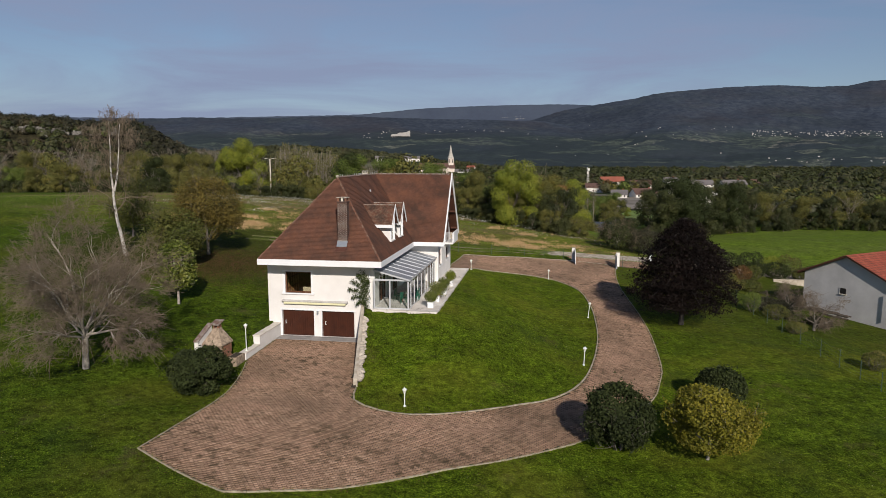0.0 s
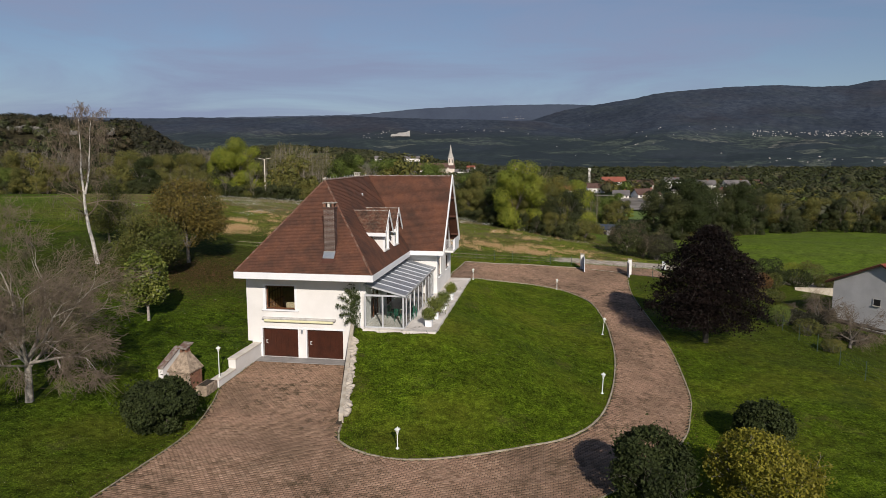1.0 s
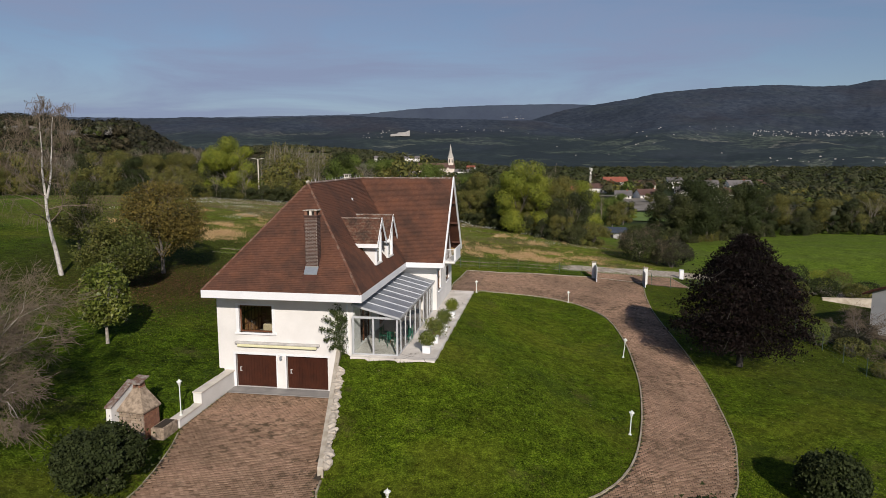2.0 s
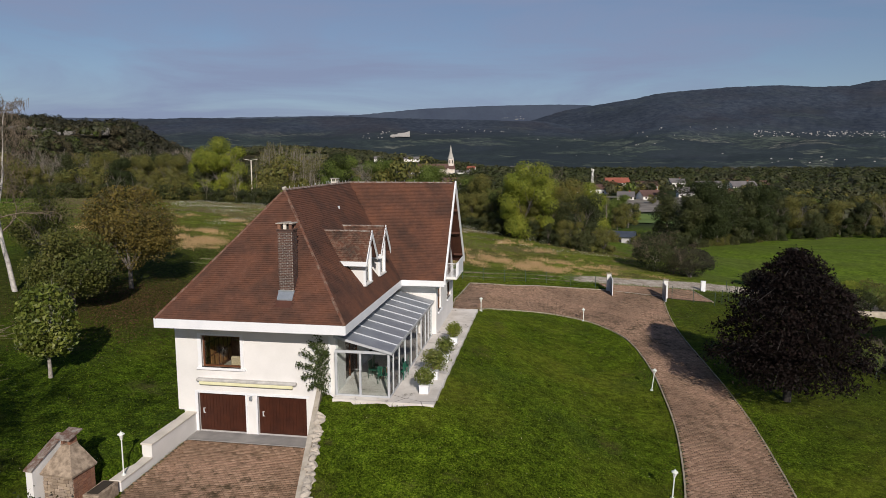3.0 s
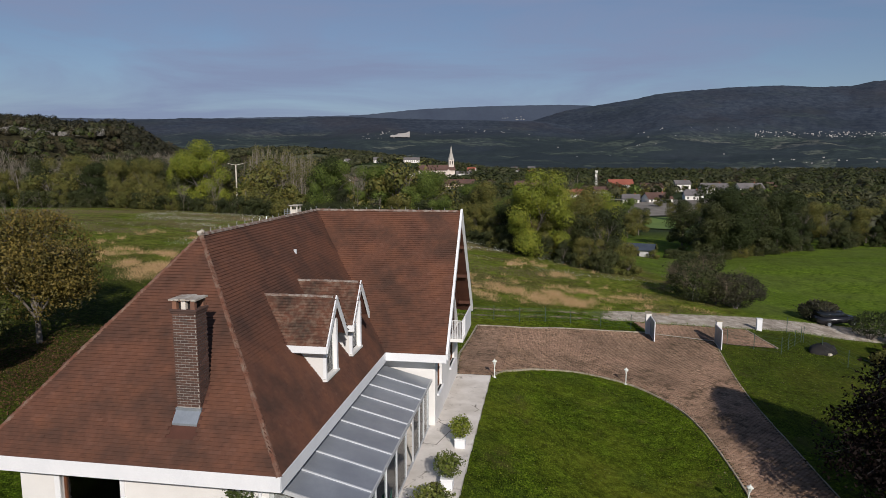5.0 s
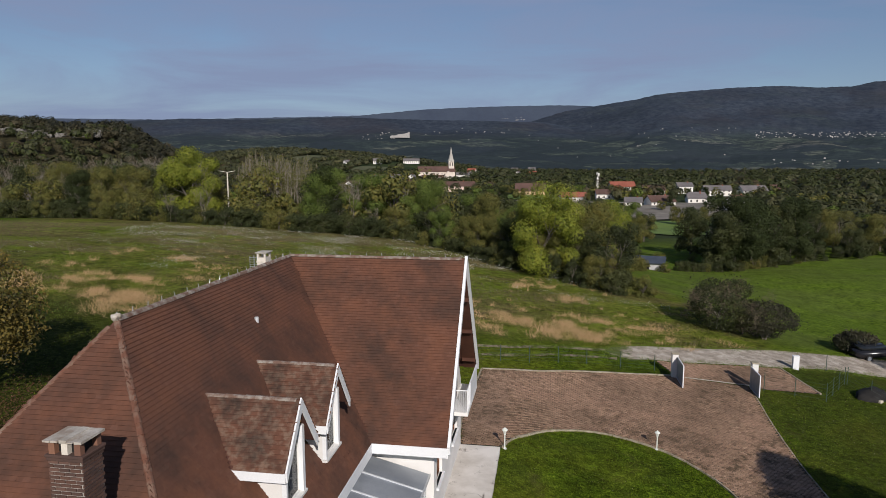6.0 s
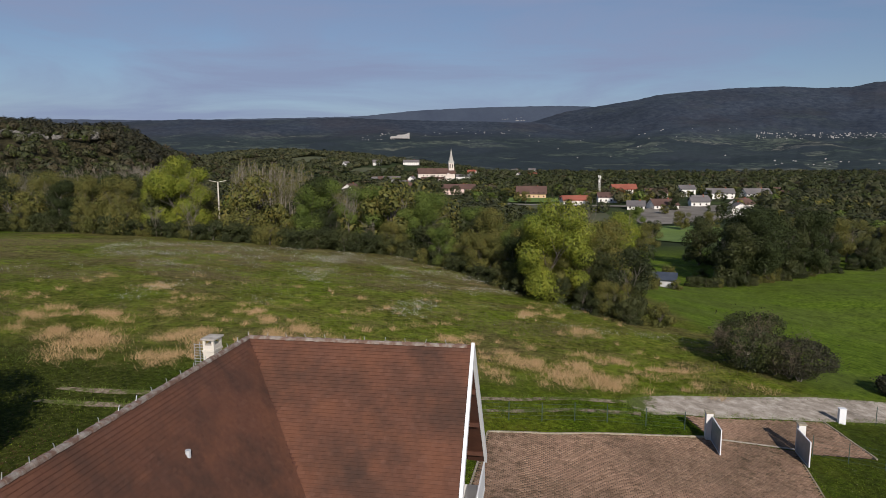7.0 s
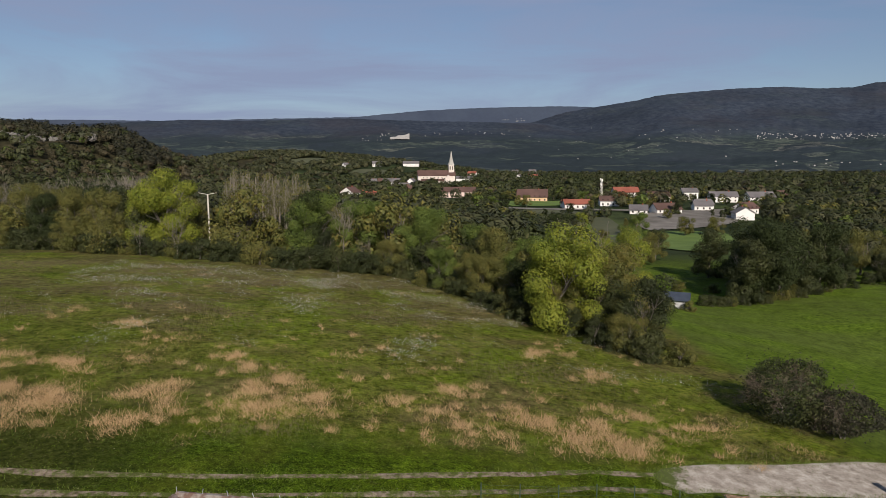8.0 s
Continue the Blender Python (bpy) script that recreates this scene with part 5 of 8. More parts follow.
def copper_beech(x, y, h, r, seed):
    """A broad pyramid of layered, slightly drooping boughs, dark to the ground."""
    rng = random.Random(seed)
    t = place_tree("copper_beech", x, y, "dense dark purple copper beech on the lawn")
    segs, pairs = [], []
    n = 16
    p = Vector((0, 0, -0.1))
    for k in range(n):
        q = Vector((rng.gauss(0, 0.04), rng.gauss(0, 0.04), h * 0.97 * (k + 1) / n))
        segs.append((p, q, 0.24 * (1 - k / (n + 1)), 0.24 * (1 - (k + 1) / (n + 1)), 4))
        p = q
    for k in range(128):
        f = (k + 0.5) / 128
        z = 1.8 + (h - 2.1) * f
        wide = r * (0.80 + 0.20 * ramp01(f / 0.22)) if f < 0.22 else r * (1 - ((f - 0.22) / 0.80) ** 2.1)
        wide = (wide + 0.25) * rng.choice((0.58, 0.78, 0.95, 1.04, 1.14, 1.24))
        w = k * 2.39996 + rng.uniform(-0.25, 0.25)
        out = Vector((math.cos(w), math.sin(w), 0))
        tip = out * wide + Vector((0, 0, z - 0.16 * wide + rng.uniform(-0.1, 0.15)))
        mid = out * wide * 0.5 + Vector((0, 0, z + 0.05 * wide))
        root = Vector((0, 0, max(0.7, z - 0.25 * wide)))
        segs += [(root, mid, 0.05, 0.03, 2), (mid, tip, 0.03, 0.012, 1)]
        side = Vector((-out.y, out.x, 0))
        for _ in range(int(95 + 92 * wide)):
            s = rng.random() ** 0.42
            c = root.lerp(mid, s * 2) if s < 0.5 else mid.lerp(tip, s * 2 - 1)
            fan = 0.22 + 0.75 * wide * 0.36 * (1 - abs(s - 0.62))
            c = c + side * rng.gauss(0, fan) + out * rng.gauss(0, 0.16) + Vector((0, 0, rng.gauss(-0.05, 0.11) - 0.16 * s))
            if c.z > 1.4:
                pairs.append((c, out * 0.6 + Vector((0, 0, 0.7))))
    wood_mesh("trunk", segs, M["beech_bark"], t)
    v, f = leaf_cloud(rng, pairs, 0.085, 0.7)
    raw("crown", v, f, M["leaf_purple"], t)
    return t


copper_beech(20.3, 54.7, 9.5, 3.45, 15)
bush("evergreen_bush", 8.7, 31.2, 3.3, 1.75, "leaf_dark", "rounded dark evergreen bush beside the driveway", 16, 12000, rag=0.48)
bush("evergreen_bush", 16.4, 37.3, 2.3, 1.45, "leaf_dark", "small rounded dark evergreen bush", 17, 8500, rag=0.5)
leafy_tree("golden_shrub", 12.9, 30.4, 3.5, 2.4, "leaf_yellow", "yellow autumn shrub with bare lower stems", 18, "pale_bark", 17000, 0.055, 0.16, 0.08, fill=0.5, lean=0.1, level=3, spread=0.45)
bush("laurel_bush", -14.15, 36.9, 2.75, 1.8, "leaf_dark", "large dark laurel bush beside the barbecue", 19, 12000, rag=0.55)

# the birch: two pale stems, fine drooping twigs
def birch(x, y, h, seed):
    rng = random.Random(seed)
    t = place_tree("birch_tree", x, y, "tall bare birch with white bark")
    segs, fine, tips = [], [], []
    p, r = Vector((0, 0, -0.1)), 0.20
    n = 12
    for k in range(n):
        q = Vector((-1.0 * math.sin(1.5708 * min(1.0, (k + 1) / n / 0.6)) + rng.gauss(0, 0.04), 0.25 * math.sin(2.2 * k / n), h * 0.94 * (k + 1) / n))
        r1 = 0.20 * (1 - (k + 1) / (n + 1))
        segs.append((p, q, r, r1, 4))
        if k > 2:
            for _ in range(2 if k < 8 else 3):
                w = rng.uniform(0, 6.28)
                d = Vector((math.cos(w), math.sin(w), rng.uniform(0.4, 0.9)))
                grow(rng, q, d, (n - k) * 0.17 + 1.0, r1 * 0.42, 2, fine, tips, 0.5, 2, 0.2, -0.02, 0.66)
        p, r = q, r1
    p, r = Vector((-0.80, 0.15, h * 0.46)), 0.11
    for k in range(6):
        q = p + Vector((0.20 - 0.02 * k + rng.gauss(0, 0.03), rng.gauss(0.02, 0.04), h * 0.078))
        segs.append((p, q, r, r * 0.8, 4))
        for _ in range(2 if k < 3 else 3):
            w = rng.uniform(0, 6.28)
            grow(rng, q, Vector((math.cos(w), math.sin(w), rng.uniform(0.4, 0.9))), 1.9 - 0.16 * k, r * 0.4, 2, fine, tips, 0.5, 2, 0.2, -0.02, 0.66)
        p, r = q, r * 0.8
    hang = []
    for q in tips:
        if rng.random() < 0.8:
            e = q + Vector((rng.gauss(0, 0.15), rng.gauss(0, 0.15), -rng.uniform(0.2, 0.7)))
            hang.append((q, e, 0.008, 0.005, 0))
    wood_mesh("trunk", segs, M["birch_bark"], t)
    wood_mesh("branchwork", fine + hang, M["twig"], t, 0.011)
    return t


birch(-32.2, 66.0, 14.2, 21)

# ---- belts of trees, woods, village, hills ----
def proto(name, h, r, leaf, seed, n, size, label, base=0.10, bark="bark", fill=0.7):
    """A field tree, built once under a name and then copied."""
    rng = random.Random(seed)
    t = thing(name, Matrix.Identity(4), label, "tree", "trees of the hedgerow")
    segs, tips = [], []
    top = Vector((0, 0, h * 0.25))
    segs.append((Vector((0, 0, -0.6)), top, 0.22, 0.17, 3))
    for k in range(6):
        w = 6.283 * k / 6
        grow(rng, top, Vector((math.cos(w) * 0.6, math.sin(w) * 0.6, 1)), h * 0.33, 0.1, 1, segs, tips, 0.5, 2, 0.15, 0.05, 0.7)
    wood_mesh("trunk", segs, M[bark], t, 0.02)
    lobes = [(Vector((rng.uniform(-0.72, 0.72) * r, rng.uniform(-0.72, 0.72) * r, h * rng.uniform(base, 0.88))), r * rng.uniform(0.24, 0.44)) for _ in range(24)]
    lobes.append((Vector((0, 0, h * 0.82)), r * 0.4))
    cs = []
    for _ in range(n):
        c, lr = rng.choice(lobes)
        d = Vector((rng.gauss(0, 1), rng.gauss(0, 1), rng.gauss(0.1, 1))).normalized()
        cs.append((c + Vector((d.x, d.y, d.z * 0.9)) * lr * rng.uniform(0.35, 1.0) ** 0.5 * (1.0 if rng.random() < 0.9 else 1.2), d))
    v, f = leaf_cloud(rng, cs, size * 1.15, 3.0, 0.5)
    raw("crown", v, f, M[leaf], t)
    return t


def proto_bare(name, h, seed, label):
    rng = random.Random(seed)
    t = thing(name, Matrix.Identity(4), label, "tree", "trees of the hedgerow")
    segs, tips = [], []
    top = Vector((0, 0, h * 0.25))
    segs.append((Vector((0, 0, -0.6)), top, 0.16, 0.12, 3))
    for k in range(5):
        w = 6.283 * k / 5
        grow(rng, top, Vector((math.cos(w) * 0.3, math.sin(w) * 0.3, 1)), h * 0.42, 0.07, 2, segs, tips, 0.4, 2, 0.12, 0.06, 0.62)
    wood_mesh("trunk", segs, M["poplar_bark"], t, 0.022)
    return t


def poplar(name, h, seed, label):
    rng = random.Random(seed)
    t = thing(name, Matrix.Identity(4), label, "tree", "trees of the hedgerow")
    segs, tips = [(Vector((0, 0, -0.6)), Vector((0.1, 0, h * 0.5)), 0.16, 0.11, 3), (Vector((0.1, 0, h * 0.5)), Vector((0.05, 0, h)), 0.11, 0.03, 3)], []
    for k in range(18):
        z = h * rng.uniform(0.3, 0.95)
        w = rng.uniform(0, 6.283)
        grow(rng, Vector((0.08, 0, z)), Vector((math.cos(w) * 0.5, math.sin(w) * 0.5, 1)), h * 0.12, 0.03, 1, segs, tips, 0.4, 2, 0.12, 0.1, 0.6)
    wood_mesh("trunk", segs, M["poplar_bark"], t, 0.02)
    v, f = leaf_quads(rng, [rng.choice(tips) + Vector((rng.gauss(0, 0.2), rng.gauss(0, 0.2), rng.gauss(0, 0.2))) for _ in range(260)], 0.16)
    raw("crown", v, f, M["leaf_mid"], t)
    return t


KINDS = [
    proto("oak_tree", 12, 4.6, "leaf_green", 31, 26000, 0.10, "green broadleaf tree in the hedgerow"),
    proto("lime_tree", 12, 4.4, "leaf_lime", 32, 26000, 0.10, "yellow green autumn tree in the hedgerow"),
    proto("hedge_tree", 10, 4.2, "leaf_mid", 33, 20000, 0.095, "olive brown autumn tree in the hedgerow"),
    proto("dark_tree", 11, 4.6, "leaf_dark", 34, 20000, 0.11, "dark green tree in the hedgerow"),
    proto("wood_tree", 11, 4.2, "leaf_wood", 35, 14000, 0.12, "dark woodland tree in the hedgerow"),
    proto("rust_tree", 10, 4.0, "leaf_rust", 36, 12000, 0.11, "rust coloured autumn tree in the hedgerow"),
    proto_bare("leafless_tree", 12, 37, "leafless grey tree in the hedgerow"),
    proto("hedge_shrub", 4, 2.8, "leaf_wood", 38, 4200, 0.11, "dense dark shrub at the foot of the hedgerow", -0.02),
    proto("hedge_shrub", 4, 2.8, "leaf_mid", 39, 4200, 0.11, "dense olive shrub at the foot of the hedgerow", -0.02),
    poplar("poplar_tree", 12, 40, "slender bare poplar with a pale trunk"),
]
used = [False] * len(KINDS)


def put_tree(kind, x, y, h):
    ob = KINDS[kind]
    s = h / (12, 12, 10, 11, 11, 10, 12, 4, 4, 12)[kind]
    rngp = random.Random(int(x * 131 + y * 17))
    m = pose(x, y, land(x, y) - 0.1, 0, 0, rngp.uniform(0, 360))
    if used[kind]:
        o = copy_thing(ob, m)
    else:
        o, used[kind] = ob, True
        o.matrix_world = m
    o.scale = (s * rngp.uniform(0.9, 1.1), s * rngp.uniform(0.9, 1.1), s)
    return o


rb = random.Random(77)


def belt(line, depth, gap, kinds, hs, rows=3):
    """Trees in rows behind a line."""
    for (x0, y0), (x1, y1) in zip(line, line[1:]):
        L = math.hypot(x1 - x0, y1 - y0)
        nx_, ny_ = -(y1 - y0) / L, (x1 - x0) / L
        for r in range(rows):
            s = rb.uniform(0, gap)
            while s < L:
                off = depth * (r + rb.uniform(0.05, 0.7)) / rows
                x = x0 + (x1 - x0) * s / L + nx_ * off
                y = y0 + (y1 - y0) * s / L + ny_ * off
                k = rb.choice(kinds)
                if -0.375 < x / (y - 46.8) < -0.245 and y < 186 and k not in (7, 8):
                    s += gap
                    continue
                put_tree(k, x, y, rb.uniform(*hs) * (0.6 if r == 0 else 1.0))
                s += gap * rb.uniform(0.7, 1.4)


# the hedgerow from the meadow's crest down to the lane
WEST_HEDGE = [(-150, 176), (-100, 163), (-70, 154), (-30, 146), (-6, 142)]
EAST_HEDGE = [(-6, 142), (6, 125.5), (12, 117), (18, 109.5), (20.6, 106.5)]
belt(WEST_HEDGE, 5, 1.9, [7, 8, 7, 7], (4.2, 6.4), 1)
belt(WEST_HEDGE, 34, 6.5, [2, 4, 2, 3, 2, 6, 8, 2, 6, 0], (8, 12.5), 3)
belt(EAST_HEDGE[:2], 22, 3.6, [0, 2, 4, 2, 7, 0], (7.5, 10.5), 3)
belt(EAST_HEDGE, 5, 1.8, [7, 8, 7, 7], (3.0, 5.0), 1)
belt(EAST_HEDGE[1:3], 11, 3.6, [3, 4, 2, 0, 6, 2], (8, 12), 2)
belt(EAST_HEDGE[2:4], 7, 3.2, [4, 2, 6, 4], (5, 8.5), 2)
belt([(63, 174.5), (78, 184), (112, 196), (170, 186)], 10, 4.0, [7, 7, 3], (4, 7), 1)
belt([(74, 184.5), (78, 187), (112, 199), (170, 189)], 26, 7.0, [3, 4, 4, 3, 4, 2, 6, 2, 4], (9, 13), 3)
for x, y, h in ((57, 170, 13.0), (61, 172, 16), (67, 177, 16), (73, 181, 14), (79, 184, 15), (66, 183, 14)):
    put_tree(4 if h < 15 else 3, x, y, h)
belt([(40, 184), (56, 176)], 8, 5.0, [8, 8, 7], (2.5, 4.5), 1)
belt([(45, 158), (56, 165.5), (66, 172.5), (82, 183)], 3, 1.7, [7, 8, 7], (2.4, 4.2), 1)
put_tree(1, 12.6, 119.5, 13.0)
put_tree(1, 15.8, 121, 11.0)
put_tree(1, -50.0, 165, 15.5)
put_tree(1, -55.0, 170, 13.5)
put_tree(1, 31.0, 158, 12.5)
for x, y, h in ((29.5, 140, 2.8), (31.5, 143, 2.6), (33.8, 146, 2.0), (38.5, 149, 1.8), (27.0, 134, 3.2)):
    put_tree(8, x, y, h)
put_tree(0, -13.0, 158, 12.0)
put_tree(0, -3.0, 153, 11.5)
put_tree(0, -22.0, 160, 12.5)
for _ in range(60):
    y = rb.uniform(188, 226)
    put_tree(9, (y - 46.8) * rb.uniform(-0.335, -0.20), y, rb.uniform(11, 15))
for _ in range(34):
    put_tree(6, rb.uniform(-120, -58), rb.uniform(180, 225), rb.uniform(10, 14))

# distant woods: many leaf clumps in one mesh for each stretch
def woods(name, n, place, hs, rs, leaf, seed, quads=26, fine=0.25, label="distant woodland of mixed autumn trees"):
    rng = random.Random(seed)
    verts, faces = [], []
    for _ in range(n):
        x, y = place(rng)
        z = land(x, y)
        h, r = rng.uniform(*hs), rng.uniform(*rs)
        cs = []
        for _ in range(quads):
            d = Vector((rng.gauss(0, 1), rng.gauss(0, 1), rng.gauss(0.2, 0.9))).normalized()
            k = rng.uniform(0.7, 1.05)
            cs.append((Vector((x + d.x * r * k, y + d.y * r * k, z + h * 0.52 + d.z * h * 0.48 * k)), d))
        v, f = leaf_cloud(rng, cs, r * fine * 1.55, 8.0, 1.2)
        b = len(verts)
        verts += v
        faces += [tuple(i + b for i in q) for q in f]
    return tagged(raw(name, verts, faces, M[leaf]), label, "woodland", kind="stuff")


def wedge(y0, y1, t0, t1, power=1.0):
    def place(rng):
        y = y0 + (y1 - y0) * rng.random() ** power
        return rng.uniform(t0, t1) * y, y
    return place


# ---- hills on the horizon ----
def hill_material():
    """Dark forest above, a patchwork of hedged fields on the lower slopes; bluish haze is painted into both."""
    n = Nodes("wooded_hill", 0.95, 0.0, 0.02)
    # the blue in these forest and field tones is distance haze
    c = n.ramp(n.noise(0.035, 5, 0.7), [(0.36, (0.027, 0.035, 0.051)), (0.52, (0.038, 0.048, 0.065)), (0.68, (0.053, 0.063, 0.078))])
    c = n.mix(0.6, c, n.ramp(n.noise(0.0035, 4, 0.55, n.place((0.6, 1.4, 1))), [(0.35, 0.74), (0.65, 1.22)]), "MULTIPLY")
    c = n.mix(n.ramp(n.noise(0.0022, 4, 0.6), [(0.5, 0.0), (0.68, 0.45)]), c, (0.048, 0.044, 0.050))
    cell = n.node("ShaderNodeTexVoronoi")
    cell.inputs["Scale"].default_value = 0.0135
    bend = n.node("ShaderNodeVectorMath")
    twist = n.node("ShaderNodeTexNoise")
    twist.inputs["Scale"].default_value = 0.006
    n.link(n.place((0.42, 1.0, 0.0), 9), bend.inputs[0])
    n.link(n.place(), twist.inputs["Vector"])
    scale = n.node("ShaderNodeVectorMath")
    scale.operation = "SCALE"
    scale.inputs["Scale"].default_value = 90.0
    n.link(twist.outputs["Color"], scale.inputs[0])
    n.link(scale.outputs["Vector"], bend.inputs[1])
    n.link(bend.outputs["Vector"], cell.inputs["Vector"])
    tone = n.node("ShaderNodeSeparateXYZ")
    n.link(cell.outputs["Color"], tone.inputs[0])
    field = n.ramp(tone.outputs[0], [(0.30, (0.031, 0.041, 0.046)), (0.55, (0.042, 0.056, 0.055)), (0.74, (0.060, 0.077, 0.066)), (0.90, (0.096, 0.112, 0.088)), (1.0, (0.15, 0.15, 0.125))])
    hedge = n.ramp(n.noise(0.055, 6, 0.8, n.place((0.4, 1.0, 1), -5)), [(0.48, 1.0), (0.56, 0.0)])
    field = n.mix(n.math("MULTIPLY", hedge, 0.9), field, (0.027, 0.036, 0.040))
    high = n.math("ADD", n.axis(2, 1 / 45.0, -96.0), n.math("MULTIPLY", n.math("SUBTRACT", n.noise(0.003, 4, 0.6), 0.5), 2.2), clamp=True)
    n.colour(n.mix(high, field, c))
    n.bump(n.noise(0.045, 4, 0.7), 0.35, 4.0)
    return n.mat


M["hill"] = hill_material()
# farthest ridge: its paler blue base colour has the haze painted in
M["hazed_hill"] = simple("far_hazed_hill", (0.034, 0.045, 0.070), (0.046, 0.060, 0.086), 0.004, 0.95, 0, 0.0, 0.05)
M["crag"] = simple("grey_crag", (0.07, 0.065, 0.058), (0.24, 0.225, 0.20), 0.5, 0.95, 0, 0.5, 1.0)
M["limestone"] = simple("limestone", (0.34, 0.31, 0.27), (0.52, 0.49, 0.44), 0.15, 0.95, 0, 0.3, 1.0)
M["far_wall"] = simple("far_pale_wall", (0.17, 0.17, 0.17), (0.38, 0.36, 0.34), 0.02, 0.9)


HILLS = []


def hill(name, y0, y1, profile, rough, seed, label, skin="hill"):
    """A ridge: its skyline is a line of (sideways, height) slopes seen from the start of the flight."""
    xs = np.linspace(profile[0][0], profile[-1][0], 240)
    crest = np.interp(xs, [p[0] for p in profile], [p[1] for p in profile])
    rows = 40
    verts, faces = [], []

    def height(x, y):
        t = (y - y0) / (y1 - y0)
        top = np.interp(x, xs, crest) * y1 + 13.35
        base = land(x * y, y) - 2
        nz = noise.fractal(Vector((x * y / 420, y / 420, seed)), 1.0, 2.0, 5) * rough * math.sin(math.pi * t) ** 0.8
        fine = noise.noise(Vector((x * y / 30, y / 30, seed))) * 3.0
        return base + (top - base) * t ** 1.5 + nz + fine

    HILLS.append((y0, y1, xs[0], xs[-1], height))
    for j in range(rows):
        y = y0 + (y1 - y0) * j / (rows - 1)
        verts += [(x * y, y, height(x, y)) for x in xs]
    for j in range(rows - 1):
        for i in range(len(xs) - 1):
            a = j * len(xs) + i
            faces.append((a, a + 1, a + len(xs) + 1, a + len(xs)))
    return tagged(raw(name, verts, faces, M[skin], smooth=True), label, "hill", kind="structure")


hill("hill_far", 3550, 3950, [(-0.75, 0.0635), (-0.6627, 0.0627), (-0.5529, 0.0618), (-0.4093, 0.0602), (-0.1893, 0.0643), (-0.1217, 0.066), (-0.0371, 0.0743), (0.0135, 0.0768), (0.0557, 0.0784), (0.1147, 0.0801), (0.1821, 0.0809), (0.2328, 0.0792), (0.351, 0.0768), (0.5203, 0.0685), (0.75, 0.06)], 20, 3.0, "far wooded ridge with blue haze in its colour", "hazed_hill")
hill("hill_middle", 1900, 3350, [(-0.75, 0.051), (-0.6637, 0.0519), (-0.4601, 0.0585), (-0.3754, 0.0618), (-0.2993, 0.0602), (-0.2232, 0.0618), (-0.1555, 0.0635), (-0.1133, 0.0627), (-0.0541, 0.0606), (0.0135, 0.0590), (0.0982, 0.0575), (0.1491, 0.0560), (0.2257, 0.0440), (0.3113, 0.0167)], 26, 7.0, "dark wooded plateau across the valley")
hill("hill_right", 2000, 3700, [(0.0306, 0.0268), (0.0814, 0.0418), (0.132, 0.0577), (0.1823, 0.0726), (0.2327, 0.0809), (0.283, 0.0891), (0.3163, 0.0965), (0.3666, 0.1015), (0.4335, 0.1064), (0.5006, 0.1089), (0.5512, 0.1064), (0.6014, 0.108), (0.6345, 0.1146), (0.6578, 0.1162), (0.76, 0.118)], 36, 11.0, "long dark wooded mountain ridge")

CLEAR = [(20, 640, 45), (80, 560, 50), (100, 500, 45), (150, 470, 55), (180, 520, 45), (220, 580, 45), (250, 560, 30), (120, 400, 60), (0, 850, 60), (-60, 880, 60), (160, 630, 25), (-20, 700, 40), (140, 365, 45), (150, 440, 60), (112, 320, 40), (150, 280, 30), (60, 480, 50), (0, 560, 40), (-72, 545, 18), (-60, 1260, 60), (60, 1160, 40), (150, 1130, 40), (72, 250, 50), (88, 300, 70), (100, 345, 60), (-250, 1300, 60), (-120, 1180, 60), (-360, 1260, 50)]


def open_wood(base):
    """Leaves the village and its fields clear."""
    def place(rng):
        while True:
            x, y = base(rng)
            if all(math.hypot(x - a, (y - b) * 0.6) > r * 0.6 for a, b, r in CLEAR):
                return x, y
    return place


def off_crag(base):
    """Leaves the bare faces of the crags in sight."""
    def place(rng):
        while True:
            x, y = base(rng)
            if not (-580 < x * 780 / y < -375 and 690 < y < 792 and x * 780 / y < -430 and rng.random() < 0.86 or -480 < x * 780 / y < -380 and 742 < y < 800 and rng.random() < 0.86):
                return x, y
    return place


woods("valley_wood", 950, open_wood(wedge(215, 620, -0.75, 0.75)), (5, 9), (2.5, 5), "leaf_wood", 41, 130, 0.14)
woods("valley_wood", 700, open_wood(wedge(215, 620, -0.75, 0.75)), (6, 10), (3, 5.5), "leaf_dull", 42, 150, 0.13)
woods("valley_wood", 260, open_wood(wedge(215, 900, -0.75, 0.75)), (5, 9), (3, 5), "leaf_green", 45, 120, 0.14)
woods("valley_wood", 1100, open_wood(wedge(600, 2000, -0.75, 0.75)), (7, 13), (5, 10), "leaf_dull", 43, 90, 0.16)
woods("valley_wood", 900, open_wood(wedge(560, 1500, -0.75, 0.75)), (6, 12), (4, 8), "leaf_wood", 47, 90, 0.16)
woods("valley_wood", 420, open_wood(wedge(560, 1500, -0.75, 0.75)), (6, 12), (4, 8), "leaf_brown", 49, 90, 0.16)
woods("valley_wood", 500, open_wood(wedge(600, 1300, -0.2, 0.75)), (9, 16), (4.5, 8), "leaf_wood", 50, 100, 0.15)
woods("rise_wood", 1500, open_wood(lambda g: (g.gauss(-330, 190), g.gauss(1370, 130))), (6, 12), (4, 9), "leaf_dull", 52, 80, 0.17, "mixed woods on the rise behind the village")
woods("village_wood", 420, open_wood(lambda g: (g.uniform(-120, 300), g.uniform(420, 900))), (5, 9), (2.5, 4.5), "leaf_mid", 46, 90, 0.17, "trees among the village gardens")
woods("hill_wood", 2200, off_crag(lambda g: (g.gauss(-600, 140), g.gauss(830, 140))), (5, 13), (3.0, 6.5), "leaf_brown", 44, 110, 0.14, "brown scrub and trees on a rocky hill")
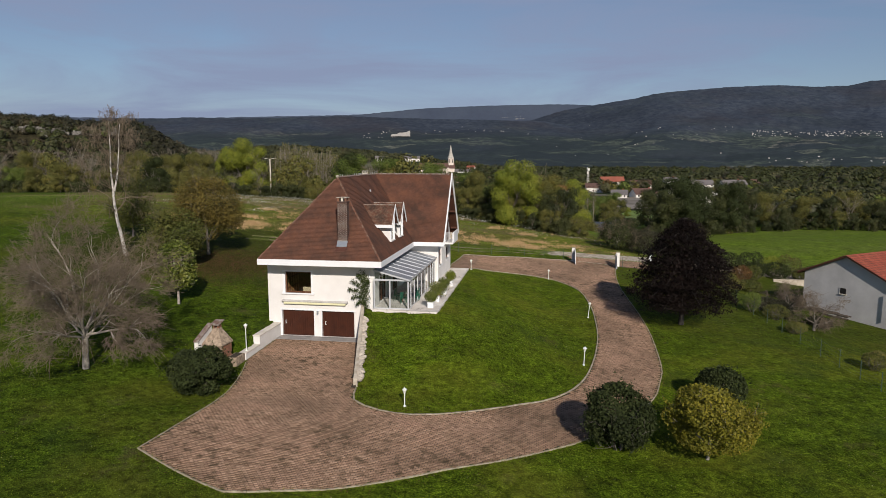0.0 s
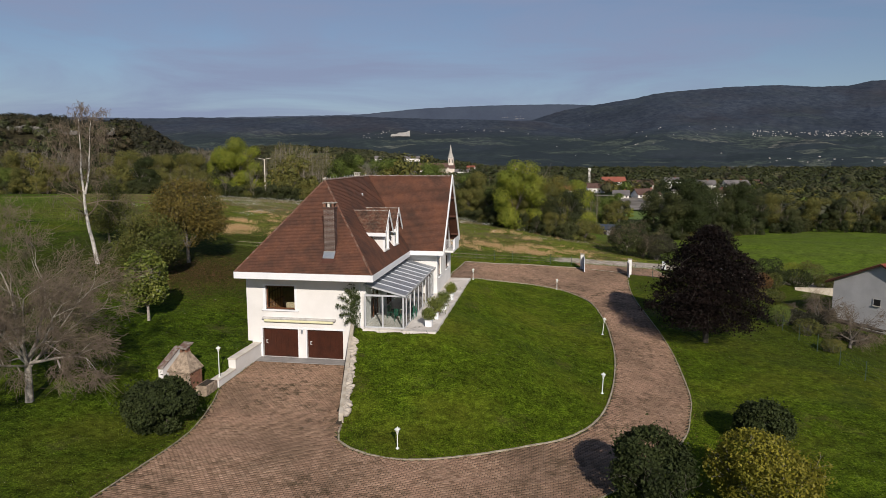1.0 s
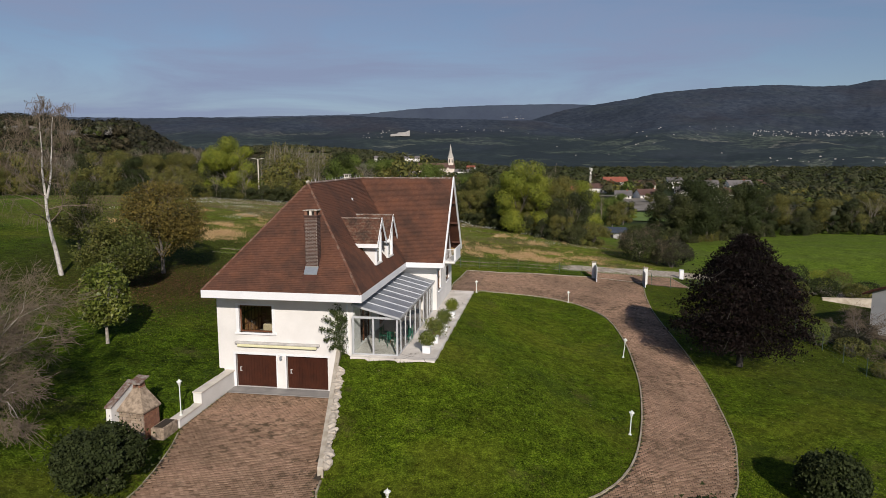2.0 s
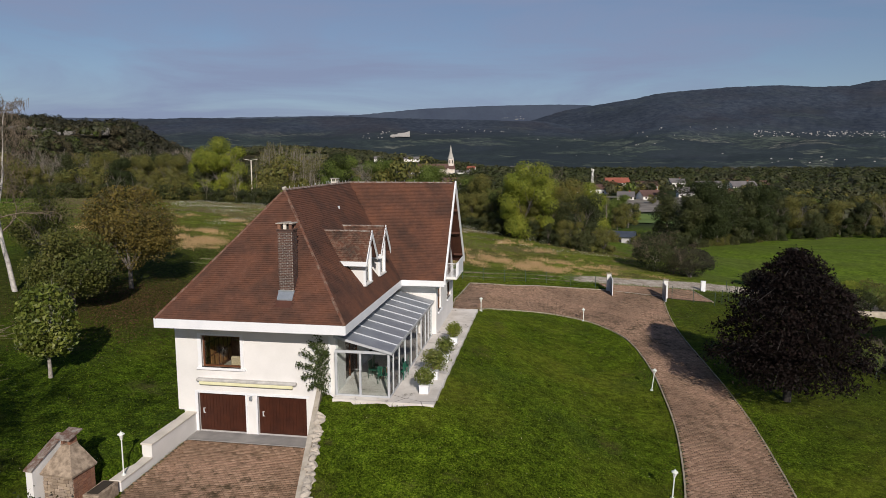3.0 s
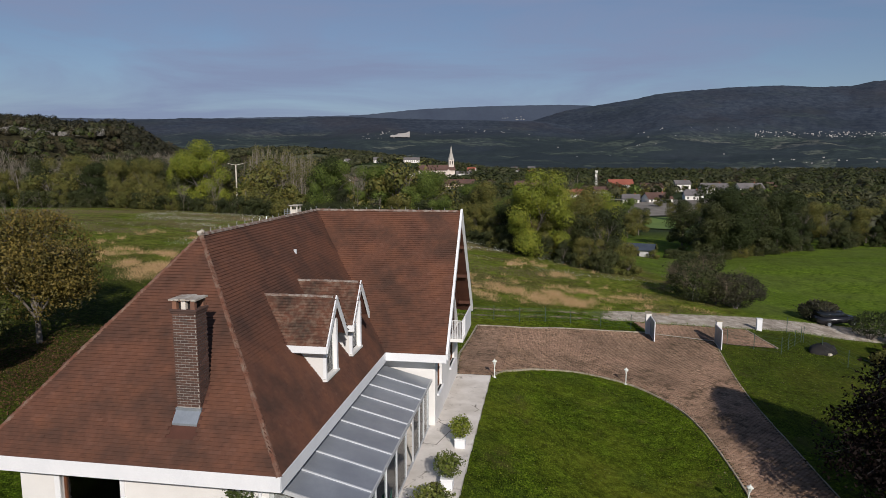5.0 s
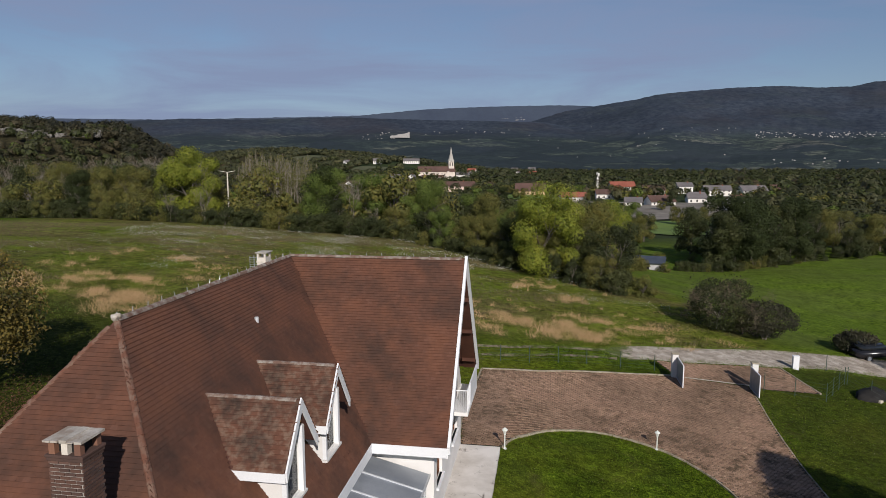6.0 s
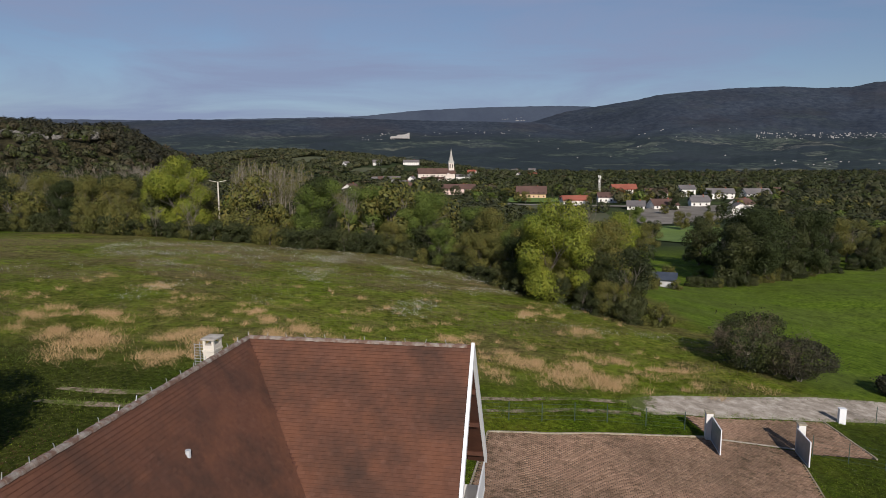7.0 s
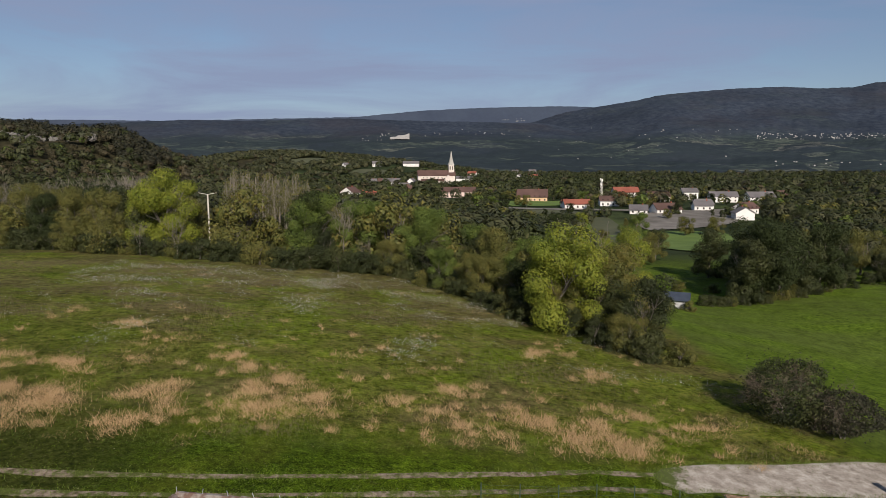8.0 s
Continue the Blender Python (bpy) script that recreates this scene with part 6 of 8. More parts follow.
woods("hill_wood", 900, off_crag(lambda g: (g.gauss(-540, 130), g.gauss(800, 120))), (5, 12), (3.0, 6), "leaf_wood", 53, 110, 0.14, "dark green scrub on the rocky hill")
woods("hill_wood", 420, off_crag(lambda g: (g.uniform(-700, -340), g.gauss(850, 26))), (9, 17), (5, 8), "leaf_scrub", 48, 150, 0.13, "tall dark trees on the rocky hill")


# rocks on the near hill, a quarry and far hamlets on the slopes
rr = random.Random(88)
crag = thing("rocky_crag", Matrix.Identity(4), "pale limestone crags on the wooded hill", "rock")
for k in range(46):
    if k % 2:
        x, y = -392 - rr.random() * 80, 805 + rr.uniform(-9, 9)
    else:
        x, y = -450 - rr.random() * 110, 792 + rr.uniform(-16, 12)
    bm = bmesh.new()
    bmesh.ops.create_icosphere(bm, subdivisions=3, radius=1.0)
    sx, sz = rr.uniform(3, 7), rr.uniform(2.4, 5.4)
    for q in bm.verts:
        d = q.co.copy()
        cut = 1 + 0.55 * noise.noise(d * 2.1 + Vector((k, 0, 0))) + 0.35 * noise.noise(d * 6.3 + Vector((0, k, 0)))
        q.co = Vector((d.x * sx, d.y * 3.5, max(-0.6, min(0.75, d.z * 1.3)) * sz)) * cut
    o = part("crag", bm, M["crag"], crag)
    o.location = (x, y, land(x, y) + sz * 0.35)


def on_hill(side, rise):
    """Where a line of sight from the start of the flight meets the slopes."""
    for y in range(1900, 3900, 12):
        for y0, y1, xa, xb, height in HILLS:
            if y0 <= y <= y1 and xa <= side <= xb and height(side, y) > 13.35 + rise * y:
                return side * y, y, height(side, y)
    return None


def hamlet(n, s0, s1, r0, r1, seed, label):
    rng = random.Random(seed)
    verts, faces = [], []
    for _ in range(n):
        p = on_hill(rng.uniform(s0, s1), rng.uniform(r0, r1))
        if not p:
            continue
        w, d, h = rng.uniform(1.3, 3.2), rng.uniform(1.3, 2.6), rng.uniform(-1.2, 0.6)
        x, y, z = p
        k = len(verts)
        verts += [(x - w, y - d, z - 6), (x + w, y - d, z - 6), (x + w, y + d, z - 6), (x - w, y + d, z - 6), (x - w, y - d, z + h), (x + w, y - d, z + h), (x + w, y + d, z + h), (x - w, y + d, z + h), (x - w, y, z + h + 2), (x + w, y, z + h + 2)]
        faces += [(k, k + 1, k + 5, k + 4), (k + 1, k + 2, k + 6, k + 9, k + 5), (k + 3, k, k + 4, k + 8, k + 7), (k + 4, k + 5, k + 9, k + 8), (k + 6, k + 7, k + 8, k + 9)]
    return tagged(raw("far_hamlet", verts, faces, M["far_wall"]), label, "hamlet", kind="stuff")


hamlet(140, 0.46, 0.66, 0.0330, 0.0415, 1, "scattered pale houses of a far hamlet on the slope")
hamlet(12, 0.30, 0.44, 0.033, 0.048, 2, "scattered pale houses on the far slope")
hamlet(10, 0.02, 0.30, 0.030, 0.050, 3, "scattered pale farms on the far plateau")
hamlet(22, -0.12, -0.02, 0.031, 0.042, 4, "pale quarry buildings on the far slope")
hamlet(12, -0.02, 0.10, 0.040, 0.045, 5, "scattered pale farms among hedges on the plateau")
hamlet(14, 0.08, 0.125, 0.0585, 0.0605, 6, "pale fields and farms at the foot of the far ridge")
hamlet(15, 0.48, 0.67, -0.006, 0.004, 7, "scattered pale houses at the foot of the mountain")
hamlet(14, 0.12, 0.46, 0.004, 0.030, 8, "scattered pale farms in the hedged fields")
p = on_hill(-0.062, 0.0335)
if p:
    bm = bmesh.new()
    grid = [[None] * 5 for _ in range(13)]
    for i in range(13):
        for j in range(5):
            q = on_hill(-0.078 + i * 0.0024, 0.0318 + j * 0.0016 * (0.4 + i / 14))
            grid[i][j] = bm.verts.new((q[0], q[1] - 6, q[2] + 3))
    for i in range(12):
        for j in range(4):
            bm.faces.new((grid[i][j], grid[i + 1][j], grid[i + 1][j + 1], grid[i][j + 1]))
    tagged(part("quarry", bm, M["limestone"]), "bare pale quarry face on the far slope", "quarry", kind="structure")
# ---- garden things ----
def lamp(x, y, h, label, lean=0.0, foot=None):
    t = thing("garden_lamp", pose(x, y, land(x, y) if foot is None else foot, lean, lean * 0.6, 20), label, "lamp", "garden lamps")
    bm = bmesh.new()
    lathe(bm, [(0.09, -0.05), (0.09, 0.03), (0.05, 0.06), (0.03, 0.10), (0.026, h - 0.36), (0.05, h - 0.34), (0.03, h - 0.31)], 10)
    part("post", bm, M["lamp_white"], t)
    bm = bmesh.new()
    lathe(bm, [(0.05, h - 0.31), (0.11, h - 0.12), (0.10, h - 0.11)], 6)
    part("lantern", bm, M["lamp_glass"], t, "frosted glass lantern")
    bm = bmesh.new()
    lathe(bm, [(0.15, h - 0.12), (0.14, h - 0.09), (0.05, h - 0.03), (0.02, h), (0.004, h + 0.05)], 6)
    part("cap", bm, M["lamp_white"], t)
    return t


M["lamp_white"] = simple("weathered_white_metal", (0.62, 0.65, 0.58), (0.76, 0.77, 0.72), 4.0, 0.5, 0, 0.05, 40)
M["lamp_glass"] = simple("frosted_lantern", (0.55, 0.56, 0.52), (0.66, 0.66, 0.62), 4.0, 0.3)
for x, y, h, lean in ((-2.15, 35.3, 1.08, 0), (9.6, 43.3, 1.3, 2), (12.5, 55.3, 1.38, 5), (11.25, 68.9, 1.05, 0)):
    lamp(x, y, h, "short white metal garden lamp beside the driveway kerb", lean)
lamp(*from_house(12.3, 18.75), 1.05, "short white metal garden lamp at the terrace corner")
lamp(*from_house(-0.32, -5.55), 1.9, "tall pale green metal lamp on the retaining wall", 0.0, 0.38)

# gate
gate = thing("gateway", pose(HOUSE_X, HOUSE_Y, 0, 0, 0, HOUSE_TURN), "white gateway with two open metal leaves", "gate")
for u, v, lu in ((23.1, 35.3, 23.25), (28.45, 35.55, 28.15)):
    z = land(*from_house(u, v))
    pl = part("pillar", boxes((u - 0.2, u + 0.2, v - 0.2, v + 0.2, z - 0.3, z + 1.72), bevel=0.01), M["render"], gate, "white rendered pillar")
    part("pillar_cap", boxes((u - 0.26, u + 0.26, v - 0.26, v + 0.26, z + 1.72, z + 1.80), bevel=0.02), M["kerb"], pl)
    leaf = part("gate_leaf", boxes((lu - 0.02, lu + 0.02, v - 2.25, v - 0.2, z + 0.10, z + 1.5)), M["zinc"], gate, "grey sheet metal gate leaf standing open")
    bm = boxes((lu - 0.03, lu + 0.03, v - 2.31, v - 2.25, z + 0.05, z + 1.55), (lu - 0.03, lu + 0.03, v - 2.25, v - 0.2, z + 1.5, z + 1.56), (lu - 0.03, lu + 0.03, v - 2.25, v - 0.2, z + 0.04, z + 0.10))
    part("leaf_frame", bm, M["fascia"], leaf)
strip = sheet("gate_threshold", [(23.3, 35.2), (28.2, 35.45), (28.2, 35.66), (23.3, 35.41)], 0.5, 0.095, M["wall_cap"])
tagged(strip, "pale concrete strip across the gateway", "threshold", kind="structure")

# boundary fences: thin posts and wires
def fence(line, gap, h, label, wires=5):
    t = thing("wire_fence", Matrix.Identity(4), label, "fence")
    pts = []
    for (u0, v0), (u1, v1) in zip(line, line[1:]):
        n = max(1, round(math.hypot(u1 - u0, v1 - v0) / gap))
        pts += [from_house(u0 + (u1 - u0) * k / n, v0 + (v1 - v0) * k / n) for k in range(n)]
    pts.append(from_house(*line[-1]))
    for x, y in pts:
        bm = bmesh.new()
        tube(bm, (x, y, land(x, y) - 0.2), (x, y, land(x, y) + h), 0.028, 0.028, 6)
        part("post", bm, M["wire"], t)
    bm = bmesh.new()
    for k in range(wires):
        for (x0, y0), (x1, y1) in zip(pts, pts[1:]):
            z = h * (k + 0.5) / wires
            tube(bm, (x0, y0, land(x0, y0) + z), (x1, y1, land(x1, y1) + z), 0.006, 0.006, 3, False)
    tagged(part("wire_mesh", bm, M["wire"], t), kind="stuff")
    return t


fence([(41.6, -4.0), (41.0, 0.5), (40.3, 5.3), (39.6, 11.5), (38.9, 17.0), (38.7, 22.0), (37.5, 30.0), (36.4, 36.5), (35.8, 42.4)], 2.7, 1.35, "green wire fence between the two gardens")
fence([(9.0, 33.6), (17.1, 35.6), (21.9, 36.2)], 2.2, 1.2, "thin green wire fence before the lane")
fence([(29.0, 35.1), (32.8, 34.6), (35.9, 39.4)], 1.9, 1.3, "sagging green wire fence beside the gate")
x, y = from_house(33.3, 41.7)
meter = thing("meter_box", pose(x, y, land(x, y), 0, 0, -9), "small white utility pillar by the lane", "utility box")
part("body", boxes((-0.22, 0.22, -0.16, 0.16, -0.2, 1.02), bevel=0.015), M["fascia"], meter)
part("lid", boxes((-0.25, 0.25, -0.19, 0.19, 1.02, 1.08), bevel=0.015), M["fascia"], meter)

# ---- barbecue ----
M["stone_single"] = piece_mat("barbecue_stone", [(0.20, 0.15, 0.11), (0.36, 0.28, 0.20), (0.28, 0.22, 0.17), (0.42, 0.33, 0.25)], 0.9, (0.10, 0.08, 0.06), 1.2, 0.4, 18, "object")
M["hood"] = simple("mottled_hood_stone", (0.16, 0.12, 0.085), (0.42, 0.33, 0.24), 5.0, 0.95, 0, 0.5, 25)
bbq = thing("barbecue", pose(-15.0, 42.2, 0.05, 0, 0, HOUSE_TURN - 4), "stone garden barbecue with a sloping hood and brick sides", "barbecue")
part("base", boxes((-0.62, 0.72, -0.5, 0.6, -0.4, 1.22), bevel=0.02), M["hood"], bbq)
sr = random.Random(9)
for r_ in range(10):
    z0, xx = -0.1 + r_ * 0.13, -0.62
    while xx < 0.68:
        ww = sr.uniform(0.16, 0.34)
        part("stone", boxes((xx, min(0.74, xx + ww - 0.015), -0.55 - sr.uniform(0, 0.03), -0.49, z0, z0 + 0.118), bevel=0.012), M["stone_single"], bbq)
        xx += ww
    yy = -0.5
    while yy < 0.55:
        part("side_brick", boxes((0.715, 0.745 + sr.uniform(0, 0.012), yy, min(0.6, yy + 0.21), z0, z0 + 0.115)), M["red_brick"], bbq)
        yy += 0.225
bm = bmesh.new()
for z, x0, x1, y0, y1 in ((1.22, -0.64, 0.82, -0.66, 0.66), (1.30, -0.64, 0.84, -0.68, 0.68), (2.16, -0.24, 0.20, 0.02, 0.44), (2.24, -0.24, 0.20, 0.02, 0.44)):
    ring = [bm.verts.new(p) for p in ((x0, y0, z), (x1, y0, z), (x1, y1, z), (x0, y1, z))]
    if z > 1.22:
        for i in range(4):
            bm.faces.new((last[i], last[(i + 1) % 4], ring[(i + 1) % 4], ring[i]))
    else:
        bm.faces.new(ring[::-1])
    last = ring
bm.faces.new(last)
part("hood", bm, M["hood"], bbq, "mottled stone hood")
for dx in (-0.22, 0.08):
    part("flue_brick", boxes((dx, dx + 0.10, 0.04, 0.42, 2.24, 2.46)), M["red_brick"], bbq)
bm = bmesh.new()
prism(bm, [(-0.12, 2.46), (0.62, 2.66), (0.62, 2.71), (-0.12, 2.51)], "x", -0.34, 0.30)
part("flue_cap", bm, M["lichen_ridge"], bbq, "weathered clay tile cap")
bm = bmesh.new()
prism(bm, [(-1.0, -0.4), (0.62, -0.4), (0.62, 2.30), (-1.0, 1.56)], "x", -0.96, -0.66)
part("side_wall", bm, M["render"], bbq, "white rendered side wall")
bm = bmesh.new()
prism(bm, [(-1.08, 1.525), (0.68, 2.33), (0.68, 2.40), (-1.04, 1.595)], "x", -1.0, -0.62)
part("wall_coping", bm, M["lichen_ridge"], bbq, "clay tile coping")
x, y = from_house(-0.45, -6.9)
tr = thing("stone_trough", pose(x, y, 0.0, 0, 0, HOUSE_TURN), "low stone planter at the end of the retaining wall", "planter")
part("planter_body", boxes((-0.4, 0.3, -0.5, 0.75, -0.3, 0.42), bevel=0.03), M["hood"], tr)
part("soil", boxes((-0.28, 0.18, -0.38, 0.63, 0.40, 0.45)), M["bedding"], tr)

# ---- planters on the terrace ----
def planter(u, v, r, h, leaf, seed, label, pot=True, flowers=0):
    x, y = from_house(u, v)
    t = thing("potted_shrub", pose(x, y, FLOOR - 0.005, 0, 0, HOUSE_TURN), label, "potted plant", "planters on the terrace")
    if pot:
        part("planter_box", boxes((-0.22, 0.22, -0.22, 0.22, 0.0, 0.42), bevel=0.015), M["fascia"], t, "white square planter")
        part("rim", boxes((-0.245, 0.245, -0.245, 0.245, 0.38, 0.43), bevel=0.012), M["fascia"], t)
    else:
        bm = bmesh.new()
        lathe(bm, [(0.16, 0), (0.24, 0.34), (0.27, 0.35), (0.27, 0.40), (0.22, 0.40)], 14)
        part("pot", bm, M["red_brick"], t, "terracotta pot")
    rng = random.Random(seed)
    segs, tips = [], []
    for k in range(5):
        w = 6.283 * k / 5
        grow(rng, Vector((0, 0, 0.38)), Vector((math.cos(w) * 0.55, math.sin(w) * 0.55, 1)), h * 0.45, 0.014, 2, segs, tips, 0.6, 2)
    wood_mesh("woody_stem", segs, M["bark"], t, 0.004)
    cs = [rng.choice(tips) + Vector((rng.gauss(0, 1), rng.gauss(0, 1), rng.gauss(0, 1))) * r * 0.12 for _ in range(700)]
    for _ in range(700):
        d = Vector((rng.gauss(0, 1), rng.gauss(0, 1), rng.gauss(0, 1))).normalized() * rng.uniform(0.5, 1.0)
        cs.append(Vector((d.x * r, d.y * r, 0.42 + h * 0.5 + d.z * h * 0.5)))
    mid = Vector((0, 0, 0.42 + h * 0.5))
    vv, ff = leaf_cloud(rng, [(c, (c - mid).normalized()) for c in cs], 0.05, 0.9)
    raw("foliage", vv, ff, M[leaf], t)
    return t


planter(11.62, 9.05, 0.5, 0.95, "leaf_lime", 51, "open yellow green shrub in a white planter on the terrace")
planter(11.6, 5.5, 0.55, 1.0, "leaf_spring", 52, "rounded green shrub in a white planter on the terrace")
planter(11.5, 2.6, 0.72, 1.2, "leaf_spring", 53, "full yellow green shrub in a white planter on the terrace")
planter(11.45, 3.5, 0.4, 0.8, "leaf_olive", 55, "small olive shrub in a terracotta pot on the terrace", False)
planter(11.4, 0.5, 0.5, 0.85, "leaf_spring", 54, "small grey green shrub in a white planter on the terrace")

# climbing rose on the front wall
x, y = from_house(6.35, -0.1)
cl = thing("climbing_plant", pose(x, y, 2.4, 0, 0, HOUSE_TURN), "leafy climber trained up the white corner of the house", "climbing plant")
rng = random.Random(61)
segs = []
sprays = [((0.2, -0.2), (0.12, 2.85)), ((0.3, -0.2), (0.35, 2.5)), ((0.1, 1.9), (-0.35, 2.45)), ((0.1, 1.35), (-0.8, 2.0)), ((0.15, 1.0), (-1.05, 1.35)), ((0.15, 0.7), (-0.75, 0.75)), ((0.2, 0.4), (-0.45, 0.25)), ((0.2, 1.6), (0.55, 2.0))]
cs = []
for k, ((x0, z0), (x1, z1)) in enumerate(sprays):
    p = Vector((x0, -0.07, z0))
    for i in range(1, 7):
        f = i / 6
        q = Vector((x0 + (x1 - x0) * f + rng.gauss(0, 0.03), -0.08 - 0.10 * math.sin(3 * f), z0 + (z1 - z0) * f + (0.18 * math.sin(3.1 * f) if k > 1 else 0)))
        segs.append((p, q, 0.02 * (1.1 - f), 0.02 * (1.0 - f), 1))
        p = q
    main = k < 2
    for _ in range(400 if main else 170):
        f = rng.random()
        wide = (0.07 + 0.26 * f * (1.25 - f)) if main else 0.11 * (1.1 - 0.6 * f)
        c = Vector((x0 + (x1 - x0) * f, -0.1, z0 + (z1 - z0) * f + (0.18 * math.sin(3.1 * f) if k > 1 else 0)))
        c += Vector((rng.gauss(0, wide), -abs(rng.gauss(0.03, 0.09)), rng.gauss(-0.03, 0.09)))
        if c.x < 0.66 and c.z < 2.95:
            cs.append((c, Vector((0, -0.8, 0.5))))
wood_mesh("woody_stem", segs, M["bark"], cl, 0.006)
vv, ff = leaf_cloud(rng, cs, 0.055, 0.8)
raw("foliage", vv, ff, M["leaf_rose"], cl)

# ---- inside the veranda and the front room ----
M["green_plastic"] = simple("green_plastic", (0.010, 0.085, 0.050), (0.016, 0.11, 0.065), 3.0, 0.4)
tx, ty = from_house(9.2, 2.6)
table = thing("garden_table", pose(tx, ty, FLOOR, 0, 0, HOUSE_TURN), "pale oval table inside the veranda", "table")
bm = bmesh.new()
lathe(bm, [(0.55, 0.70), (0.58, 0.72), (0.58, 0.74), (0.55, 0.75)], 24)
for q in bm.verts:
    q.co.y *= 1.35
part("tabletop", bm, M["concrete"], table)
for sx, sy in ((-0.3, -0.5), (0.3, -0.5), (-0.3, 0.5), (0.3, 0.5)):
    bm = bmesh.new()
    tube(bm, (sx, sy, 0), (sx * 0.9, sy * 0.9, 0.71), 0.025, 0.025, 8)
    part("leg", bm, M["pine"], table)
ch = thing("garden_chair", Matrix.Identity(4), "green plastic garden chair at the veranda table", "chair", "chairs in the veranda")
part("seat", boxes((-0.22, 0.22, -0.22, 0.22, 0.42, 0.45), bevel=0.012), M["green_plastic"], ch)
for k in range(5):
    part("back_slat", boxes((-0.2 + k * 0.09, -0.145 + k * 0.09, 0.19, 0.215, 0.45, 0.84)), M["green_plastic"], ch)
part("back_rail", boxes((-0.22, 0.22, 0.185, 0.22, 0.84, 0.90), bevel=0.01), M["green_plastic"], ch)
for sx in (-0.19, 0.19):
    for sy in (-0.19, 0.19):
        bm = bmesh.new()
        tube(bm, (sx * 1.1, sy * 1.1, 0), (sx, sy, 0.42), 0.018, 0.02, 6)
        part("leg", bm, M["green_plastic"], ch)
chairs = [(8.45, 2.3, 80), (8.45, 3.0, 95), (9.85, 2.3, -95), (9.85, 3.1, -80), (9.1, 1.55, 180)]
for k, (u, v, a) in enumerate(chairs):
    x, y = from_house(u, v)
    m = pose(x, y, FLOOR, 0, 0, HOUSE_TURN + a)
    if k == 0:
        ch.matrix_world = m
    else:
        copy_thing(ch, m)
M["carved"] = simple("carved_golden_wood", (0.26, 0.125, 0.045), (0.40, 0.21, 0.085), 4.0, 0.4)
x, y = from_house(-0.2, 3.45)
ward = thing("wardrobe", pose(x, y, FLOOR, 0, 0, HOUSE_TURN + 90), "panelled wooden wardrobe in the front room", "wardrobe")
bm = boxes((-2.3, 0.6, -0.0, 0.5, 0, 2.5))
part("carcass", bm, M["wood"], ward)
for k in range(6):
    a = -2.26 + k * 0.475
    d = part("door", boxes((a, a + 0.44, -0.035, 0.0, 0.1, 2.4), bevel=0.01), M["wood"], ward)
    for z0, z1 in ((0.2, 0.85), (0.95, 1.6), (1.7, 2.3)):
        part("carved_panel", boxes((a + 0.06, a + 0.38, -0.055, -0.035, z0, z1), bevel=0.015), M["carved"], d)
x, y = from_house(1.75, 1.5)
sofa = thing("sofa", pose(x, y, FLOOR, 0, 0, HOUSE_TURN), "beige armchair behind the front window", "armchair")
part("seat", boxes((-0.5, 0.5, -0.4, 0.4, 0.0, 0.62), bevel=0.05), M["beige"], sofa)
part("backrest", boxes((-0.5, 0.5, -0.42, -0.2, 0.4, 1.12), bevel=0.06), M["beige"], sofa)

# ---- neighbour's house behind the wire fence ----
M["grey_render"] = simple("grey_white_render", (0.42, 0.41, 0.40), (0.53, 0.52, 0.505), 0.6, 0.9, 0, 0.15, 30)
M["red_tile"] = piece_mat("red_roof_tile", [(0.24, 0.060, 0.038), (0.30, 0.080, 0.05), (0.34, 0.10, 0.06)], 0.8, (0.14, 0.05, 0.035), 0.8, 0.4, 30)
nb = thing("neighbour_house", pose(38.9, 69.6, -1.9, 0, 0, -63.0), "low neighbouring house with white walls and a red tiled roof", "house")
W, D_, H = 8.9, 11.0, 3.35
PEAK = 5.45
bm = bmesh.new()
prism(bm, [(0, -1.8), (W, -1.8), (W, H), (W * 0.5, PEAK), (0, H)], "y", 0, D_)
part("wall", bm, M["grey_render"], nb)
for s in (0, 1):
    bm = bmesh.new()
    k = (PEAK - H) / (W / 2)
    e = 0.7
    a = [(-e, H - e * k), (W / 2, PEAK), (W / 2, PEAK + 0.16), (-e, H - e * k + 0.16)]
    if s:
        a = [(W - p, q) for p, q in a]
    prism(bm, a, "y", -0.35, D_ + 0.7)
    rp = part("roof", bm, M["soffit"], nb)
    verts, faces = [], []
    L = math.hypot(W / 2 + e, (W / 2 + e) * k)
    ny_, nr = 44, int(L / 0.34)
    for r in range(nr):
        for c in range(ny_):
            y0 = -0.37 + c * (D_ + 1.09) / ny_
            w_ = (D_ + 1.09) / ny_
            f0, f1 = r / nr, (r + 1) / nr
            for (f, up) in ((f0, 0.22), (f1, 0.185)):
                p = -e + (W / 2 + e) * f
                z = H - e * k + (W / 2 + e) * k * f
                p = W - p if s else p
                verts += [(p, y0, z + up), (p, y0 + w_ * 0.5, z + up + 0.035), (p, y0 + w_ * 0.98, z + up)]
            b = len(verts) - 6
            faces += [(b, b + 1, b + 4, b + 3), (b + 1, b + 2, b + 5, b + 4)]
    tagged(raw("roof_tiles", verts, faces, M["red_tile"], rp), kind="stuff")
w = part("window", boxes((3.95, 4.55, -0.03, 0.1, 1.6, 2.2)), M["dark"], nb)
part("sill", boxes((3.88, 4.62, -0.1, 0.0, 1.53, 1.6)), M["concrete"], w)
part("lintel_frame", boxes((3.88, 3.95, -0.04, 0.02, 1.6, 2.25), (3.95, 4.62, -0.04, 0.02, 2.2, 2.25)), M["grey_render"], w)
bm = bmesh.new()
tube(bm, (W + 0.15, -0.3, 0), (W + 0.15, -0.3, 2.6), 0.06, 0.06, 8)
part("downpipe", bm, M["fascia"], nb)
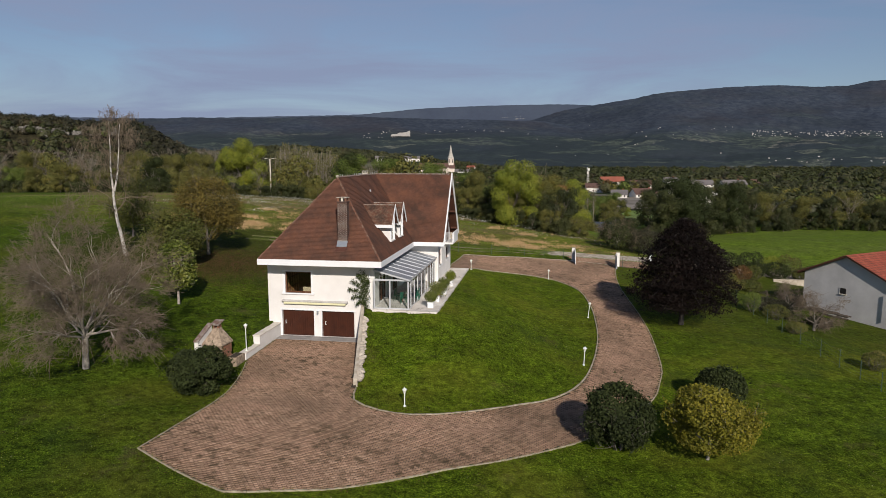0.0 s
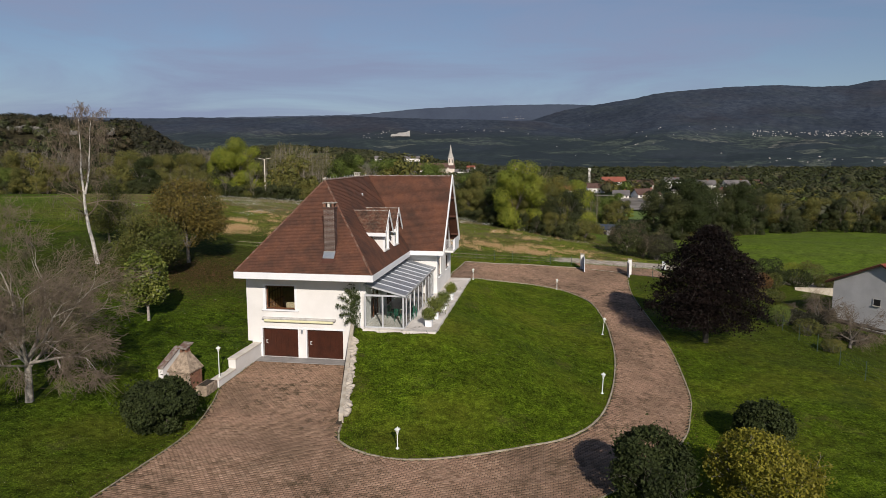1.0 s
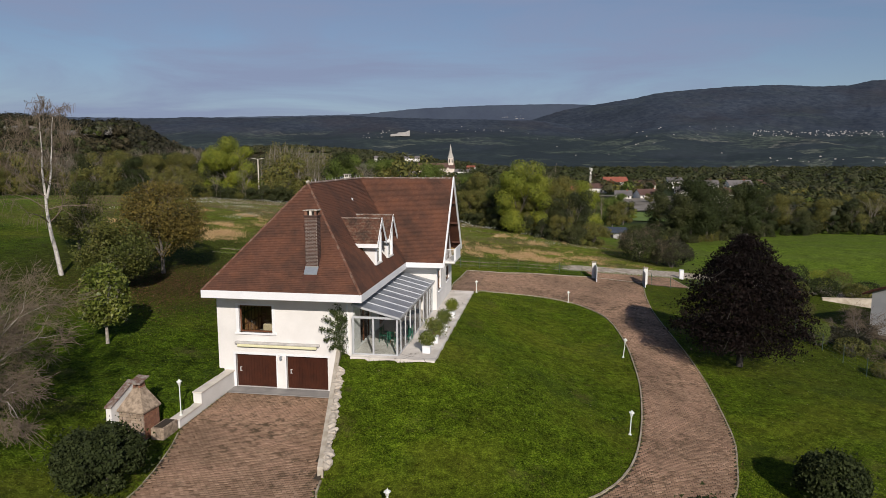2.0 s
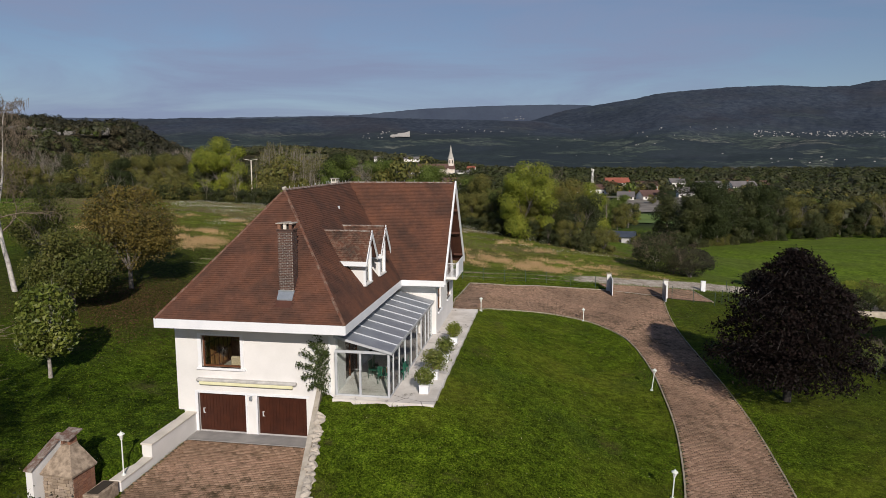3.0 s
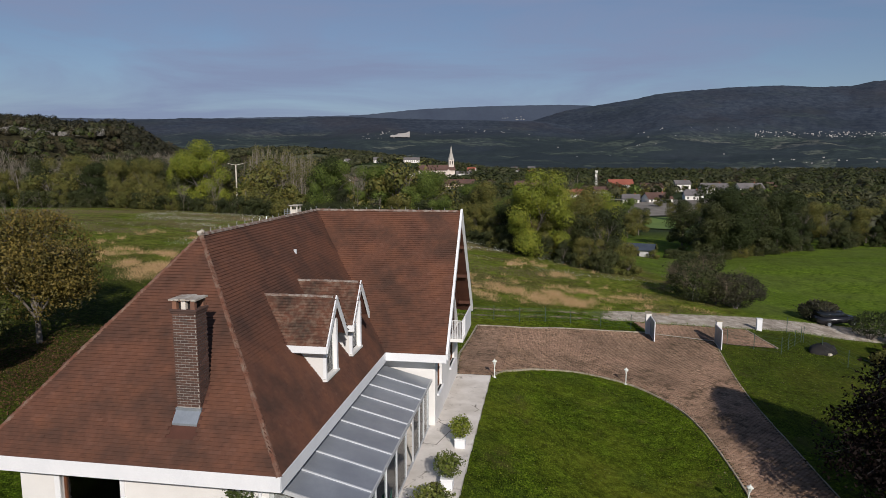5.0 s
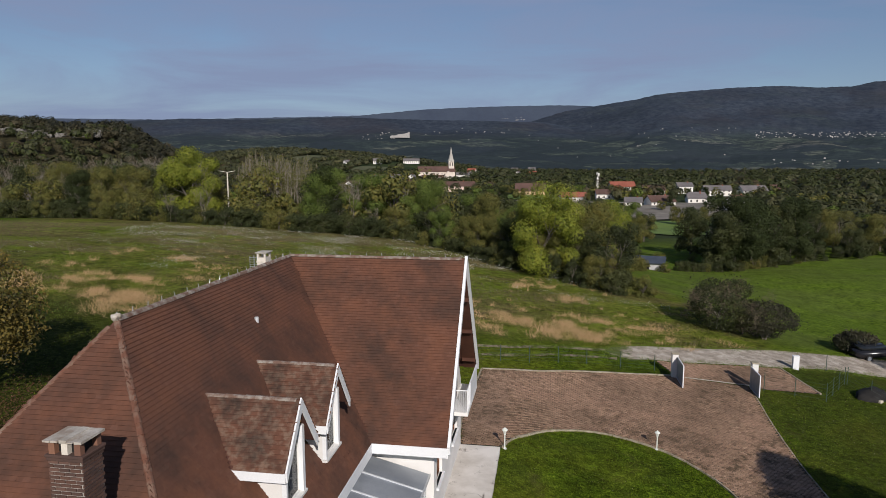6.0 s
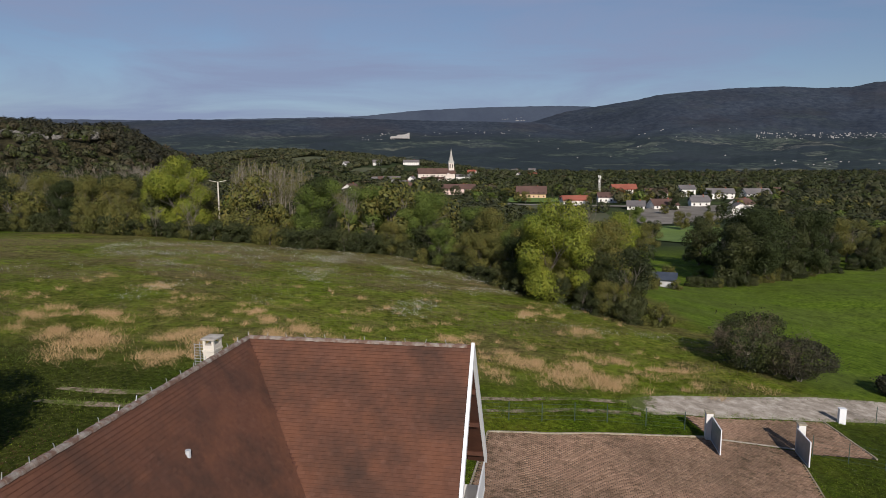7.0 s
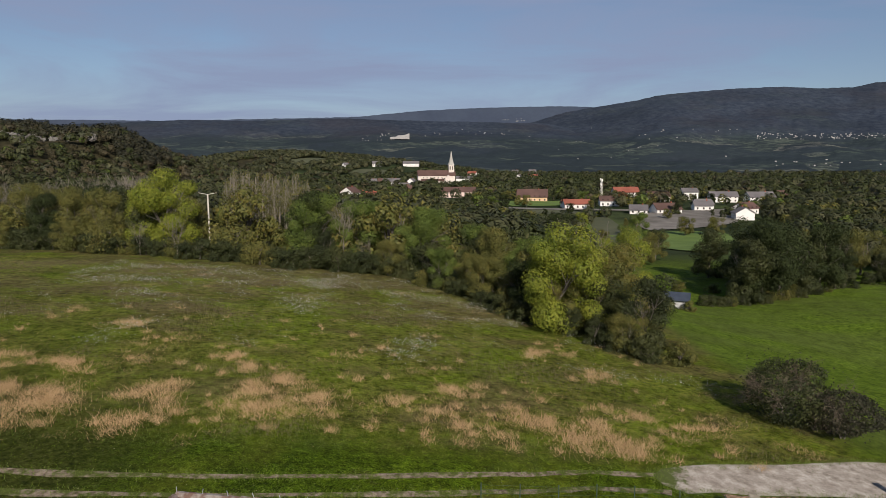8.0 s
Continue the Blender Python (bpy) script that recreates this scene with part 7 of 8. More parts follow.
pile = thing("log_pile", nb.matrix_basis.copy(), "heap of dark old logs and boards against the neighbouring wall", "log pile")
rl = random.Random(33)
for k in range(26):
    px, row = 1.4 + rl.random() * 3.8, k % 3
    at = nb.matrix_basis @ Vector((px, -0.45, 0))
    gz = land(at.x, at.y) + 1.9
    bm = bmesh.new()
    a = rl.uniform(-0.35, 0.35)
    c = Vector((px, -0.35 - 0.22 * rl.random() * 3, gz + 0.10 + 0.17 * row))
    d = Vector((math.cos(a), math.sin(a) * 0.5, rl.uniform(-0.1, 0.1))) * rl.uniform(0.4, 0.8)
    tube(bm, c - d, c + d, rl.uniform(0.06, 0.11), rl.uniform(0.05, 0.1), 7)
    part("log", bm, M["dark_twig"], pile)
lw = thing("garden_wall", pose(43.5, 84.5, land(43.5, 84.5), 0, 0, -9), "low white garden wall behind the neighbouring house", "wall")
part("wall_body", boxes((-0.3, 5.5, -0.12, 0.12, -0.9, 0.30)), M["wall_cap"], lw)
part("coping", boxes((-0.35, 5.55, -0.16, 0.16, 0.30, 0.37)), M["wall_cap"], lw)
cherry("fruit_tree", 34.2, 64.0, 3.4, 2.0, "small leafless fruit tree in the neighbouring garden", 71, 7, 0.9, 0.09, 2, "tree", 2, "bark")
cherry("fruit_tree", 33.3, 57.5, 2.8, 2.8, "low twisted leafless fruit tree in the neighbouring garden", 72, 6, 0.7, 0.12, 2, "tree", 2, "bark")
bush("garden_bush", 29.9, 54.2, 1.0, 0.9, "leaf_mid", "low brownish bush by the wire fence", 73, 1600, 0.05)
bush("garden_bush", 29.4, 61.2, 1.9, 0.9, "leaf_green", "upright green bush by the wire fence", 74, 1800, 0.055)
bush("garden_bush", 30.6, 59.0, 1.4, 1.2, "leaf_mid", "loose olive bush by the wire fence", 75, 1600, 0.055)
bush("garden_bush", 30.8, 45.2, 1.5, 0.9, "leaf_mid", "dry twiggy bush beyond the wire fence", 76, 1500, 0.055)
bush("rust_bush", 37.5, 81.5, 2.2, 1.3, "leaf_rust", "orange brown autumn bush", 77, 2600, 0.07)
for k, (bx, by, bh, br, lf) in enumerate(((41.0, 85.5, 2.0, 1.6, "leaf_dark"), (44.5, 86.5, 2.2, 1.8, "leaf_dark"), (48.0, 86.0, 2.1, 1.5, "leaf_mid"), (34.5, 79.0, 1.5, 1.3, "leaf_mid"), (33.5, 74.5, 1.2, 1.3, "leaf_mid"))):
    bush("garden_bush", bx, by, bh, br, lf, "rounded shrub at the end of the neighbouring garden", 80 + k, 2400, 0.08)
for k, (bx, by, bh, br, lf) in enumerate(((38.5, 87.5, 2.6, 1.7, "leaf_dark"), (42.0, 88.5, 3.0, 1.9, "leaf_dark"), (45.0, 89.0, 2.6, 1.7, "leaf_lime"), (47.0, 88.5, 3.2, 1.8, "leaf_mid"), (50.5, 88.0, 2.2, 1.7, "leaf_dark"), (40.0, 83.5, 2.0, 1.2, "leaf_olive"), (36.0, 76.0, 1.4, 1.5, "leaf_olive"), (31.8, 60.2, 1.6, 1.0, "leaf_scrub"), (31.6, 63.0, 1.3, 1.4, "leaf_scrub"), (36.3, 66.8, 1.8, 1.3, "leaf_scrub"), (35.5, 60.5, 1.0, 1.2, "leaf_scrub"))):
    bush("garden_bush", bx, by, bh, br, lf, "loose shrub in the neighbouring garden", 180 + k, 2200, 0.075, rag=0.45)
# thicket beside the lane
bush("thicket", 26.2, 96.0, 4.9, 3.3, "leaf_wood", "broad dark thicket with bare twigs beside the lane", 91, 13000, 0.075, rag=0.75)
bush("thicket", 29.2, 94.0, 3.4, 2.8, "leaf_scrub", "broad brownish thicket beside the lane", 92, 10000, 0.07, rag=0.75)
cherry("thicket_branches", 27.6, 95.0, 4.4, 3.4, "bare brown stems standing out of the thicket", 95, 7, 0.5, 0.07, 1, "bush", 2, "dark_twig")
bare_tree("thicket_branches", 25.6, 96.0, 5.4, 2.2, "bare pale branch rising from the thicket", 93, trunk_r=0.06, level=4, kids=2, category="bush")
bush("thicket", 36.8, 92.6, 2.0, 1.9, "leaf_scrub", "reddish brown thicket beside the lane", 94, 4500, 0.09, rag=0.5)
x, y = from_house(36.6, 36.9)
tarp = thing("covered_heap", pose(x, y, land(x, y), 0, 0, 30), "heap under a dark tarpaulin beside the fence", "heap")
bm = bmesh.new()
bmesh.ops.create_icosphere(bm, subdivisions=3, radius=1.0)
for q in bm.verts:
    q.co = Vector((q.co.x * 1.4, q.co.y * 0.8, max(-0.1, q.co.z * 0.75))) * (1 + 0.25 * noise.noise(q.co * 2.2))
part("tarpaulin", bm, M["dark"], tarp, smooth=True)
part("edge_stone", boxes((-0.6, -0.25, -0.95, -0.75, 0, 0.18), bevel=0.03), M["stone"], tarp)

# small shed in the hollow, with a blue grey roof
sh = thing("garden_shed", pose(36.8, 153.0, land(36.8, 153) - 0.75, 0, 0, -22), "small shed with a blue grey roof in the hollow", "shed")
part("wall", boxes((-1.0, 2.9, -1.6, 1.6, 0, 2.1)), M["grey_render"], sh)
bm = bmesh.new()
prism(bm, [(-2.0, 2.0), (0, 3.0), (2.0, 2.0), (2.0, 2.12), (0, 3.12), (-2.0, 2.12)], "x", -3.3, 3.2)
M["slate"] = simple("blue_grey_roof", (0.036, 0.046, 0.066), (0.055, 0.068, 0.092), 0.8, 0.8)
part("roof", bm, M["slate"], sh)
part("door", boxes((-0.5, 0.5, -1.64, -1.58, 0, 1.9)), M["dark"], sh)
# pole
pole = thing("utility_pole", pose(-46.5, 178.0, land(-46.5, 178) - 0.3, 0, 0, 10), "pale concrete utility pole with a cross arm", "utility pole")
bm = bmesh.new()
tube(bm, (0, 0, 0), (0, 0, 10.5), 0.2, 0.13, 8)
part("post", bm, M["concrete"], pole)
bm = bmesh.new()
tube(bm, (-1.7, 0, 10.75), (0, 0, 10.4), 0.06, 0.06, 6)
tube(bm, (1.7, 0, 10.75), (0, 0, 10.4), 0.06, 0.06, 6)
part("cross_arm", bm, M["concrete"], pole)

# a dark car standing at the edge of the lane
M["car_paint"] = simple("dark_car_paint", (0.010, 0.010, 0.012), (0.016, 0.016, 0.019), 2.0, 0.25, 0.0, 0.0, 20, 0.5)
M["tyre"] = simple("tyre_rubber", (0.012, 0.012, 0.012), (0.02, 0.02, 0.02), 5.0, 0.9)
M["car_glass"] = simple("dark_car_glass", (0.012, 0.014, 0.016), (0.016, 0.018, 0.02), 2.0, 0.08, 0.0, 0.0, 20, 0.6)
cx0, cy0 = from_house(42.6, 49.8)
car = thing("parked_car", pose(cx0, cy0, land(cx0, cy0) + 0.02, 0, 0, HOUSE_TURN + 20), "dark estate car parked beside the lane", "car")
bm = bmesh.new()
prism(bm, [(-2.1, 0.35), (2.05, 0.35), (2.15, 0.62), (2.0, 0.84), (1.0, 0.95), (-2.05, 0.98), (-2.15, 0.7)], "y", -0.86, 0.86)
bmesh.ops.bevel(bm, geom=bm.edges[:], offset=0.06, segments=2, affect="EDGES")
body = part("body", bm, M["car_paint"], car, smooth=True)
bm = bmesh.new()
prism(bm, [(-1.95, 0.96), (1.0, 0.93), (0.25, 1.42), (-1.70, 1.45)], "y", -0.74, 0.74)
bmesh.ops.bevel(bm, geom=bm.edges[:], offset=0.05, segments=2, affect="EDGES")
part("cabin_glass", bm, M["car_glass"], car, smooth=True)
part("roof", boxes((-1.66, 0.22, -0.70, 0.70, 1.43, 1.48), bevel=0.02), M["car_paint"], car)
for a in (-1.3, 1.35):
    for b in (-0.80, 0.80):
        bm = bmesh.new()
        tube(bm, (a, b - 0.1, 0.32), (a, b + 0.1, 0.32), 0.32, 0.32, 16)
        wh = part("wheel", bm, M["tyre"], car)
        bm = bmesh.new()
        tube(bm, (a, b - 0.105, 0.32), (a, b + 0.105, 0.32), 0.19, 0.19, 12)
        part("rim", bm, M["zinc"], wh)
for b in (-0.62, 0.62):
    part("headlight", boxes((2.02, 2.12, b - 0.16, b + 0.16, 0.64, 0.76), bevel=0.02), M["rib"], car)
# ---- village ----
M["village_wall"] = simple("village_render", (0.70, 0.66, 0.60), (0.84, 0.81, 0.76), 0.05, 0.9)
M["peach_wall"] = simple("peach_render", (0.62, 0.42, 0.24), (0.70, 0.48, 0.30), 0.1, 0.9)
M["pink_wall"] = simple("pink_render", (0.62, 0.46, 0.40), (0.70, 0.54, 0.48), 0.1, 0.9)
M["roof_brown"] = simple("brown_village_roof", (0.085, 0.050, 0.040), (0.13, 0.075, 0.06), 0.1, 0.9)
M["roof_red"] = simple("red_village_roof", (0.22, 0.07, 0.045), (0.30, 0.10, 0.065), 0.1, 0.9)
M["roof_grey"] = simple("grey_village_roof", (0.11, 0.10, 0.10), (0.17, 0.155, 0.15), 0.1, 0.9)


def village_house(x, y, w, d, h, rise, turn, wall, roofing, label):
    t = thing("village_house", pose(x, y, land(x, y) - 0.6, 0, 0, turn), label, "house", "houses of the village")
    bm = bmesh.new()
    prism(bm, [(-d / 2, 0), (d / 2, 0), (d / 2, h), (0, h + rise), (-d / 2, h)], "x", -w / 2, w / 2)
    part("wall", bm, M[wall], t)
    k = rise / (d / 2)
    for s in (-1, 1):
        bm = bmesh.new()
        e = 0.7
        prism(bm, [(s * (d / 2 + e), h - e * k), (0, h + rise), (0, h + rise + 0.3), (s * (d / 2 + e), h - e * k + 0.3)], "x", -w / 2 - 0.6, w / 2 + 0.6)
        part("roof", bm, M[roofing], t)
    n = max(2, int(w / 3.6))
    for i in range(n):
        c = -w / 2 + w * (i + 0.5) / n
        for fl in range(1 if h < 4.2 else 2):
            win = part("window", boxes((c - 0.55, c + 0.55, -d / 2 - 0.06, -d / 2 + 0.02, 1.4 + fl * 2.7, 2.7 + fl * 2.7)), M["dark"], t)
            part("sill", boxes((c - 0.65, c + 0.65, -d / 2 - 0.15, -d / 2 - 0.06, 1.25 + fl * 2.7, 1.4 + fl * 2.7)), M["concrete"], win)
    part("chimney", boxes((w * 0.2, w * 0.2 + 0.7, -0.4, 0.4, h + rise * 0.6, h + rise + 1.0)), M["roof_red"], t)
    return t


WHITE, PINK, PEACH = "village_wall", "pink_wall", "peach_wall"
# houses round the church
for v in (
    (11.5, 632, 34, 13, 6.0, 3.6, 3, PINK, "roof_brown", "long pink hall with a brown roof below the church"),
    (72.7, 584, 24, 16, 4.4, 5.6, -8, PEACH, "roof_brown", "peach walled farmhouse with a broad brown roof"),
    (-72, 560, 10, 12, 6.2, 3.8, 62, WHITE, "roof_brown", "white gabled village house"),
    (-38.3, 716, 13, 9, 4.6, 3.6, 5, WHITE, "roof_brown", "low white village house with a brown roof"),
    (-66, 898, 22, 10, 6.5, 4.2, -4, WHITE, "roof_grey", "long white village house with a grey roof"),
    (-92, 893, 14, 10, 6.5, 4.0, 15, WHITE, "roof_grey", "white village house with a grey roof"),
    (-40, 900, 10, 10, 7.0, 4.0, 70, WHITE, "roof_grey", "white gabled village house near the church"),
    (29.3, 951, 22, 10, 9, 3.0, 0, WHITE, "roof_grey", "tall pale house beside the church"),
    (-57, 570, 8, 7, 4.0, 2.6, 20, WHITE, "roof_red", "small white village house with a red roof"),
    (93.6, 510, 18, 10, 4.0, 2.8, 2, WHITE, "roof_red", "white bungalow with a red roof"),
    (122.8, 532, 15, 10, 4.6, 3.0, -6, WHITE, "roof_brown", "white village house with a brown roof"),
):
    village_house(*v)
# houses along the road
for v in (
    (162, 634, 22, 11, 6.0, 4.0, 4, WHITE, "roof_red", "white two storey house with a red brown roof"),
    (173.6, 580, 17, 11, 5.2, 3.2, -5, WHITE, "roof_brown", "white village house with a brown roof"),
    (147, 482, 17, 12, 3.4, 3.6, 8, WHITE, "roof_brown", "low white house with a large brown roof"),
    (210, 611, 13, 10, 7.0, 3.0, 0, WHITE, "roof_grey", "tall white house with a grey roof"),
    (222.6, 572, 21, 10, 5.4, 3.4, -4, WHITE, "roof_grey", "long white house with a grey roof"),
    (246, 560, 20, 11, 5.6, 3.6, 3, WHITE, "roof_grey", "white house with a grey roof"),
    (285, 596, 13, 10, 5.2, 3.2, -10, WHITE, "roof_brown", "white village house with a brown roof"),
    (183, 448, 9, 11, 4.8, 3.2, 84, WHITE, "roof_grey", "white gabled house with a grey roof"),
    (182.4, 510, 12, 9, 4.0, 3.0, 10, WHITE, "roof_grey", "small white house with a grey roof"),
    (128, 478, 11, 9, 3.4, 2.8, -14, WHITE, "roof_grey", "low white outbuilding with a grey roof"),
    (-120, 1250, 16, 10, 6, 4, 10, WHITE, "roof_grey", "distant white village house"),
):
    village_house(*v)
# houses behind the road
for v in (
    (-60, 1300, 30, 10, 6, 4, 0, WHITE, "roof_grey", "distant long white village house"),
    (-170, 1220, 14, 10, 6, 4, 40, WHITE, "roof_grey", "distant white village house"),
    (50, 1180, 14, 10, 6, 4, -20, WHITE, "roof_red", "distant white village house with a red roof"),
    (150, 1150, 15, 10, 6, 4, 15, WHITE, "roof_red", "distant white village house with a red roof"),
    (125, 1130, 10, 10, 6, 4, 60, WHITE, "roof_grey", "distant white gabled house"),
    (-230, 640, 14, 10, 5, 4, 60, WHITE, "roof_grey", "white gabled house at the edge of the wood"),
    (-62.5, 596, 9, 8, 3.6, 2.8, 15, WHITE, "roof_red", "low white house with a red brown roof"),
    (-71, 905, 26, 10, 6.0, 4.4, 2, WHITE, "roof_brown", "long white house with a brown roof"),
    (-42, 770, 12, 9, 5.4, 3.6, -6, WHITE, "roof_grey", "white house with a grey roof among trees"),
    (88, 522, 5, 5, 3.4, 2.0, 12, WHITE, "roof_red", "tiny white garden house with a red roof"),
    (296, 616, 15, 10, 4.8, 3.2, 8, WHITE, "roof_brown", "white house with a brown roof beside the wood"),
):
    village_house(*v)
# houses far in the valley
for v in (
    (198, 478, 14, 10, 4.4, 3.2, 30, WHITE, "roof_brown", "white house with a low brown roof"),
    (178, 499, 12, 9, 4.0, 2.8, -8, WHITE, "roof_grey", "small white house with a grey roof by the yard"),
    (180, 1700, 16, 12, 9, 4, 0, WHITE, "roof_grey", "distant tall white village house"),
    (222, 1690, 18, 12, 10, 4, 5, WHITE, "roof_grey", "distant tall white village house"),
    (78, 1650, 18, 12, 8, 4, -5, WHITE, "roof_brown", "distant white house with a brown roof"),
    (-70, 1700, 34, 12, 7, 4, 3, WHITE, "roof_grey", "distant row of white houses"),
    (-130, 1690, 30, 12, 7, 4, -8, WHITE, "roof_red", "distant row of white houses with red roofs"),
    (-180, 1640, 16, 12, 7, 4, 10, WHITE, "roof_grey", "distant white village house"),
    (-450, 1500, 16, 12, 7, 4, 30, WHITE, "roof_grey", "distant white village house"),
    (-490, 1520, 22, 12, 6, 4, 0, WHITE, "roof_red", "distant white house with a red roof"),
):
    village_house(*v)

mast = thing("lattice_mast", pose(123, 560, land(123, 560), 0, 0, 20), "white lattice mast with pale panels among the village trees", "mast")
bm = bmesh.new()
for sx, sy in ((-0.6, -0.6), (0.6, -0.6), (0.6, 0.6), (-0.6, 0.6)):
    tube(bm, (sx * 1.5, sy * 1.5, -0.5), (sx * 0.7, sy * 0.7, 19), 0.10, 0.08, 5)
for k in range(9):
    z, w = 1 + 2 * k, 0.85 - 0.045 * k
    for a, b in (((-w, -w), (w, -w)), ((w, -w), (w, w)), ((w, w), (-w, w)), ((-w, w), (-w, -w))):
        tube(bm, (*a, z), (*b, z + 1.8), 0.06, 0.06, 4)
part("lattice", bm, M["village_wall"], mast)
for k, (a, z) in enumerate(((0, 17.6), (120, 18.2), (240, 17.6), (60, 14.2), (200, 14.8))):
    x_, y_ = math.cos(radians(a)) * 0.95, math.sin(radians(a)) * 0.95
    part("panel", boxes((x_ - 0.3, x_ + 0.3, y_ - 0.25, y_ + 0.25, z - 1.0, z + 1.0), bevel=0.05), M["village_wall"], mast)

# church
M["village_stone"] = simple("grey_spire_stone", (0.34, 0.32, 0.28), (0.46, 0.44, 0.39), 0.3, 0.9)
M["church_wall"] = simple("pinkish_church_stone", (0.58, 0.50, 0.43), (0.70, 0.62, 0.54), 0.2, 0.9)
cx_, cy_ = -7.4, 872.0
church = thing("church", pose(cx_, cy_, land(cx_, cy_) - 0.5, 0, 0, 6), "white stone church with a tall pointed spire", "church")
bm = bmesh.new()
prism(bm, [(-7, 0), (7, 0), (7, 15), (0, 21), (-7, 15)], "x", -24, 22)
part("nave", bm, M["church_wall"], church)
for s in (-1, 1):
    bm = bmesh.new()
    prism(bm, [(s * 7.8, 14.6), (0, 21), (0, 21.5), (s * 7.8, 15.1)], "x", -24.6, 22.6)
    part("roof", bm, M["roof_brown"], church)
bm = bmesh.new()
prism(bm, [(-12, 0), (-7, 0), (-7, 10.5), (-12, 8.2)], "x", -20, 8)
part("aisle", bm, M["church_wall"], church)
bm = bmesh.new()
prism(bm, [(-12.4, 8.1), (-7, 10.6), (-7, 11.0), (-12.4, 8.5)], "x", -20.4, 8.4)
part("aisle_roof", bm, M["roof_brown"], church)
bm = bmesh.new()
prism(bm, [(8, 0), (18, 0), (18, 11), (13, 16), (8, 11)], "y", -14, -6)
part("transept", bm, M["church_wall"], church)
for i in range(7):
    part("window", boxes((-18 + i * 4, -16.6 + i * 4, -12.2, -11.9, 2.4, 6.0)), M["dark"], church)
for i in range(6):
    part("window", boxes((-18 + i * 4.6, -17 + i * 4.6, -7.15, -6.9, 11.6, 13.2)), M["dark"], church)
tw = part("tower", boxes((14.5, 21, -3.2, 3.2, 14, 28)), M["church_wall"], church)
bm = bmesh.new()
lathe(bm, [(4.4, 28), (3.2, 30.5), (1.6, 37), (0.2, 45.5)], 8, (17.75, 0, 0))
part("spire", bm, M["village_stone"], tw)
for s in (-1.6, 1.6):
    part("belfry_opening", boxes((17.75 + s - 0.6, 17.75 + s + 0.6, -3.3, -3.1, 22, 26.5)), M["dark"], tw)

# pale yard and meadow in the village, quarry scar and far hamlets on the slopes
def patch(name, pts, lift, material, label, category):
    bm = bmesh.new()
    n = 10
    ring = smooth_line(pts + [pts[0]], 4)[:-1]
    c = (sum(p[0] for p in ring) / len(ring), sum(p[1] for p in ring) / len(ring))
    grid = []
    for k in range(n + 1):
        grid.append([bm.verts.new((c[0] + (p[0] - c[0]) * k / n, c[1] + (p[1] - c[1]) * k / n, 0)) for p in ring])
    for k in range(n):
        for i in range(len(ring)):
            j = (i + 1) % len(ring)
            bm.faces.new((grid[k][i], grid[k + 1][i], grid[k + 1][j], grid[k][j]))
    for q in bm.verts:
        q.co.z = land(q.co.x, q.co.y) + lift
    return tagged(part(name, bm, material), label, category, kind="structure")


M["dull_field"] = simple("autumn_field", (0.060, 0.066, 0.032), (0.100, 0.104, 0.050), 0.06, 0.95)
M["yard_ground"] = simple("worn_yard_gravel", (0.115, 0.102, 0.082), (0.235, 0.212, 0.180), 0.09, 0.95)
M["village_green"] = simple("village_grass", (0.085, 0.135, 0.022), (0.140, 0.205, 0.038), 0.08, 0.95)
patch("yard", [(109, 395), (141, 408), (177, 438), (199, 500), (165, 486), (132, 476), (112, 440)], 0.5, M["yard_ground"], "pale gravel yard among the village houses", "yard")
patch("field_strip", [(80, 380), (86, 283), (110, 296), (135, 350), (140, 390)], 0.4, M["village_green"], "light green field below the village", "field")
patch("field_strip", [(30, 345), (58, 290), (84, 300), (100, 420), (96, 480), (44, 486)], 0.4, M["dull_field"], "dull field below the village road", "field")
patch("field_strip", [(50, 520), (105, 535), (110, 572), (48, 575)], 0.4, M["village_green"], "green lawn before the farmhouse", "field")
patch("road", [(40, 498), (130, 488), (210, 478), (208, 486), (130, 497), (42, 507)], 0.6, M["yard_ground"], "pale village road", "road")
patch("field_strip", [(-230, 700), (-150, 690), (-130, 760), (-220, 780)], 0.4, M["dull_field"], "light field beyond the wood", "field")
patch("field_strip", [(-310, 1285), (-240, 1262), (-190, 1300), (-250, 1345)], 0.6, M["dull_field"], "pale field on the rise behind the village", "field")
patch("field_strip", [(-160, 1160), (-100, 1150), (-70, 1190), (-140, 1210)], 0.6, M["dull_field"], "small field above the church", "field")
patch("field_strip", [(135, 250), (150, 280), (172, 300), (210, 300), (190, 255)], 0.4, M["village_green"], "light green field behind the wood", "field")
# garden trees of the village and of the fields before it
for k, x, y, h in ((2, 120, 371, 10), (2, 135, 371, 10), (0, 95, 366, 13), (1, 73, 392, 11), (3, 49, 330, 12), (0, 33, 487, 10), (3, 41, 490, 11), (0, 23, 517, 9), (5, 131, 528, 10), (4, 150, 470, 11), (3, 160, 520, 9), (0, 110, 560, 10), (3, 200, 540, 9), (4, 240, 530, 10), (2, 60, 520, 9), (3, -20, 600, 10), (0, -45, 620, 10), (2, -85, 610, 9), (4, 190, 400, 12), (3, 205, 420, 12), (9, 47, 214, 11), (9, 49.5, 216, 12), (2, 65, 247, 9), (0, 61, 262, 11), (2, 58, 235, 8), (4, 72, 270, 9)):
    put_tree(k, x, y, h)
rv = random.Random(515)
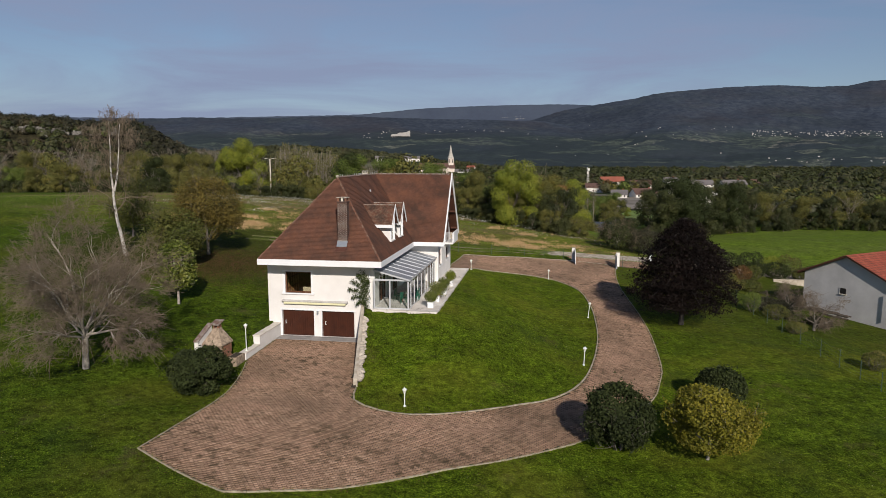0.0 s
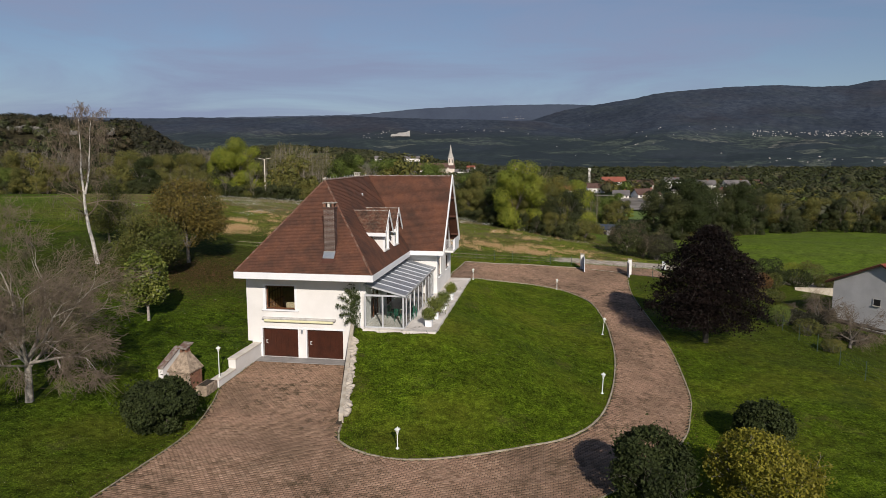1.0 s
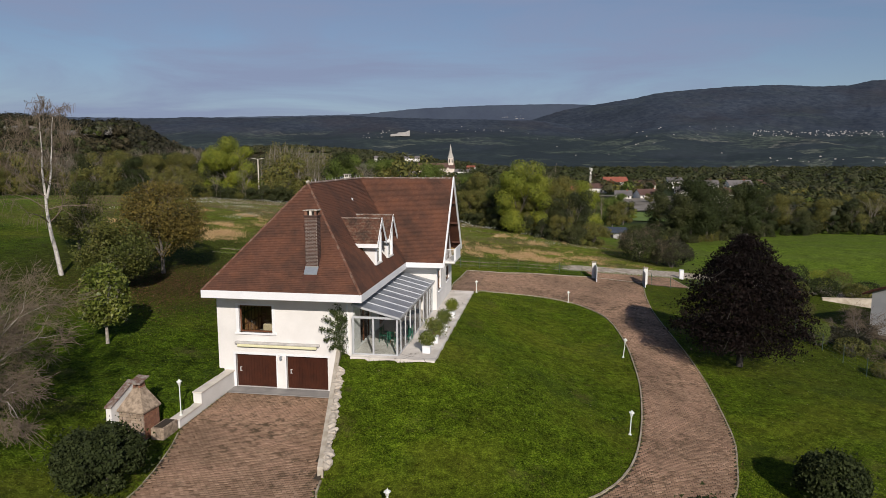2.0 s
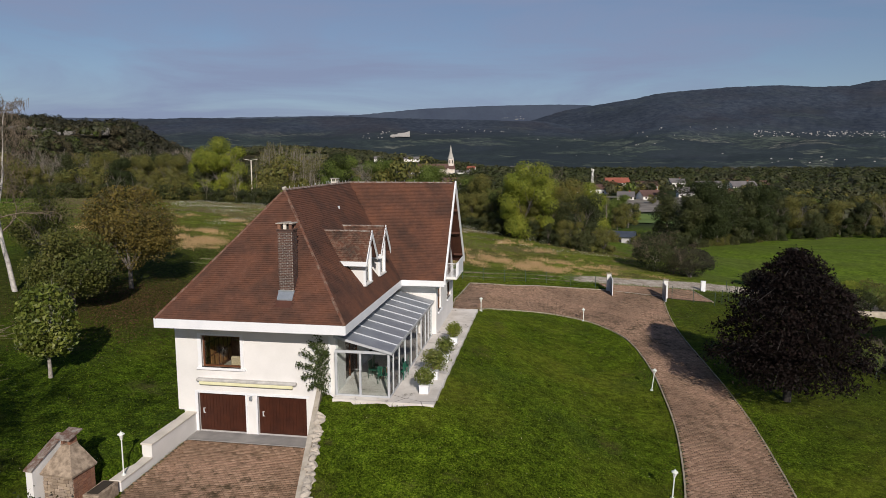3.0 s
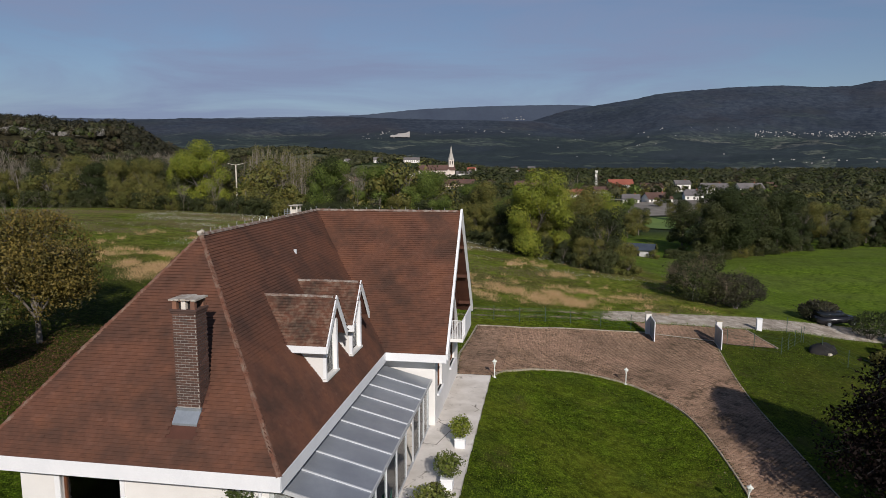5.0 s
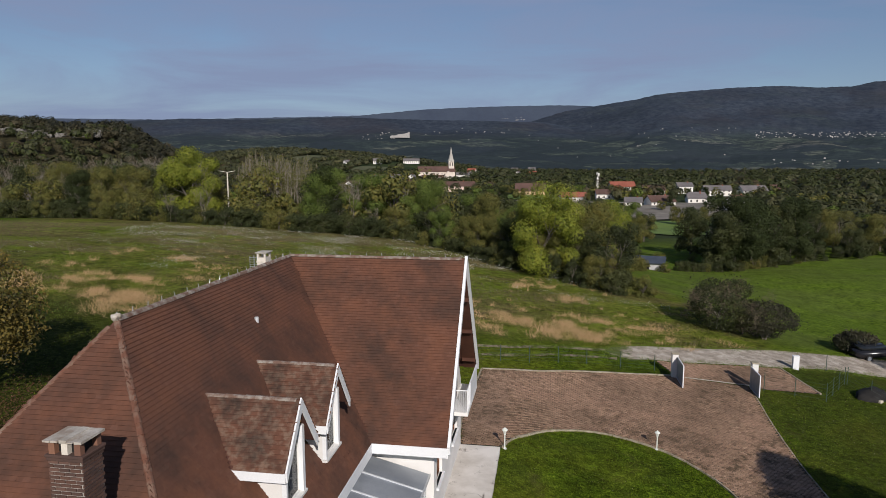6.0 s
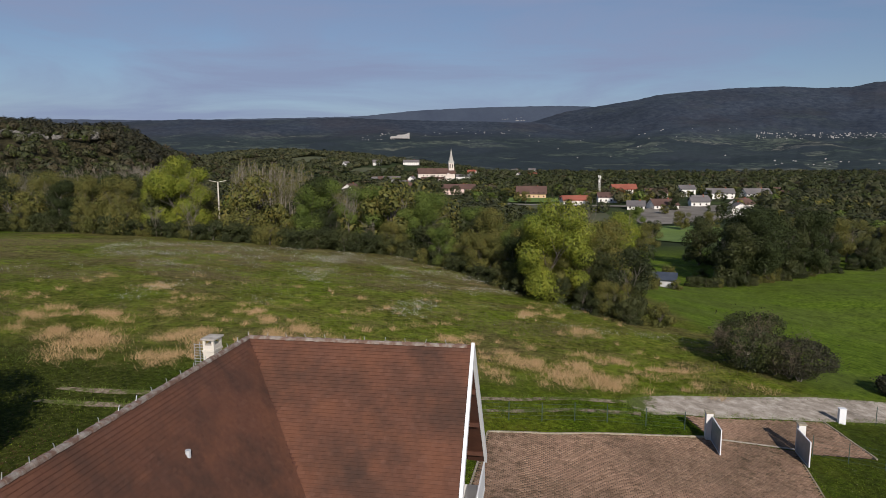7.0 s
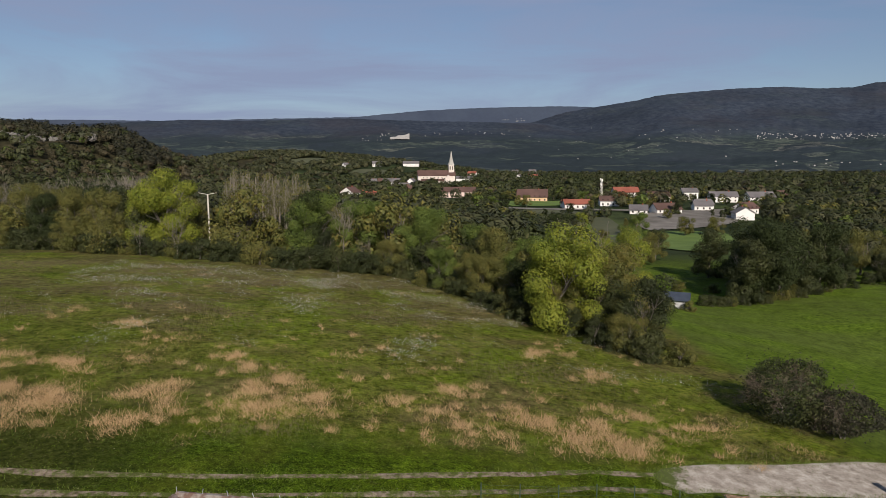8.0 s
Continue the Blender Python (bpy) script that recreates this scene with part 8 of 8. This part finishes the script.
for x, y in ((38, 340), (45, 375), (58, 350), (70, 425), (84, 440), (62, 460), (95, 455), (104, 410), (48, 430), (80, 470), (33, 400), (92, 335), (40, 300), (66, 310)):
    put_tree(rv.choice((0, 2, 1, 3, 2, 8)), x + rv.uniform(-3, 3), y + rv.uniform(-6, 6), rv.uniform(4.5, 8.0))
for x, y in ((105, 500), (112, 522), (135, 545), (150, 530), (160, 500), (185, 590), (195, 565), (205, 590), (235, 575), (262, 575), (272, 600), (190, 520), (168, 466), (204, 490), (60, 560), (52, 590), (95, 590), (128, 560), (20, 560), (0, 590), (-15, 640), (-52, 585), (-80, 580), (-30, 660), (45, 640), (150, 610), (215, 540), (250, 520), (175, 455), (140, 450)):
    put_tree(rv.choice((0, 2, 3, 4, 2)), x + rv.uniform(-4, 4), y + rv.uniform(-4, 4), rv.uniform(4.5, 8.5))

# ---- grass, dry tufts and flowers ----
def blade_mat(name, tones):
    n = Nodes(name, 0.85, 0.0, 0.1)
    step = 1.0 / (len(tones) - 1)
    n.colour(n.ramp(n.island(), [(i * step, t) for i, t in enumerate(tones)]))
    return n.mat


def blades(name, points, hs, width, material, label, seed, lean=0.35):
    rng = random.Random(seed)
    verts, faces = [], []
    for x, y in points:
        z = land(x, y)
        h = rng.uniform(*hs)
        a = rng.uniform(0, 6.283)
        dx, dy = math.cos(a) * width, math.sin(a) * width
        lx, ly = rng.gauss(0, lean) * h, rng.gauss(0, lean) * h
        k = len(verts)
        verts += [(x - dx, y - dy, z - 0.02), (x + dx, y + dy, z - 0.02), (x + lx, y + ly, z + h)]
        faces.append((k, k + 1, k + 2))
    return tagged(raw(name, verts, faces, material), label, "grass", kind="stuff")


M["blade_green"] = blade_mat("grass_blade", [(0.040, 0.066, 0.003), (0.090, 0.130, 0.007), (0.165, 0.205, 0.018)])
M["blade_dry"] = blade_mat("dry_grass_blade", [(0.24, 0.155, 0.070), (0.45, 0.295, 0.150), (0.60, 0.415, 0.225), (0.34, 0.235, 0.105)])
M["blade_brown"] = blade_mat("brown_weed", [(0.085, 0.064, 0.040), (0.150, 0.112, 0.072), (0.120, 0.115, 0.045)])
M["blade_olive"] = blade_mat("meadow_blade", [(0.075, 0.120, 0.014), (0.120, 0.175, 0.024), (0.180, 0.205, 0.055)])
M["petal"] = blade_mat("white_seed_head", [(0.50, 0.49, 0.44), (0.68, 0.67, 0.62)])
rg = random.Random(404)


def lawn_points(n, x0, x1, y0, y1):
    xs = np.array([rg.uniform(x0, x1) for _ in range(n)])
    ys = np.array([rg.uniform(y0, y1) for _ in range(n)])
    dx, dy = xs - HOUSE_X, ys - HOUSE_Y
    u, v = dx * HC + dy * HS, -dx * HS + dy * HC
    bad = inside(u, v, drive_poly) | ((u > -1.1) & (u < 12.15) & (v > -1.0) & (v < 18.7)) | ((u > -0.6) & (u < stone_wall_u(v) + 0.4) & (v < 0) & (v > -9)) | ((v > 37) & (v < 43) & (u > 18)) | ((u > 22.0) & (u < 33.2) & (v > 35) & (v < 42))
    return [(x, y) for x, y, b in zip(xs, ys, bad) if not b]


blades("lawn_grass", lawn_points(90000, -7, 15, 30, 74), (0.03, 0.08), 0.014, M["blade_green"], "short uneven lawn grass", 1)
blades("lawn_grass", lawn_points(110000, -34, 32, 24, 84), (0.03, 0.09), 0.018, M["blade_green"], "short uneven garden grass", 2)


def in_meadow(x, y):
    u, v = to_house(x, y)
    lane_v = 34.5 + 0.28 * u if u < 25 else 41.5 + 0.33 * (u - 25)
    edge = 141 if x < -6 else 141 - (x + 6) * 1.25
    return v > lane_v + 2.2 and y < edge - 1 and x < 27


def meadow_points(n, test):
    out = []
    while len(out) < n:
        x, y = rg.uniform(-75, 27), 84 + 58 * rg.random() ** 1.3
        if in_meadow(x, y) and test(x, y):
            out.append((x, y))
    return out


def dry(x, y):
    d = noise.fractal(Vector((x * 0.24, y * 0.36, 3.3)), 1.0, 2.0, 5)
    band = math.exp(-((y - (93 - 0.05 * x)) / 5.5) ** 2)
    return d + 0.38 * band + rg.gauss(0, 0.20) > 0.74


def weedy(x, y):
    return noise.fractal(Vector((x * 0.07, y * 0.16, 9.1)), 1.0, 2.0, 3) + (y - 115) * 0.012 + rg.gauss(0, 0.15) > 0.16


TUFTS = [(-30.9, 95.2, 1.3), (-27.7, 95.2, 1.0), (-28.9, 90.1, 1.3), (-26.4, 89.6, 1.2), (-25.7, 87.5, 2.2), (-19.9, 86.8, 1.2), (-20.5, 90.1, 1.5), (-19.4, 92.9, 0.8), (-18.1, 88.8, 1.2), (-17.1, 99.3, 0.9), (-15.2, 97.5, 0.9), (-11.8, 95.3, 1.1), (-13.6, 92.1, 1.4), (-12.1, 90.1, 1.5), (-9.7, 92.1, 1.0), (-8.2, 91.5, 0.9), (-3.4, 92.4, 0.8), (0.0, 91.2, 1.1), (1.2, 96.1, 1.1), (2.7, 88.2, 1.0), (4.8, 91.7, 1.1), (7.3, 90.8, 1.2), (9.0, 89.2, 1.6), (11.4, 92.0, 1.3), (12.2, 89.2, 1.4), (15.2, 92.8, 1.0), (18.4, 93.1, 0.8), (13.2, 102.2, 0.9), (9.1, 106.7, 1.2), (-28.8, 106.5, 1.0), (-36.0, 90.5, 2.0)]


def tuft_points(n):
    """Soft edged clumps of tall grass, each made of a few smaller ones."""
    clumps = []
    for x, y, r in TUFTS:
        for _ in range(7):
            clumps.append((x + rg.gauss(0, 0.85 * r), y + rg.gauss(0, 0.7 * r), r * rg.uniform(0.2, 0.75)))
    for _ in range(150):
        y = 87 + 26 * rg.random() ** 1.7
        clumps.append((rg.uniform(-40, 20), y, rg.uniform(0.15, 0.5)))
    out, weights = [], [c[2] ** 1.7 for c in clumps]
    for x, y, r in rg.choices(clumps, weights, k=n):
        x, y = x + rg.gauss(0, 0.6 * r), y + rg.gauss(0, 0.6 * r)
        if in_meadow(x, y) or y < 88:
            out.append((x, y))
    return out


blades("dry_grass", tuft_points(34000), (0.10, 0.50), 0.013, M["blade_dry"], "tufts of tall straw coloured grass in the meadow", 3, 0.8)
blades("dry_grass", [p for p in meadow_points(16000, dry) if p[0] > -40], (0.08, 0.3), 0.012, M["blade_dry"], "thin straw coloured grass scattered through the meadow", 9, 0.9)
blades("meadow_grass", meadow_points(46000, lambda x, y: True), (0.08, 0.24), 0.014, M["blade_olive"], "rough green meadow grass", 4, 0.8)
blades("meadow_weeds", meadow_points(50000, weedy), (0.12, 0.36), 0.013, M["blade_brown"], "brown seeding weeds in the meadow", 5, 0.4)
heads = meadow_points(9500, lambda x, y: y > 99 and x > -46 and noise.fractal(Vector((x * 0.16, y * 0.2, 5.0)), 1.0, 2.0, 4) + (y - 122) * 0.016 + rg.gauss(0, 0.28) > 0.42)
vv, ff = leaf_quads(rg, [Vector((x, y, land(x, y) + rg.uniform(0.3, 0.6))) for x, y in heads], 0.045, 1.0)
tagged(raw("flower_heads", vv, ff, M["petal"]), "white seed heads of wild flowers in the meadow", "flowers", kind="stuff")
M["leaf_litter"] = blade_mat("fallen_leaf", [(0.060, 0.036, 0.018), (0.115, 0.062, 0.030), (0.075, 0.045, 0.022)])
pts = []
while len(pts) < 16000:
    x, y = rg.gauss(-22.0, 4.2), rg.gauss(65.5, 3.8)
    u, v = to_house(x, y)
    if u < -2:
        pts.append(Vector((x, y, land(x, y) + 0.05)))
vv, ff = leaf_quads(rg, pts, 0.06, 3.0)
tagged(raw("leaf_litter", vv, ff, M["leaf_litter"]), "fallen rust leaves under the autumn trees", "leaves", kind="stuff")


M["pale_leaf"] = blade_mat("pale_clover_head", [(0.20, 0.20, 0.11), (0.36, 0.34, 0.22), (0.24, 0.17, 0.08)])
vv, ff = leaf_quads(rg, [Vector((x, y, land(x, y) + 0.07)) for x, y in lawn_points(5200, -36, 34, 24, 84)], 0.03, 3.0)
tagged(raw("lawn_litter", vv, ff, M["pale_leaf"]), "scattered pale clover heads and leaves on the lawn", "leaves", kind="stuff")


def along(poly, n, offset, wide, closed=True):
    """Points scattered along an outline given in the house's axes."""
    line = list(poly) + ([poly[0]] if closed else [])
    lens = [math.hypot(b[0] - a[0], b[1] - a[1]) for a, b in zip(line, line[1:])]
    out = []
    for i in rg.choices(range(len(lens)), lens, k=n):
        (u0, v0), (u1, v1) = line[i], line[i + 1]
        f, o = rg.random(), offset + rg.gauss(0, wide)
        nu, nv = -(v1 - v0) / max(1e-6, lens[i]), (u1 - u0) / max(1e-6, lens[i])
        out.append(from_house(u0 + (u1 - u0) * f + nu * o, v0 + (v1 - v0) * f + nv * o))
    return out


def off_house(points):
    keep = []
    for x, y in points:
        u, v = to_house(x, y)
        if not (-1.2 < u < 12.2 and -1.3 < v < 18.8):
            keep.append((x, y))
    return keep


blades("edge_grass", off_house(along(drive_poly, 17000, 0.0, 0.12)), (0.04, 0.12), 0.016, M["blade_green"], "grass growing over the driveway kerb", 6, 0.6)
blades("lane_grass", along(lane_poly, 9000, 0.0, 0.28), (0.06, 0.2), 0.022, M["blade_olive"], "grass creeping over the edges of the lane", 7, 0.6)
vv, ff = leaf_quads(rg, [Vector((x, y, land(x, y) + 0.10)) for x, y in off_house(along(drive_poly, 7000, 0.0, 0.45))], 0.035, 3.0)
tagged(raw("drive_litter", vv, ff, M["leaf_litter"]), "brown fallen leaves gathered along the driveway edges", "leaves", kind="stuff")
for off in (-0.25, -2.15):
    blades("track_grass", along([(u, v + off) for u, v in smooth_line(LANE[:6], 4)], 2600, 0.0, 0.30, False), (0.06, 0.2), 0.018, M["blade_olive"], "grass growing over the wheel tracks", 8, 0.7)
# ---- pieces: roof tiles, ridge tiles, bricks, pavers ----
def tile_mesh():
    me = bpy.data.meshes.new("tile")
    w, l = 0.0845, 0.062
    me.from_pydata([(-w, -l, 0.012), (w, -l, 0.012), (w, l, -0.006), (-w, l, -0.006), (-w, -l, 0.026), (w, -l, 0.026), (w, l, 0.006), (-w, l, 0.006)], [], [(4, 5, 6, 7), (0, 1, 5, 4), (1, 2, 6, 5), (0, 4, 7, 3)])
    me.materials.append(M["tile_piece"])
    return me


TILE = tile_mesh()


def lay_tiles(parent, corners, course=0.115, wide=0.168, single=None, holes=(), skin="tile"):
    """Covers a slope with overlapping tiles. single: the part of it laid as separate objects, as a test on (s, t)."""
    P = [Vector(c) for c in corners]
    a = (P[1] - P[0]).normalized()
    n = (P[1] - P[0]).cross(P[2] - P[0]).normalized()
    if n.z < 0:
        n = -n
    b = n.cross(a).normalized()
    if b.z < 0:
        b, a = -b, -a
    st = [((p - P[0]).dot(a), (p - P[0]).dot(b)) for p in P]
    smin, smax = min(s for s, _ in st), max(s for s, _ in st)
    tmax = max(t for _, t in st)
    rng = random.Random(int(smax * 100))
    cand = []
    for r in range(int(tmax / course) + 1):
        off = wide * 0.5 * (r % 2)
        for c in range(int((smax - smin) / wide) + 2):
            cand.append((smin + c * wide + off, (r + 0.45) * course))
    cs, ct = np.array([c[0] for c in cand]), np.array([c[1] for c in cand])
    ok = inside(cs, ct, st)
    verts, faces = [], []
    count = 0
    for s, t, k in zip(cs, ct, ok):
        if not k or any(h(P[0] + a * s + b * t) for h in holes):
            continue
        lift = rng.gauss(0, 0.0018)
        c = P[0] + a * s + b * t + n * (0.012 + lift)
        if single and count < 300 and single(s, t):
            ob = new("tile", TILE)
            ob.parent = parent
            ob.matrix_local = Matrix.Translation(c) @ Matrix((a, b, n)).transposed().to_4x4()
            count += 1
            continue
        w, l = 0.0845, 0.062
        tw = rng.gauss(0, 0.0025)
        k0 = len(verts)
        verts += [c - a * w - b * l + n * (0.024 + tw), c + a * w - b * l + n * (0.024 - tw), c + a * w + b * l, c - a * w + b * l, c - a * w - b * l - n * 0.004, c + a * w - b * l - n * 0.004]
        faces += [(k0, k0 + 1, k0 + 2, k0 + 3), (k0 + 4, k0 + 5, k0 + 1, k0)]
    tagged(raw("tiles", verts, faces, M[skin], parent), kind="stuff")


def dormer_cut(p):
    for vc, ridge in DORMERS:
        if p.x < DORMER_U and abs(p.y - vc) < 1.10 and p.z < ridge - abs(p.y - vc) * 1.339 and p.z > ridge - 1.5:
            return True
        if 5.9 < p.x < DORMER_U and abs(p.y - vc) < 0.64:
            return True
    return False


def near_chimney(p):
    return CU0 - 0.05 < p.x < CU1 + 0.05 and CV0 - 0.5 < p.y < CV1


lay_tiles(roof, SOUTH, holes=(near_chimney,))
lay_tiles(roof, EAST, holes=(dormer_cut,))
lay_tiles(roof, WING_S, single=lambda s, t: t > 5.9 and s > 1.0)
lay_tiles(roof, NORTH)
lay_tiles(roof, WEST)
for (vc, ridge), dr in zip(DORMERS, dormer_roofs):
    for sgn in (-1, 1):
        ua, ub = RU + (RZ - ridge) / 1.2447 - 0.02, RU + (RZ - (ridge - 1.5)) / 1.2447
        eave = [(ub, vc + sgn * 1.12, ridge - 1.5), (7.84, vc + sgn * 1.12, ridge - 1.5), (7.84, vc, ridge), (ua, vc, ridge)]
        lay_tiles(dr, eave, skin="tile_lichen")


def ridge_run(parent, p, q, material, step=0.33, r=0.10, studs=False, seed=0):
    p, q = Vector(p), Vector(q)
    d = (q - p).normalized()
    up = Vector((0, 0, 1))
    side = d.cross(up).normalized()
    top = side.cross(d).normalized()
    rng = random.Random(seed)
    n = int((q - p).length / step)
    for k in range(n):
        a = p + d * (k * step)
        e = a + d * (step * 1.04)
        verts, faces = [], []
        for c, rr in ((a, r), (e, r * 0.84)):
            for i in range(6):
                w = math.pi * (i / 5)
                verts.append(c + side * math.cos(w) * rr * 1.15 + top * (math.sin(w) * rr - 0.035 + rng.gauss(0, 0.004)))
        for i in range(5):
            faces.append((i, i + 1, i + 7, i + 6))
        faces.append((0, 5, 4, 3, 2, 1))
        ob = raw("ridge_tile", verts, faces, material, parent)
        if studs and k % 2 == 0:
            bm = bmesh.new()
            s0 = a + top * (r - 0.05)
            tube(bm, s0, s0 + top * 0.13 + d * 0.05 * rng.uniform(-1, 1), 0.012, 0.008, 5)
            part("ridge_hook", bm, M["rail"], parent)


ridge_run(roof, (RU, RV0, RZ), (RU, RV, RZ), M["lichen_ridge"], studs=True, seed=1)
ridge_run(roof, (RU, RV, RZ), (WU1, RV, RZ), M["lichen_ridge"], studs=True, seed=2)
ridge_run(roof, (EU1, EV0, EZ), (RU, RV0, RZ), M["ridge_tile"], 0.30, 0.08, seed=3)
ridge_run(roof, (EU0, EV0, EZ), (RU, RV0, RZ), M["ridge_tile"], 0.30, 0.08, seed=4)
for (vc, ridge), dr in zip(DORMERS, dormer_roofs):
    ridge_run(dr, (RU + (RZ - ridge) / 1.2447, vc, ridge), (7.84, vc, ridge), M["lichen_ridge"], 0.28, 0.075, seed=5)
bm = bmesh.new()
bmesh.ops.create_icosphere(bm, subdivisions=2, radius=0.13)
for q in bm.verts:
    q.co = Vector((q.co.x, q.co.y, q.co.z * 0.75)) * (1 + 0.5 * noise.noise(q.co * 14)) + Vector((RU, RV0, RZ + 0.06))
part("ridge_end", bm, M["cap_slab"], roof, "mortared ridge end")


def bricks(parent, u0, u1, v0, v1, z0, z1, material, course=0.078, length=0.23):
    shared = {}
    rows = int((z1 - z0) / course)
    for r in range(rows):
        z = z0 + r * course
        for face, (a, b) in enumerate(((u0, u1), (v0, v1))):
            s = a - (length / 2 if r % 2 else 0.0)
            while s < b - 0.02:
                lo, hi = max(a, s), min(b, s + length - 0.020)
                if hi - lo > 0.03:
                    key = (face, round(hi - lo, 3))
                    if key not in shared:
                        hl, hz, dp = (hi - lo) / 2, course / 2 - 0.011, 0.014
                        me = bpy.data.meshes.new("brick")
                        pts = [(x, y, zz) for y in (-dp, dp) for x, zz in ((-hl, -hz), (hl, -hz), (hl, hz), (-hl, hz))]
                        if face:
                            pts = [(-y, x, zz) for x, y, zz in pts]
                        me.from_pydata(pts, [], [(0, 1, 2, 3), (0, 4, 5, 1), (3, 2, 6, 7), (0, 3, 7, 4), (1, 5, 6, 2)])
                        me.materials.append(material)
                        shared[key] = me
                    ob = new("brick", shared[key])
                    ob.parent = parent
                    ob.location = ((lo + hi) / 2, v0 + 0.004, z + course / 2) if face == 0 else (u1 - 0.004, (lo + hi) / 2, z + course / 2)
                s += length


bricks(chim, CU0, CU1, CV0, CV1, 7.45, 10.19, M["brick"])

# pavers
def pave(parent, poly, lift, near, seed):
    rng = random.Random(seed)
    lw, sw_ = 0.225, 0.142
    us, vs = [p[0] for p in poly], [p[1] for p in poly]
    cand = []
    r = 0
    v = min(vs)
    while v < max(vs):
        off = lw / 2 * (r % 2)
        u = min(us) - off
        while u < max(us):
            cand.append((u, v))
            u += lw
        v += sw_
        r += 1
    cu, cv = np.array([c[0] for c in cand]), np.array([c[1] for c in cand])
    ok = inside(cu, cv, poly)
    for dx, dy in ((-0.1, 0), (0.1, 0), (0, -0.06), (0, 0.06)):
        ok &= inside(cu + dx, cv + dy, poly)
    me = bpy.data.meshes.new("paver")
    a, b = lw / 2 - 0.011, sw_ / 2 - 0.012
    base = [(-a, -b), (-a * 0.3, -b - 0.006), (a, -b + 0.004), (a, b), (a * 0.3, b + 0.006), (-a, b - 0.004)]
    me.from_pydata([(x, y, 0.0) for x, y in base] + [(x * 0.96, y * 0.95, 0.022) for x, y in base], [], [(6, 7, 8, 9, 10, 11)] + [(i, (i + 1) % 6, 6 + (i + 1) % 6, 6 + i) for i in range(6)])
    me.materials.append(M["paver_piece"])
    verts, faces, count = [], [], 0
    for u, v, k in zip(cu, cv, ok):
        if not k:
            continue
        x, y = from_house(u, v)
        z = land(x, y) + lift + rng.gauss(0, 0.003)
        if near and count < 300 and near(u, v):
            ob = new("paver", me)
            ob.parent = parent
            ob.matrix_world = pose(x, y, z, rng.gauss(0, 0.8), rng.gauss(0, 0.8), HOUSE_TURN + rng.gauss(0, 0.8))
            count += 1
            continue
        t = rng.gauss(0, 0.02)
        ct, s_t = math.cos(radians(HOUSE_TURN) + t), math.sin(radians(HOUSE_TURN) + t)
        k0 = len(verts)
        for zz, f in ((0.0, 1.0), (0.022, 0.96)):
            for px, py in base:
                px, py = px * f, py * f
                verts.append((x + px * ct - py * s_t, y + px * s_t + py * ct, z + zz + rng.gauss(0, 0.0015)))
        faces.append(tuple(range(k0 + 6, k0 + 12)))
        for i in (0, 1, 2, 5):
            faces.append((k0 + i, k0 + (i + 1) % 6, k0 + 6 + (i + 1) % 6, k0 + 6 + i))
    tagged(raw("pavers", verts, faces, M["paver"], parent), kind="stuff")


pave(driveway, drive_poly, 0.035, lambda u, v: 2.0 < u < 6.0 and -4.6 < v < -1.2, 1)
pave(apron, APRON, 0.035, None, 2)
